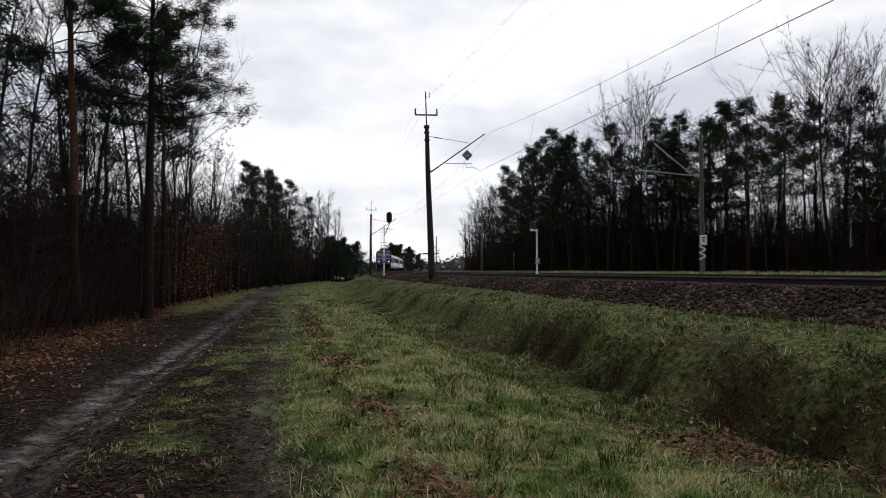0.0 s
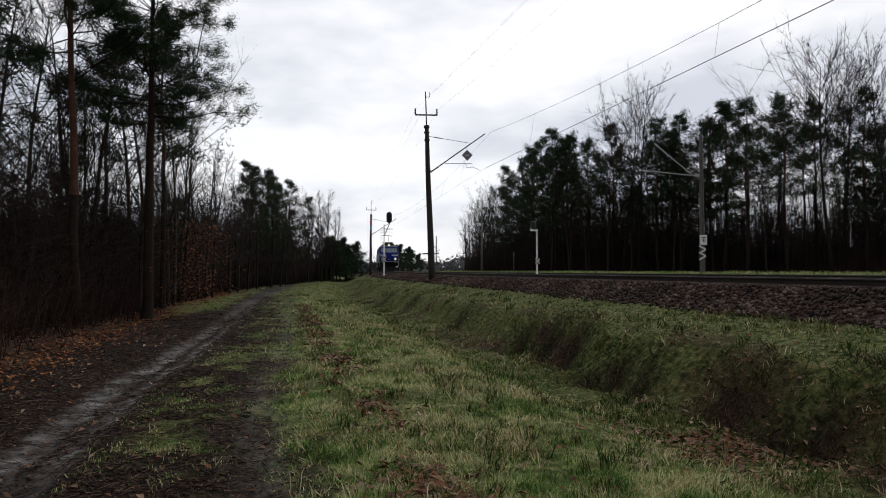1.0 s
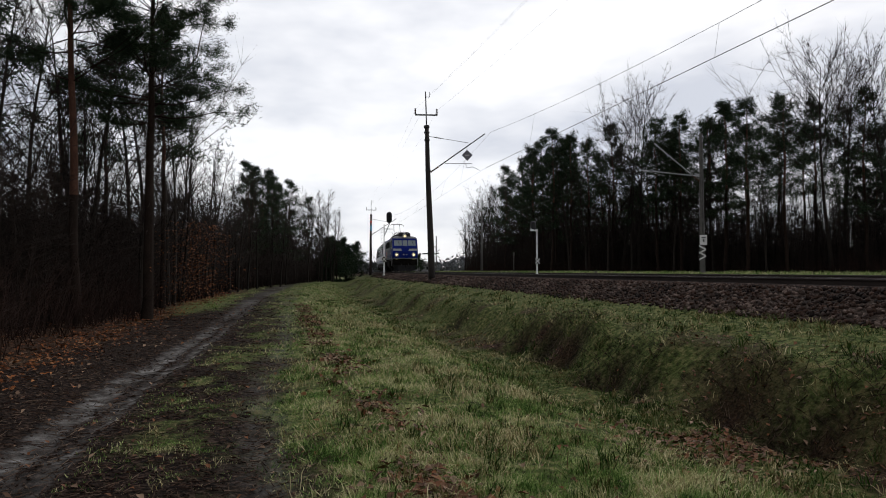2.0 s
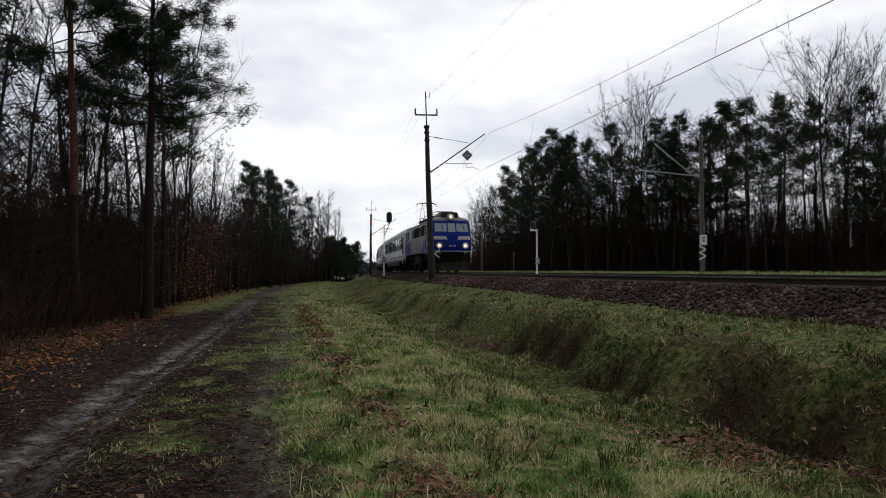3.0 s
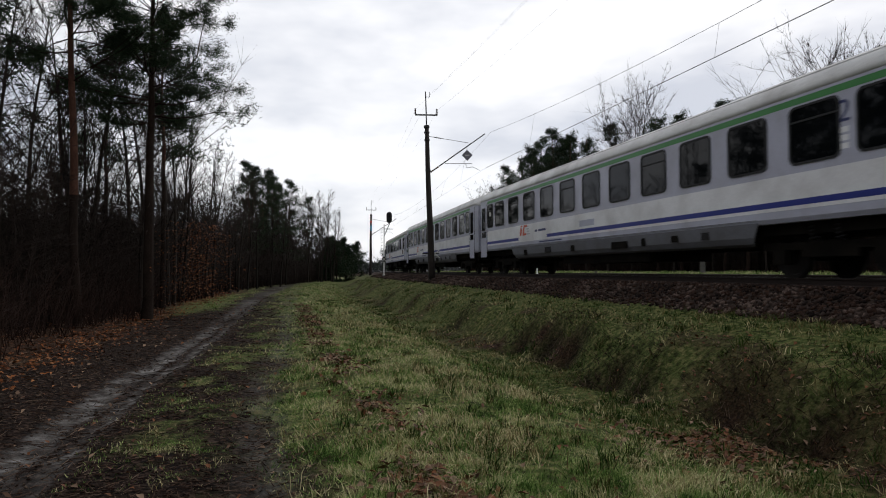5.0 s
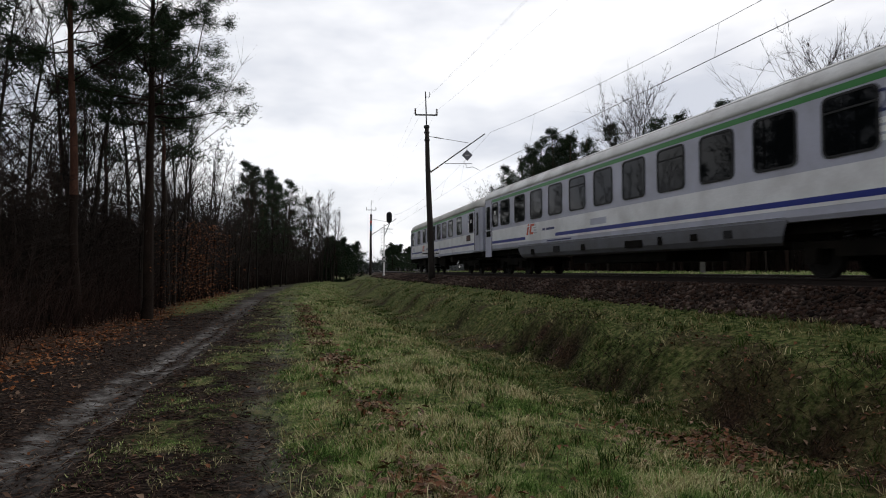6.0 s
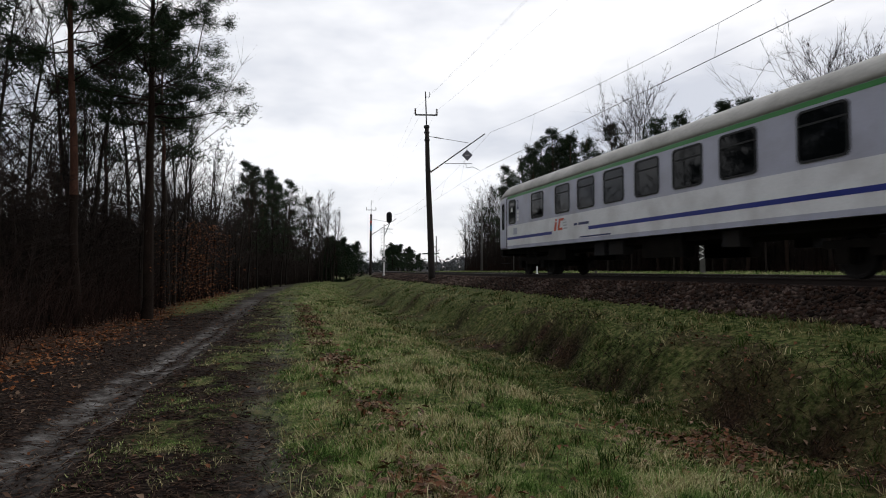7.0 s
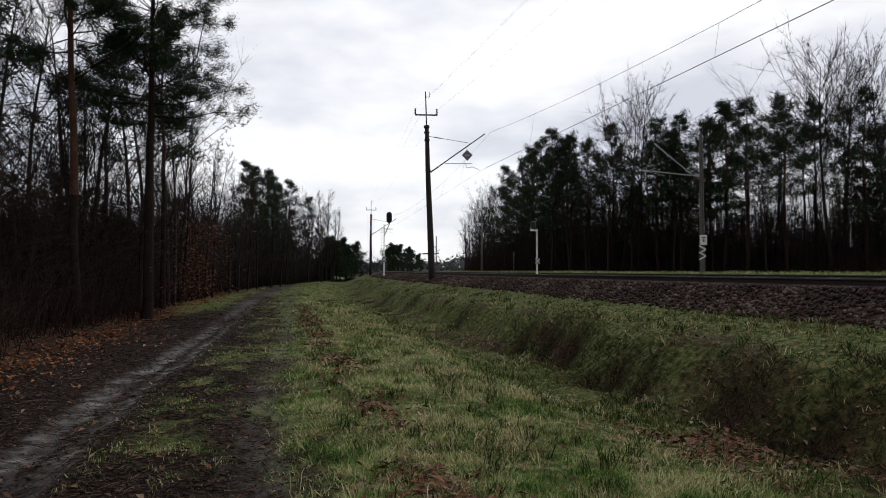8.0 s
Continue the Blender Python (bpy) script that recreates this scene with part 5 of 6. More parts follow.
        for s in (-1, 1):
            g = Geo()
            g.tube([(e * 7.0, s * 1.45, 1.5), (e * 7.05, s * 1.52, 1.35), (e * 6.98, s * 1.52, 0.75)], [0.03, 0.03, 0.02], 6)
            g.lathe([(0.10, s * 1.50), (0.10, s * 1.54), (0.05, s * 1.54), (0.05, s * 1.50)], axis="y", at=(e * 7.02, 0, 1.42), sides=3)
            part("shunter_handle", g, RIB_GREY, t)
    Y = 1.512
    for s in (-1, 1):
        # horizontal ribs
        for z in (1.84, 2.06, 2.28, 2.50, 2.72, 2.95):
            part("rib", plate(-6.95, 6.95, z - 0.012, z + 0.012, Y, 0.022, s), RIB_GREY, t)
        part("sole_bar", plate(-7.0, 7.0, 1.62, 1.70, Y - 0.03, 0.05, s), LOCO_GREY, t)
        part("cornice", plate(-6.6, 6.6, 3.93, 4.02, 1.448, 0.02, s), LOCO_BLUE, t, "dark blue line under the roof")
        # blue lower side with speed stripes
        rag = random.Random(3)
        for k in range(18):
            z = 1.71 + k * 0.0555
            part("blue_panel", plate(2.0 + rag.uniform(0, 1.3) + 0.05 * k, 7.02, z, z + 0.0545, Y, 0.006, s), LOCO_BLUE, t)
            if k % 2:
                x0 = 0.7 + rag.uniform(0, 0.8)
                part("blue_stripe", plate(x0, x0 + rag.uniform(0.4, 0.9), z, z + 0.030, Y, 0.006, s), LOCO_BLUE, t)
            part("rear_blue_panel", plate(-7.02, -4.35 + rag.uniform(0, 0.7), z, z + 0.0545, Y, 0.006, s), LOCO_BLUE, t)
            part("rear_blue_stripe", plate(-4.3, -3.55 + rag.uniform(0, 0.85), z, z + 0.026, Y, 0.005, s), LOCO_BLUE, t)
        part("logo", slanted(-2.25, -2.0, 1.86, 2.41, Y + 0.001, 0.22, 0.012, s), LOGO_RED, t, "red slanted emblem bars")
        for x0, x1, z0, z1, ln in ((-1.85, -1.30, 1.86, 1.99, 0.05), (-1.85, -1.62, 1.99, 2.31, 0.12), (-1.72, -1.15, 2.31, 2.43, 0.05), (-2.06, -1.86, 2.46, 2.56, 0.04)):
            part("logo_bar", slanted(x0, x1, z0, z1, Y + 0.001, ln, 0.012, s), LOGO_RED, t)
        for x0, x1 in ((-0.32, 0.12), (0.22, 0.32), (0.40, 0.95), (1.0, 1.55)):
            part("lettering_bar", plate(x0, x1, 1.95, 2.03, Y + 0.001, 0.008, s), LETTER_BLUE, t)
        for x0, x1, z0, z1 in ((5.1, 6.0, 2.12, 2.32), (6.0, 6.75, 1.70, 1.86)):
            part("number_plate", plate(x0, x1, z0, z1, Y + 0.02, 0.012, s), LAMP_RING, t)
        for x0, x1 in ((0.3, 0.62), (0.85, 1.4), (1.55, 2.0)):
            part("access_panel", plate(x0, x1, 2.30 if x0 > 0.4 else 2.42, 2.68, Y + 0.001, 0.024, s), LOCO_GREY, t)
        YW = 1.508
        for x0, x1 in ((2.52, 3.93), (0.03, 1.33), (-1.49, -0.20)):
            w = side_window(t, x0, x1, 2.98, 3.80, YW, 0.05, 0, LOUVRE, s, "air_intake")
            for k in range(7):
                z = 3.06 + k * 0.105
                part("slat", plate(x0 + 0.05, x1 - 0.05, z, z + 0.05, YW + 0.007, 0.012, s), LOUVRE, w)
        for x0, x1 in ((1.76, 2.18), (-2.55, -2.11), (-4.96, -4.52)):
            side_window(t, x0, x1, 2.93, 3.72, YW, 0.16, 0, None, s)
        for e in (1, -1):
            x0, x1 = (5.60, 6.62) if e > 0 else (-6.72, -6.22)
            side_window(t, x0, x1, 3.00, 3.76, YW - 0.005, 0.06, 0, SHEEN_SHIELD, s, "cab_window")
            xm = (x0 + x1) / 2 + (0.22 if e > 0 else 0.0)
            hw = 0.26 if e > 0 else 0.14
            part("sun_blind", plate(xm - hw, xm + hw, 3.30, 3.75, YW + 0.004, 0.006, s), RUBBER, t)
            dx = 4.70 if e > 0 else -5.76
            d = part("door", plate(dx - 0.30, dx + 0.30, 1.72, 3.82, YW - 0.004, 0.03, s), LOCO_GREY, t, "grey cab door with narrow window")
            part("lower_panel", plate(dx - 0.29, dx + 0.29, 1.73, 2.58, YW + 0.027, 0.005, s), LOCO_BLUE, d)
            side_window(d, dx - 0.15, dx + 0.15, 2.95, 3.72, YW + 0.026, 0.13, 0, None, s)
            g = Geo()
            g.box(dx + 0.15, dx + 0.26, min(s * 1.53, s * 1.56), max(s * 1.53, s * 1.56), 2.72, 2.76)
            part("handle", g, RIB_GREY, d)
            for off in (-0.40, 0.40):
                g = Geo()
                g.tube([(dx + off, s * 1.50, 3.75), (dx + off, s * 1.56, 3.70), (dx + off, s * 1.57, 1.45), (dx + off, s * 1.50, 1.40)], [0.019] * 4, 6)
                part("handrail", g, RIB_GREY, t, "pale vertical handrail")
            for k in range(3):
                g = Geo()
                g.box(dx - 0.25, dx + 0.25, min(s * 1.30, s * 1.5), max(s * 1.30, s * 1.5), 0.55 + 0.36 * k, 0.58 + 0.36 * k)
                part("step", g, UNDER, t)
        # gear under the frame
        for x0, x1, z0, z1, mt in ((-1.9, -0.4, 0.75, 1.4, UNDER_GREY), (-0.25, 0.25, 0.85, 1.45, UNDER_GREY), (0.5, 1.6, 0.6, 1.45, UNDER)):
            g = Geo()
            y0, y1 = sorted((s * 1.0, s * 1.36))
            g.box(x0, x1, y0, y1, z0, z1)
            part("equipment_box", g, mt, t)
    g = Geo()
    g.box(-6.8, 6.8, -1.2, 1.2, 1.05, 1.62)
    part("underframe", g, UNDER, t)
    # roof equipment
    g = Geo()
    ang = [(-0.95, 4.25), (-0.9, 4.55), (-0.6, 4.68), (0.6, 4.68), (0.9, 4.55), (0.95, 4.25)]
    for x in (-2.1, 2.3):
        g.v.extend([(x, y, z) for y, z in ang])
    n = len(ang)
    g.f.extend([(i, (i + 1) % n, (i + 1) % n + n, i + n) for i in range(n)] + [tuple(range(n))[::-1], tuple(range(n, 2 * n))])
    hatch = part("resistor_housing", g, ROOF_BLACK, t, "dark grey louvred housing on the roof")
    g = Geo()
    v = []
    for x, top in ((4.95, 4.42), (5.6, 4.66), (6.45, 4.62)):
        v += [(x, -0.72, 4.22), (x, -0.60, top), (x, 0.60, top), (x, 0.72, 4.22)]
    g.add(v, [(0, 3, 2, 1), (8, 9, 10, 11)] + [(4 * k + j, 4 * k + (j + 1) % 4, 4 * k + 4 + (j + 1) % 4, 4 * k + 4 + j) for k in range(2) for j in range(4)])
    part("roof_visor", g, ROOF_BLACK, t, "black raised visor behind the roof headlamp")
    for k in range(4):
        for s in (-1, 1):
            g = Geo()
            z = 4.30 + 0.065 * k
            y = 0.945 - 0.011 * k
            g.box(-2.05, 2.25, min(s * y, s * (y + 0.03)), max(s * y, s * (y + 0.03)), z, z + 0.03)
            part("slat", g, UNDER, hatch)
    pantograph(t, -3.75, True)
    pantograph(t, 4.2, False)
    g = Geo()
    for y in (-0.75, 0.75):
        g.tube([(-5.9, y, 4.42), (-2.2, y, 4.72), (2.4, y, 4.76), (5.6, y, 4.5)], [0.014] * 4, 5)
    g.tube([(5.4, -0.7, 4.45), (6.3, -0.5, 4.62), (6.5, 0.5, 4.6), (5.5, 0.8, 4.45)], [0.03] * 4, 5)
    part("roof_conductor", g, DARK_STEEL, t)
    for y in (-0.3, 0.28):
        g = Geo()
        g.lathe([(0.05, 5.7), (0.05, 6.25), (0.12, 6.4)], axis="x", at=(0, y - 0.15, 4.5), sides=10)
        part("horn", g, DARK_STEEL, t)
    for x in (-3.9, 3.9):
        bogie(t, x, 2.9, 0.625, 0.78)
        for e in (-1, 1):
            wheelset(t, x + e * 1.45, 0.625, 0.625)
    return t


# ---- coaches ----
def coach_section(eave, top, w, roof_w):
    """Half section of a coach from the sill to the ridge: (y, z)."""
    return [(w - 0.05, 1.20), (w, 1.30), (w, eave), (roof_w + 0.04, eave + 0.12), (roof_w - 0.10, eave + (top - eave) * 0.52), (roof_w - 0.36, eave + (top - eave) * 0.76),
            (roof_w - 0.72, eave + (top - eave) * 0.92), (0.35, top - 0.012), (0.0, top)]


def coach_loft(sec, xs, scales, lo, hi):
    g = Geo()
    half = sec[lo:hi]
    full = [(-y, z) for y, z in half] + [(y, z) for y, z in half[::-1] if y > 0.001]
    k = len(full)
    for x, (sy, dz) in zip(xs, scales):
        g.v.extend([(x, y * sy, z - dz * (z > 3.6) * (z - 3.6)) for y, z in full])
    for i in range(len(xs) - 1):
        for j in range(k):
            j2 = (j + 1) % k
            g.f.append((i * k + j, i * k + j2, (i + 1) * k + j2, (i + 1) * k + j))
    g.f.append(tuple(range(k))[::-1])
    g.f.append(tuple((len(xs) - 1) * k + j for j in range(k)))
    return g


def coach_ends(t, half, w):
    for e in (1, -1):
        g = Geo()
        for i in range(7):
            x = e * (half + 0.02 + i * 0.055)
            r = 0.0 if i % 2 else 0.05
            g.box(min(x, x + e * 0.05), max(x, x + e * 0.05), -0.66 - r, 0.66 + r, 1.25 - r, 3.55 + r)
        part("gangway_bellows", g, RUBBER, t, "black rubber gangway")
        buffers(t, e * (half - 0.38), e)
        g = Geo()
        g.box(min(e * (half - 0.3), e * (half + 0.06)), max(e * (half - 0.3), e * (half + 0.06)), -1.3, 1.3, 0.92, 1.22)
        part("headstock", g, UNDER, t)
        for y in (-1.05, 1.05):
            g = Geo()
            g.lathe([(0.10, half - 0.1), (0.10, half + 0.05), (0.07, half + 0.06)], axis="x", at=(0, y, 1.62), sides=12)
            lamp = part("tail_lamp", g, RUBBER, t)
            if e < 0:
                lamp.matrix_basis = Matrix.Scale(-1, 4, (1, 0, 0))
            g = Geo()
            x = e * (half + 0.005)
            g.box(min(x, x + e * 0.01), max(x, x + e * 0.01), y - 0.09, y + 0.09, 1.78, 1.92)
            part("end_label", g, YELLOW, t)


def emblem(t, x, Y, s):
    for x0, x1, z0, z1, ln in ((0.0, 0.18, 1.74, 2.08, 0.10), (0.12, 0.28, 2.12, 2.20, 0.03), (0.34, 0.75, 1.74, 1.83, 0.03), (0.34, 0.50, 1.83, 2.10, 0.09), (0.44, 0.86, 2.10, 2.19, 0.03)):
        part("logo_bar", slanted(x + x0, x + x1, z0, z1, Y, ln, 0.006, s), LOGO_RED, t)
    for k in range(4):
        part("logo_stripe", plate(x + 0.84 - 0.02 * k, x + 1.18 - 0.05 * k, 1.76 + 0.11 * k, 1.82 + 0.11 * k, Y, 0.005, s), LOGO_PALE, t)
    for x0, x1 in ((1.75, 2.0), (2.1, 2.9)):
        part("lettering_bar", plate(x + x0, x + x1, 1.83, 1.92, Y, 0.004, s), LETTER_BLUE, t)
    part("serial_bar", plate(x + 2.2, x + 4.4, 1.36, 1.41, Y, 0.004, s), LETTER_BLUE, t)


def skirt_panel(length, w, s):
    """A skirt that curves inwards towards its lower edge, with raked ends."""
    g = Geo()
    prof = [(w - 0.012, 1.25), (w - 0.03, 1.10), (w - 0.06, 0.92), (w - 0.14, 0.78), (w - 0.26, 0.72)]
    for k, (y, z) in enumerate(prof):
        x = length - 0.10 * k
        g.v.extend([(-x, s * y, z), (x, s * y, z), (x, s * (y - 0.03), z), (-x, s * (y - 0.03), z)])
    for k in range(len(prof) - 1):
        for j in range(4):
            j2 = (j + 1) % 4
            g.f.append((4 * k + j, 4 * k + j2, 4 * k + 4 + j2, 4 * k + 4 + j))
    g.f.extend([(0, 1, 2, 3), tuple(4 * len(prof) - 4 + j for j in (3, 2, 1, 0))])
    return g


def build_new_coach():
    t = thing("passenger_coach", Matrix.Identity(4), "white and grey coach with blue and green stripes, dark windows", "train coach", "coaches of the train")
    half, w = 12.95, 1.46
    sec = coach_section(3.86, 4.56, w, 1.42)
    xs = [-half, -half + 0.06, -half + 0.38, half - 0.38, half - 0.06, half]
    sc = [(0.90, 0.25), (0.93, 0.18), (1, 0), (1, 0), (0.93, 0.18), (0.90, 0.25)]
    part("body", coach_loft(sec, xs, sc, 0, 3), COACH_GREY, t, "light grey coach side")
    part("roof", coach_loft(sec, [x * 1.0006 for x in xs], sc, 2, 9), COACH_ROOF, t, "pale grey curved roof", True)
    for s in (-1, 1):
        for y, z in ((1.22, 4.27), (0.95, 4.40)):
            g = Geo()
            g.box(-12.4, 12.4, min(s * y, s * (y + 0.03)), max(s * y, s * (y + 0.03)), z - 0.02, z + 0.03)
            part("roof_rib", g, COACH_ROOF, t)
        for z0, z1, mt, nm in ((1.46, 2.22, COACH_WHITE, "white_band"), (3.66, 3.80, STRIPE_GREEN, "green_stripe")):
            part(nm, plate(-11.45, 11.45, z0, z1, w, 0.004, s), mt, t)
        e_x = -6.96
        part("blue_stripe", plate(-11.45, e_x, 1.54, 1.67, w + 0.004, 0.003, s), STRIPE_BLUE, t, "dark blue stripe")
        part("blue_stripe", plate(e_x + 3.15, 11.45, 1.54, 1.67, w + 0.004, 0.003, s), STRIPE_BLUE, t, "dark blue stripe")
        emblem(t, e_x + 0.15, w + 0.004, s)
        for i in range(11):
            x = -9.54 + 1.908 * i
            side_window(t, x - 0.625, x + 0.625, 2.40, 3.60, w, 0.16, 0.74 if i % 3 == 1 else 0, None, s)
        for e in (1, -1):
            side_window(t, e * 10.97 - 0.42, e * 10.97 + 0.42, 2.40, 3.60, w, 0.16, 0, None, s, note=e < 0)
            glyph(t, "2", 0.62, e * 10.27, 3.05, w, LETTER_BLUE, s)
            for k in range(3):
                part("pictogram", plate(e * 10.27 - 0.09, e * 10.27 + 0.09, 2.52 + 0.16 * k, 2.63 + 0.16 * k, w, 0.004, s), COACH_WHITE, t)
            d = part("door", plate(e * 12.02 - 0.50, e * 12.02 + 0.50, 0.88, 3.72, w - 0.006, 0.02, s), COACH_GREY, t, "light grey folding door with narrow window")
            side_window(d, e * 12.02 - 0.27, e * 12.02 + 0.27, 2.30, 3.48, w + 0.014, 0.08, 0, None, s)
            part("board_glass", plate(e * 12.02 - 0.34, e * 12.02 + 0.34, 1.92, 2.22, w + 0.014, 0.005, s), PANE, d)
            for off in (-0.52, 0.52):
                part("door_seal", plate(e * 12.02 + off - 0.015, e * 12.02 + off + 0.015, 0.9, 3.74, w - 0.004, 0.02, s), RUBBER, d)
            part("yellow_mark", plate(e * 12.78 - 0.06, e * 12.78 + 0.06, 1.8, 2.0, w * 0.945, 0.006, s), YELLOW, t)
        sk = part("skirt", skirt_panel(7.95, w, s), SKIRT_GREY, t, "dusty grey skirt curving in below the floor")
        for x, x1, z, z1, mt in ((-6.4, -6.05, 0.86, 1.10, UNDER), (-4.1, -3.5, 0.92, 1.15, UNDER_GREY), (-1.7, -1.4, 0.9, 1.12, UNDER), (1.3, 2.3, 0.88, 1.10, UNDER),
                                 (3.1, 3.3, 0.90, 1.14, UNDER), (4.6, 4.9, 0.95, 1.13, UNDER), (5.9, 6.2, 0.95, 1.15, UNDER_GREY)):
            part("skirt_flap", plate(x, x1, z, z1, w - 0.045, 0.02, s), mt, sk)
        part("skirt_line", plate(-7.9, 7.9, 1.30, 1.315, w, 0.005, s), SKIRT_GREY, t)
        part("vent_grille", plate(-0.9, 0.2, 1.76, 1.98, w + 0.004, 0.005, s), COACH_GREY, t, "pale louvred grille")
    g = Geo()
    g.box(-12.3, 12.3, -1.2, 1.2, 0.95, 1.22)
    part("underframe", g, UNDER, t)
    for x in (-6.2, -4.0, 3.6, 6.0):
        g = Geo()
        g.lathe([(0.3, 4.35), (0.34, 4.4), (0.34, 4.6), (0.2, 4.66)], at=(x, 0, 0), sides=14)
        part("roof_vent", g, COACH_ROOF, t)
    coach_ends(t, half, w)
    for x in (-9.5, 9.5):
        bogie(t, x, 2.5, 0.46, 0.62)
    g = Geo()
    g.box(-3.0, 3.0, -1.1, 1.1, 0.45, 0.95)
    part("equipment_box", g, UNDER, t)
    return t


def coach_wheels(t, pivot):
    for x in (-pivot, pivot):
        for e in (-1.25, 1.25):
            wheelset(t, x + e, 0.46, 0.64)


def build_old_coach():
    t = thing("passenger_coach", Matrix.Identity(4), "older grey and white rear coach with rounded canvas-grey roof", "train coach", "coaches of the train")
    half, w = 12.15, 1.455
    sec = coach_section(3.68, 4.42, w, 1.43)
    xs = [-half, -half + 0.08, -half + 0.95, half - 0.95, half - 0.08, half]
    sc = [(0.90, 0.55), (0.93, 0.42), (1, 0), (1, 0), (0.93, 0.42), (0.90, 0.55)]
    part("body", coach_loft(sec, xs, sc, 0, 3), COACH_GREY, t, "light grey coach side")
    part("roof", coach_loft(sec, [x * 1.0006 for x in xs], sc, 2, 9), OLD_ROOF, t, "rounded dull grey roof", True)
    for s in (-1, 1):
        for z0, z1, mt, nm in ((1.34, 2.28, COACH_WHITE, "white_band"), (3.56, 3.675, STRIPE_GREEN, "green_stripe")):
            part(nm, plate(-10.8, 10.8, z0, z1, w, 0.004, s), mt, t)
        e_x = -5.75
        part("blue_stripe", plate(-10.8, e_x, 1.62, 1.74, w + 0.004, 0.003, s), STRIPE_BLUE, t, "dark blue stripe")
        part("blue_stripe", plate(e_x + 3.05, 10.8, 1.62, 1.74, w + 0.004, 0.003, s), STRIPE_BLUE, t, "dark blue stripe")
        emblem(t, e_x + 0.2, w + 0.004, s)
        for x in (-7.22, -4.8, -2.88, -0.96, 0.96, 2.88, 4.8, 7.22):
            side_window(t, x - 0.62, x + 0.62, 2.41, 3.48, w, 0.13, 0.72, None, s)
        for e in (1, -1):
            side_window(t, e * 10.15 - 0.42, e * 10.15 + 0.42, 2.36, 3.46, w, 0.13, 0, None, s, note=True)
            glyph(t, "2", 0.58, e * 9.45, 3.0, w, LETTER_BLUE, s)
            for k in range(3):
                part("pictogram", plate(e * 9.45 - 0.1, e * 9.45 + 0.1, 2.45 + 0.17 * k, 2.58 + 0.17 * k, w, 0.004, s), COACH_WHITE, t)
            g = Geo()
            x = e * 11.38
            v = []
            for dy in (0.0, 0.025):
                v += [(x - 0.40, s * (1.437 if e > 0 else 1.385) + s * dy, 1.25), (x + 0.40, s * (1.385 if e > 0 else 1.437) + s * dy, 1.25), (x + 0.40, s * (1.385 if e > 0 else 1.437) + s * dy, 3.56), (x - 0.40, s * (1.437 if e > 0 else 1.385) + s * dy, 3.56)]
            g.add(v, [(0, 1, 2, 3), (7, 6, 5, 4), (0, 4, 5, 1), (1, 5, 6, 2), (2, 6, 7, 3), (3, 7, 4, 0)])
            d = part("door", g, COACH_GREY, t, "grey door in the tapered coach end")
            dw = side_window(d, x - 0.17, x + 0.17, 2.15, 3.38, 1.437, 0.10, 0.5, None, s)
            # flat black strip painted for the shade of a recess by the door
            part("recess_shade_strip", plate(e * 10.9 - 0.03, e * 10.9 + 0.03, 1.3, 3.60, w - 0.004, 0.012, s), RUBBER, t)
            for k in range(2):
                g = Geo()
                g.box(x - 0.36, x + 0.36, min(s * 1.15, s * 1.42), max(s * 1.15, s * 1.42), 0.52 + 0.32 * k, 0.55 + 0.32 * k)
                part("step", g, UNDER_GREY, t)
        fx = plate(9.05, 9.95, 1.90, 2.24, w + 0.004, 0.012, s)
        b = part("destination_board", fx, RUBBER, t, "orange lit destination board")
        part("lit_text_bar", plate(9.10, 9.90, 1.95, 2.19, w + 0.016, 0.003, s), BOARD_ON, b)
        part("poster", plate(-10.0, -9.55, 1.84, 2.14, w + 0.004, 0.004, s), COACH_GREY, t)
        part("sill_panel", plate(-10.7, 10.7, 1.20, 1.33, w - 0.012, 0.02, s), COACH_GREY, t)
        for x0, x1, z0, z1, mt in ((-6.5, -4.9, 0.6, 1.15, UNDER), (-2.6, -1.9, 0.7, 1.15, UNDER_GREY), (-1.6, -0.7, 0.7, 1.15, UNDER_GREY), (0.4, 2.4, 0.55, 1.15, UNDER), (4.0, 4.6, 0.75, 1.15, UNDER_GREY)):
            g = Geo()
            y0, y1 = sorted((s * 0.9, s * 1.28))
            g.box(x0, x1, y0, y1, z0, z1)
            part("equipment_box", g, mt, t)
    g = Geo()
    g.box(-11.6, 11.6, -1.2, 1.2, 0.98, 1.22)
    part("underframe", g, UNDER, t)
    for x in (-8.0, -2.0, 2.4, 7.5):
        g = Geo()
        g.lathe([(0.22, 4.40), (0.26, 4.44), (0.26, 4.60), (0.12, 4.66)], at=(x, 0.25, 0), sides=12)
        part("roof_vent", g, OLD_ROOF, t)
    coach_ends(t, half, w)
    for x in (-8.6, 8.6):
        bogie(t, x, 2.5, 0.46, 0.62)
    return t


loco = build_loco()
coach_a = build_new_coach()
coach_b = copy_thing(coach_a, Matrix.Identity(4))
coach_c = build_old_coach()
for ob, pv in ((coach_a, 9.5), (coach_b, 9.5), (coach_c, 8.6)):
    coach_wheels(ob, pv)


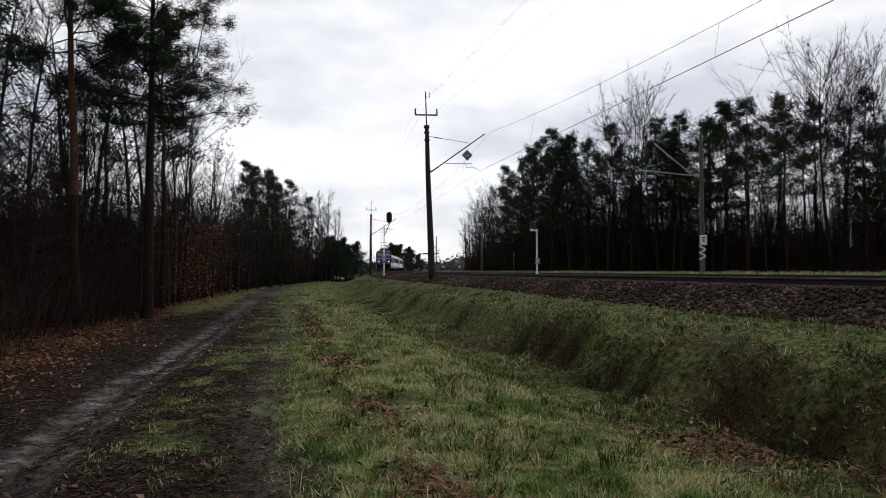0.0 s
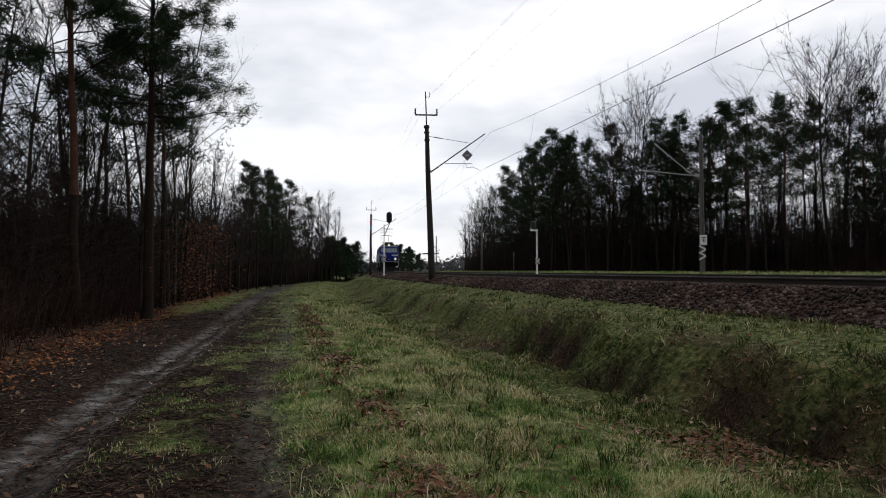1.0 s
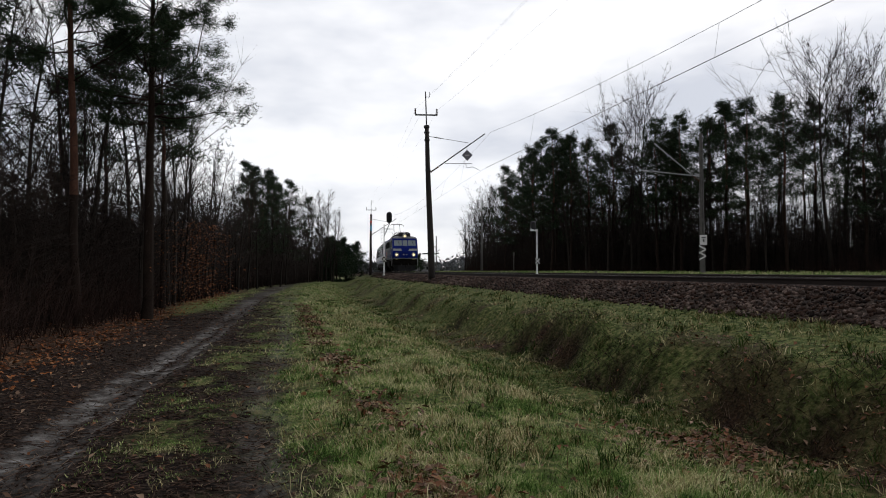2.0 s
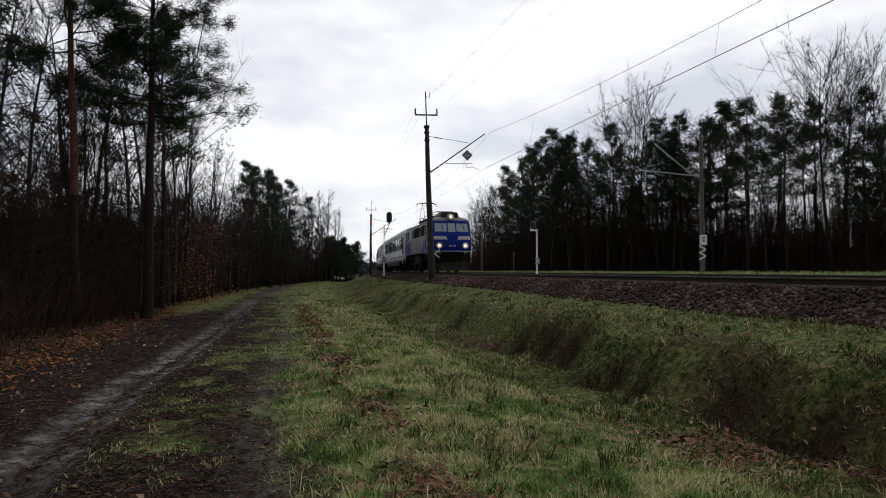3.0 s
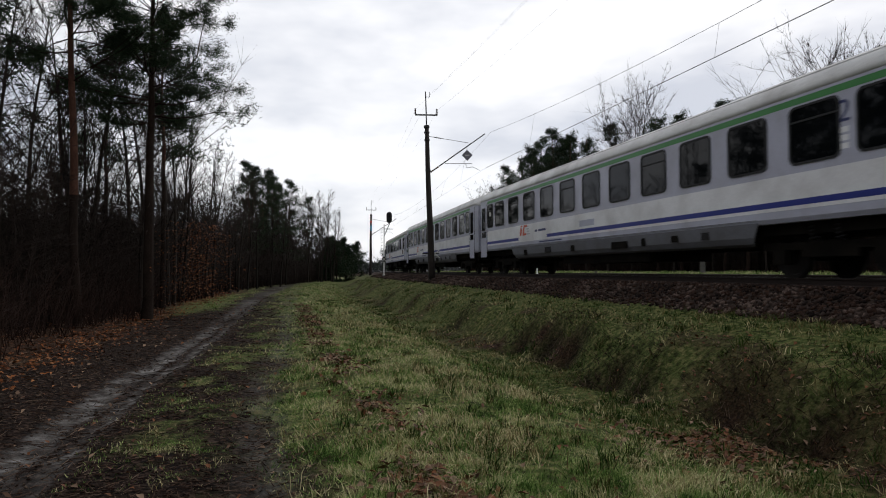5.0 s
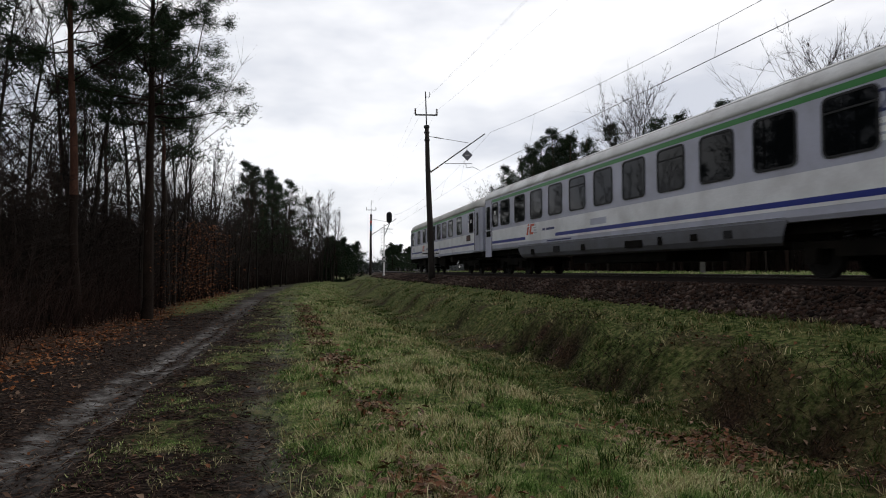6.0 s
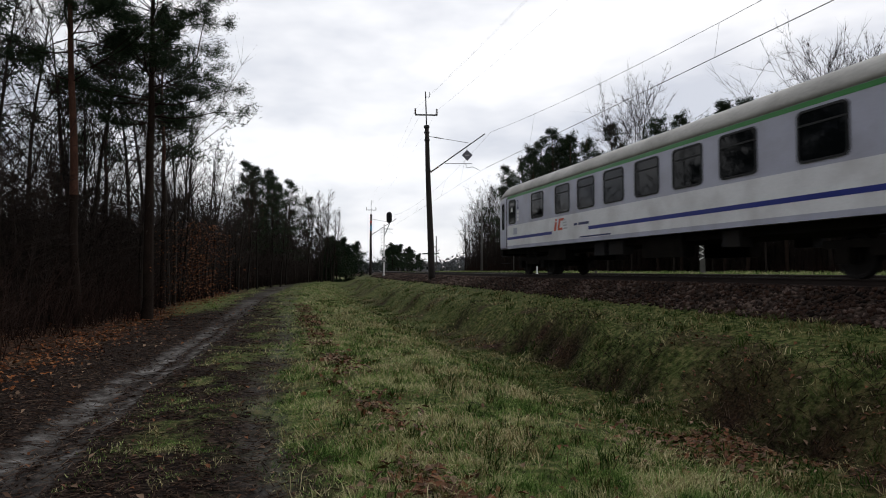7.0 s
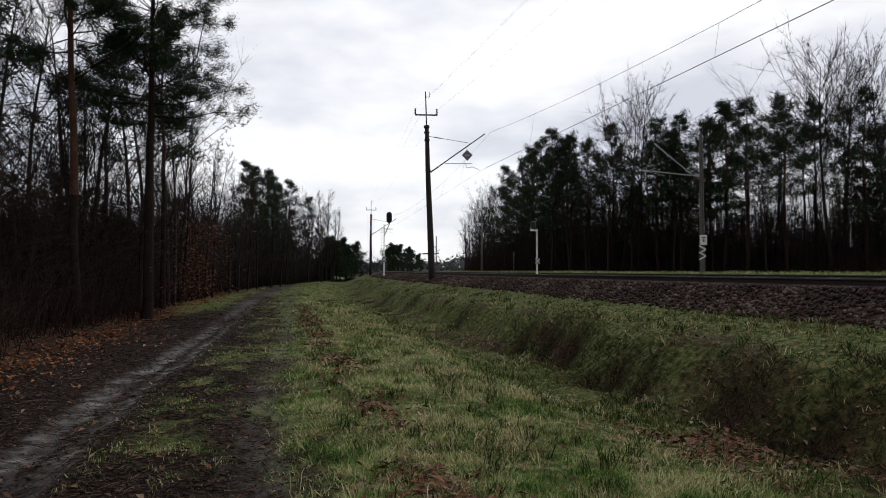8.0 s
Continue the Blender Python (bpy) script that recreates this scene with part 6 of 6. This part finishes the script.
# ---- undergrowth, grass, leaves and stones ----
def thicket(name, xs, ys, heights, rng, stems, twigs, radius, spread, mat, label, fine=0.45):
    """Leafless scrub: stems fanning out from each root, with side twigs."""
    x, y = np.repeat(xs, stems), np.repeat(ys, stems)
    x, y = x + rng.normal(size=x.size) * 0.25, y + rng.normal(size=y.size) * 0.25
    h = np.repeat(heights, stems) * rng.uniform(0.45, 1.1, x.size)
    p0 = np.stack([x, y, ground_height(x, y) - 0.05], 1)
    lean = rng.normal(size=(x.size, 2)) * spread
    p1 = p0 + np.stack([lean[:, 0] * h, lean[:, 1] * h, h], 1)
    r = radius * rng.uniform(0.5, 1.3, x.size)
    f = rng.uniform(0.2, 0.95, (x.size, twigs, 1))
    q0 = (p0[:, None] + (p1 - p0)[:, None] * f).reshape(-1, 3)
    hh = np.repeat(h, twigs)
    d = rng.normal(size=(q0.shape[0], 3))
    d[:, 2] = np.abs(d[:, 2]) * 0.7 + 0.25
    q1 = q0 + d * (hh * rng.uniform(0.08, 0.22, hh.size))[:, None]
    me = spikes_mesh(name, np.concatenate([p0, q0]), np.concatenate([p1, q1]), np.concatenate([r, np.repeat(r, twigs) * fine]), mat)
    return tagged(new(name, me), label, "undergrowth", kind="stuff")


SCRUB = material("scrub_stems", (0.022, 0.012, 0.009), 0.95, vary=0.4, scale=1.0, fine=8, island=0.8, specular=0.1)
PALE_SCRUB = material("pale_scrub_stems", (0.058, 0.036, 0.028), 0.95, vary=0.4, scale=1.0, fine=8, island=0.8, specular=0.1)
# blacker than the scrub: the wood's inner shade is in this colour
SHADED_STEMS = material("shaded_wood_stems", (0.013, 0.010, 0.008), 0.95, vary=0.4, scale=0.6, fine=8, island=0.8, specular=0.1)
rg = np.random.RandomState(5)

# scrub along the edge of the wood by the path
n = 620
s = -22 + 118 * rg.rand(n) ** 1.5
d = 16.9 + rg.exponential(1.5, n) + 0.5 * np.sin(s * 0.4)
x, y, _ = on_line(s, d)
thicket("scrub", x, y, rg.uniform(0.8, 2.6, n) * (1 + 0.12 * (d - 16.9)), rg, 7, 8, 0.011, 0.32, SCRUB, "tangled leafless brown scrub at the edge of the wood")
n = 340
s = 30 + 75 * rg.rand(n)
d = np.interp(s, [30, 60, 105], [16.4, 15.4, 12.0]) + rg.exponential(1.2, n)
x, y, _ = on_line(s, d)
thicket("scrub", x, y, rg.uniform(1.2, 4.2, n), rg, 8, 8, 0.016, 0.22, PALE_SCRUB, "tangled leafless brown scrub at the edge of the wood")
# tall brush between the trees of both woods
n = 1250
y = 17 + 80 * rg.rand(n) ** 1.5
x = np.interp(y, [16, 22, 30, 50, 100], [-11.2, -11.4, -12.8, -17.0, -19.2]) - rg.exponential(3.0, n)
thicket("brushwood", x, y, rg.uniform(3.0, 6.6, n) * np.interp(y, [17, 30, 50, 97], [1.0, 1.1, 1.3, 1.5]), rg, 3, 12, 0.022, 0.13, TWIG, "tall leafless brushwood filling the wood's edge", 0.5)
n = 900
y = 50 + 100 * rg.rand(n) ** 1.3
x = np.interp(y, [48, 53, 66, 80, 142, 160], [36, 29, 15.2, 11.4, 5.4, 4.8]) + rg.exponential(5.0, n)
thicket("brushwood", x, y, rg.uniform(5.0, 12.0, n) * np.where((x > 0.33 * y) & (rg.rand(n) < 0.4), 0.5, 1.0), rg, 3, 11, 0.030, 0.07, TWIG, "tall leafless brushwood filling the wood's edge", 0.5)
# deep stems that close both woods, coloured near-black for the shade in there
n = 2600
x, y = -14.0 - 30 * rg.rand(n) ** 1.3, 13 + 105 * rg.rand(n) ** 1.3
x = x - np.interp(y, [12, 30, 60, 120], [0, 1.0, 4.5, 7.0])
thicket("wood_interior", x, y, rg.uniform(4.2, 8.2, n) * np.interp(y, [13, 30, 60], [0.9, 1.0, 1.05]), rg, 2, 6, 0.055, 0.07, SHADED_STEMS, "dense stems inside the wood, shade in their near-black colour", 0.6)
n = 3200
y = 50 + 105 * rg.rand(n) ** 1.4
x = np.interp(y, [48, 53, 66, 80, 142, 160], [36, 29, 15.2, 11.4, 5.8, 5]) + 2.0 + 40 * rg.rand(n)
tall = np.where(x > 0.33 * y, 10.5, 11.5)
thicket("wood_interior", x, y, tall * rg.uniform(0.38, 1.0, n), rg, 2, 7, 0.07, 0.06, SHADED_STEMS, "dense stems inside the wood, shade in their near-black colour", 0.55)
n = 420
y = 44 + 100 * rg.rand(n) ** 1.3
x = np.interp(y, [44, 53, 66, 80, 142, 160], [38, 28, 14.4, 10.6, 5.0, 4.5]) + rg.exponential(1.5, n)
thicket("scrub", x, y, rg.uniform(0.7, 2.2, n), rg, 9, 6, 0.016, 0.2, SCRUB, "low brown scrub beside the far track")
n = 900
x, y = 36 + 40 * rg.rand(n), 20 + 40 * rg.rand(n)
thicket("wood_interior", x, y, rg.uniform(2.0, 6.0, n), rg, 2, 5, 0.045, 0.07, SHADED_STEMS, "dense stems inside the wood, shade in their near-black colour")
# far woods on the horizon, with distance haze painted into their grey
n = 9000
a, rr = rg.uniform(-0.8, 0.8, n), rg.uniform(300, 430, n)
c = np.stack([rr * np.sin(a), rr * np.cos(a), rg.uniform(0, 1, n) ** 1.3 * (5 + 1.6 * np.sin(a * 23) + 1.0 * np.sin(a * 61))], 1)
me = fan_mesh("hazed_far_woods", c, 1.7, 5, material("hazed_far_woods", (0.075, 0.080, 0.082), 0.95, vary=0.3, scale=0.05, fine=0.5, island=0.6), rg, 0.35, 0.9)
tagged(new("hazed_far_woods", me), "distant woods along the horizon, haze mixed into their grey-green", "woods", kind="stuff")

# brush heaps on the ditch bank
hol = np.array(HOLLOWS)
bx, by = np.repeat(hol[:, 0], 9) - 0.1, np.repeat(hol[:, 1], 9)
k = bx.size
thicket("brush_heap", bx + rg.normal(size=k) * 0.32, by + rg.normal(size=k) * 0.38, np.full(k, 0.30), rg, 14, 4, 0.0055, 1.0, SCRUB, "low dark tangles of dead brush on the ditch bank")


def scatter(n, near, far, rng, half=0.74):
    """Places spread over the ground ahead, thinning out with distance."""
    r = near * (far / near) ** rng.rand(n)
    a = rng.uniform(-half, half, n)
    return r * np.sin(a), r * np.cos(a), r


def blades(name, x, y, r, height, width, per, lean, mat, label, category, rng, bent=False):
    """Tufts of pointed blades; blades coarser where they stand farther off."""
    x, y, r = np.repeat(x, per), np.repeat(y, per), np.repeat(r, per)
    k = x.size
    sp = 0.025 + 0.004 * r
    x, y = x + rng.normal(size=k) * sp, y + rng.normal(size=k) * sp
    h = np.repeat(height, per) * rng.uniform(0.5, 1.25, k)
    w = width * (1 + 0.16 * r) * rng.uniform(0.7, 1.3, k)
    az = rng.uniform(0, 6.28, k)
    z = ground_height(x, y) - 0.01
    ux, uy = np.cos(az), np.sin(az)
    le = rng.normal(size=(k, 2)) * lean
    mx, my = x + le[:, 0] * h * 0.4, y + le[:, 1] * h * 0.4
    base0, base1 = np.stack([x - ux * w, y - uy * w, z], 1), np.stack([x + ux * w, y + uy * w, z], 1)
    flat = np.hypot(le[:, 0], le[:, 1]).clip(0, 2)
    if bent:
        mid0 = np.stack([mx - ux * w * 0.7, my - uy * w * 0.7, z + h * 0.65], 1)
        mid1 = np.stack([mx + ux * w * 0.7, my + uy * w * 0.7, z + h * 0.65], 1)
        tip = np.stack([x + le[:, 0] * h * 1.2, y + le[:, 1] * h * 1.2, z + h * (1 - 0.35 * flat)], 1)
        v = np.stack([base0, base1, mid0, mid1, tip], 1)
        o = (np.arange(k) * 5)[:, None]
        f = np.concatenate([o + np.array([t]) for t in ((0, 1, 3), (0, 3, 2), (2, 3, 4))])
    else:
        v = np.stack([base0, base1, np.stack([x + le[:, 0] * h, y + le[:, 1] * h, z + h * (1 - 0.2 * flat)], 1)], 1)
        f = (np.arange(k) * 3)[:, None] + np.array([[0, 1, 2]])
    return tagged(new(name, quick_mesh(name, v.reshape(-1, 3), f, mat)), label, category, kind="stuff")


x, y, r = scatter(84000, 3.0, 85, rg)
soil, rut, litter, s, d = ground_cover(x, y)
keep = (rg.rand(x.size) < np.clip(1 - 0.93 * soil - rut - 0.75 * litter, 0.0, 1) * (0.25 + 0.75 * step01(fbm(x * 2.3 + 15, y * 2.3), -0.14, 0.05)) * (0.55 + 0.45 * step01(d, 5.6, 7.2))) & (d > 3.15 + 0.25 * rg.rand(x.size)) & (d < 14.0 + 2.6 * step01(s, -6, 12))
x, y, r, d = x[keep], y[keep], r[keep], d[keep]
hgt = (0.035 + 0.09 * np.clip(fbm(x * 0.9, y * 0.9) * 1.5 + 0.6 * fbm(x * 3.1 + 4, y * 3.1) + 0.4, 0, 1)) * (1 + 0.006 * r)
hgt = hgt * np.interp(d, [11.2, 12.4], [1.0, 0.55])
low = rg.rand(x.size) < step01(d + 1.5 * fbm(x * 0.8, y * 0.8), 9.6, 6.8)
blades("grass", x[~low], y[~low], r[~low], hgt[~low], 0.0024, 9, 0.6, GRASS, "short rough winter grass, green with dry patches", "grass", rg)
blades("shaded_bank_grass", x[low], y[low], r[low], hgt[low], 0.0024, 9, 0.7, SHADED_BANK_GRASS, "mossy grass on the ditch bank, darkened for the shade there", "grass", rg)
x, y, r = scatter(30000, 3.0, 70, rg)
soil, rut, litter, s, d = ground_cover(x, y)
pat = np.clip(np.exp(-((d - 9.3) / 1.1) ** 2) * 0.9 + 0.8 * step01(d, 5.8, 4.6) * step01(d, 3.2, 3.8) * 0.5 + 0.25, 0, 1) * step01(fbm(x * 0.8 + 60, y * 0.8), -0.2, 0.12)
keep = (rg.rand(x.size) < pat * (0.45 + 0.55 * step01(d, 5.6, 7.2)) * (1 - soil) * (1 - rut)) & (d > 3.4) & (d < 13.6)
x, y, r = x[keep], y[keep], r[keep]
blades("dry_grass", x, y, r, rg.uniform(0.07, 0.17, x.size), 0.0019, 6, 0.8, STRAW, "bleached dry grass tufts lying over the verge", "grass", rg, True)
# grass round the standpoint
n = 5000
a, rr = rg.uniform(0.9, 5.4, n), 9 * np.sqrt(rg.rand(n))
x, y = rr * np.sin(a), rr * np.cos(a)
soil, rut, litter, s, d = ground_cover(x, y)
keep = rg.rand(n) < np.clip(1 - soil - rut - litter, 0, 1)
blades("grass", x[keep], y[keep], rr[keep], rg.uniform(0.05, 0.1, keep.sum()), 0.0026, 8, 0.55, GRASS, "short rough winter grass, green with dry patches", "grass", rg)
# coarse dark tufts, in the same shade-darkened green as the bank
x, y, r = scatter(1500, 3.2, 45, rg)
soil, rut, litter, s, d = ground_cover(x, y)
keep = (d > 3.6) & (d < 11.5) & (rg.rand(x.size) < 0.55)
blades("grass_tufts", x[keep], y[keep], r[keep], rg.uniform(0.10, 0.22, keep.sum()), 0.0026, 22, 0.6, SHADED_BANK_GRASS, "coarse taller tufts of green grass", "grass", rg, True)
# grass strip between and beyond the tracks
n = 9000
s, d = -22 + 150 * rg.rand(n) ** 1.4, np.where(rg.rand(n) < 0.5, -3.4 - 2.4 * rg.rand(n), -11.3 - 4 * rg.rand(n))
x, y, _ = on_line(s, d)
blades("grass", x, y, np.hypot(x, y), rg.uniform(0.08, 0.22, n), 0.0028, 5, 0.5, GRASS, "low grass strip beside the far track", "grass", rg)


def leaf_litter(name, x, y, size, mat, label, rng, lift=0.012, z=None):
    k = x.size
    az, sz = rng.uniform(0, 6.28, k), size * rng.uniform(0.6, 1.3, k)
    z = ground_height(x, y) + lift + rng.rand(k) * 0.02 if z is None else z
    c = np.stack([x, y, z], 1)
    e1 = np.stack([np.cos(az), np.sin(az), rng.normal(size=k) * 0.35], 1) * sz[:, None]
    e2 = np.stack([-np.sin(az), np.cos(az), rng.normal(size=k) * 0.35], 1) * (sz * 0.55)[:, None]
    curl = np.stack([np.zeros(k), np.zeros(k), sz * rng.uniform(0.1, 0.5, k)], 1)
    v = np.stack([c - e1, c - e1 * 0.2 - e2 + curl, c + e1, c + e2 - e1 * 0.1 + curl * 0.6], 1).reshape(-1, 3)
    f = (np.arange(k) * 4)[:, None]
    f = np.concatenate([f + np.array([[0, 1, 2]]), f + np.array([[0, 2, 3]])])
    return tagged(new(name, quick_mesh(name, v, f, mat)), label, "fallen leaves", kind="stuff")


x, y, r = scatter(30000, 3.0, 45, rg)
soil, rut, litter, s, d = ground_cover(x, y)
keep = (rg.rand(x.size) < np.clip(litter * 0.9 + 0.06 + 0.02 * soil, 0, 1) * (1 - 0.8 * rut)) & (d > 3.6)
leaf_litter("fallen_leaves", x[keep], y[keep], 0.027 + 0.0011 * r[keep], DEADLEAF, "curled brown fallen leaves on grass and soil", rg)
# a heap of leaves in the ditch
cx = np.concatenate([rg.normal(size=750) * 0.55 + 3.4, rg.normal(size=250) * 0.5 + 2.7])
cy = np.concatenate([rg.normal(size=750) * 0.38 + 7.35, rg.normal(size=250) * 0.8 + 6.6])
leaf_litter("fallen_leaves", cx, cy, np.full(1000, 0.040), DEADLEAF, "drift of rusty brown leaves in the ditch", rg, 0.03)
# a line of leaves caught in the grass beside the path
n = 3800
s = -25 + 27 * rg.rand(n) ** 1.4
d = 11.0 + 0.35 * fbm(s * 0.5, s * 0) + rg.normal(size=n) * 0.22
x, y, _ = on_line(s, d)
keep = rg.rand(n) < step01(fbm(x * 1.1 + 3, y * 1.1), -0.12, 0.12)
leaf_litter("fallen_leaves", x[keep], y[keep], np.full(keep.sum(), 0.046), DEADLEAF, "brown leaves caught in the grass beside the path", rg, 0.05)
# withered leaves still hanging on the scrub
n = 1500
x, y = -8.9 + rg.normal(size=n) * 0.55, 23.2 + rg.normal(size=n) * 0.9
leaf_litter("withered_leaves", x, y, np.full(n, 0.042), WITHERED, "withered orange-brown leaves hanging on scrub", rg, z=rg.uniform(-1.0, 1.9, n))
# rusty leaves drifted along the wood's edge
n = 4200
s, d = -25 + 45 * rg.rand(n) ** 1.3, 16.3 + rg.normal(size=n) * 0.55
x, y, _ = on_line(s, d)
leaf_litter("fallen_leaves", x, y, np.full(n, 0.038), WITHERED, "rusty orange leaves drifted along the wood's edge", rg, 0.02)
# clods and short roots that break up the bare path
x, y, r = scatter(15000, 3.0, 40, rg)
soil, rut, litter, s, d = ground_cover(x, y)
keep = rg.rand(x.size) < soil * (1 - rut * 0.7)
x, y, r = x[keep], y[keep], r[keep]


def stones_mesh(name, x, y, z, size, mat, rng):
    k = x.size
    corners = np.array([[i, j, l] for l in (-1, 1) for j in (-1, 1) for i in (-1, 1)], float) * 0.5
    v = corners[None] * (1 + rng.normal(size=(k, 8, 3)) * 0.22)
    v = v * (size[:, None, None] * rng.uniform(0.6, 1.3, (k, 1, 3)))
    m = np.linalg.qr(rng.normal(size=(k, 3, 3)))[0]
    v = np.einsum("kij,knj->kni", m, v) + np.stack([x, y, z], 1)[:, None]
    f = np.array([[0, 2, 3, 1], [4, 5, 7, 6], [0, 1, 5, 4], [2, 6, 7, 3], [0, 4, 6, 2], [1, 3, 7, 5]])
    return quick_mesh(name, v.reshape(-1, 3), ((np.arange(k) * 8)[:, None, None] + f[None]).reshape(-1, 4), mat)


CLOD = blades_material("soil_clods", [(0.018, 0.013, 0.010), (0.042, 0.031, 0.025), (0.075, 0.055, 0.042)], rough=0.95, specular=0.03)
tagged(new("soil_clods", stones_mesh("soil_clods", x, y, ground_height(x, y), 0.009 + 0.0014 * r, CLOD, rg)), "crumbly dark clods on the bare path", "soil", kind="stuff")
# dead stalks and needles trodden into the path and the litter
x, y, r = scatter(36000, 3.0, 32, rg)
soil, rut, litter, s, d = ground_cover(x, y)
keep = (rg.rand(x.size) < np.clip(soil * (1 - rut) + 0.6 * litter, 0, 1)) & (d > 3.8)
x, y, r = x[keep], y[keep], r[keep]
a, ln = rg.uniform(0, 6.28, x.size), rg.uniform(0.03, 0.12, x.size) * (1 + 0.04 * r)
p0 = np.stack([x, y, ground_height(x, y) + 0.008], 1)
x1, y1 = x + np.cos(a) * ln, y + np.sin(a) * ln
p1 = np.stack([x1, y1, ground_height(x1, y1) + rg.uniform(0.004, 0.035, x.size)], 1)
STALK = blades_material("trodden_stalks", [(0.010, 0.006, 0.005), (0.040, 0.022, 0.016), (0.085, 0.052, 0.036), (0.15, 0.11, 0.08)], rough=0.9, specular=0.05)
tagged(new("dead_stalks", spikes_mesh("dead_stalks", p0, p1, 0.0028 + 0.0004 * r, STALK)), "dead brown stalks trodden into the soil of the path", "dead stalks", kind="stuff")
# ballast
n = 17000
s = -26 + 80 * rg.rand(n) ** 1.8
d = rg.uniform(1.0, 3.55, n) - 0.25 * rg.rand(n)
x, y, _ = on_line(s, d)
tagged(new("ballast", stones_mesh("ballast", x, y, ground_height(x, y) + 0.01, np.full(n, 0.055) + 0.0006 * np.hypot(x, y), STONE, rg)), "loose reddish-brown and grey ballast stones along the track", "ballast", kind="stuff")


# ---- houses and a barrier far beyond the crossing ----
PLASTER = material("pale_plaster", (0.22, 0.22, 0.22), 0.9, vary=0.15, scale=0.4)
TILE = material("grey_roof_tiles", (0.13, 0.12, 0.12), 0.8, vary=0.3, scale=1.0)


def far_house(x, y, wide, deep, high, turn):
    h = thing("house", pose(x, y, z_at(x, y) - 0.3, 0, 0, turn), "pale plastered house with grey pitched roof beyond the crossing", "house", "houses beyond the crossing")
    g = Geo()
    g.box(-wide / 2, wide / 2, -deep / 2, deep / 2, 0, high)
    part("wall", g, PLASTER, h)
    g = Geo()
    o, t = 0.4, high + wide * 0.3
    v = [(-wide / 2 - o, -deep / 2 - o, high), (wide / 2 + o, -deep / 2 - o, high), (0, -deep / 2 - o, t), (-wide / 2 - o, deep / 2 + o, high), (wide / 2 + o, deep / 2 + o, high), (0, deep / 2 + o, t)]
    g.add(v, [(0, 1, 2), (3, 5, 4), (0, 2, 5, 3), (1, 4, 5, 2), (0, 3, 4, 1)])
    part("roof", g, TILE, h)
    for i in range(3):
        g = Geo()
        xw = -wide / 2 + wide * (i + 0.5) / 3
        g.box(xw - 0.5, xw + 0.5, -deep / 2 - 0.05, -deep / 2 + 0.02, 1.2, 2.6)
        part("window", g, PANE, h)


far_house(-8.6, 290, 8, 8, 2.8, -15)
far_house(-19.5, 310, 9, 7, 3.0, 8)


# ---- what moves ----
def front_s(t):
    u = t - 3.5
    return 3.9462 - 27.0193 * u - 0.035 * u * u


VEHICLES = [(loco, 7.45, 3.9), (coach_a, 28.79, 9.5), (coach_b, 55.12, 9.5), (coach_c, 80.68, 8.6)]


def motions():
    for ob, back, pivot in VEHICLES:
        rows = []
        for i in range(81):
            t = i / 10
            s = front_s(t) + back
            ax, ay, _ = on_line(s - pivot)
            bx, by, _ = on_line(s + pivot)
            rows.append((t, pose(float(ax + bx) / 2, float(ay + by) / 2, 0, 0, 0, math.degrees(math.atan2(ay - by, ax - bx)))))
        walk(ob, rows)
    for ws, x, radius, spin in WHEELSETS:
        rows = []
        for i in range(241):
            t = i / 30
            turn = (front_s(0) - front_s(t)) / spin
            rows.append((t, pose(x, 0, radius, 0, math.degrees(turn), 0)))
        walk(ws, rows)


motions()
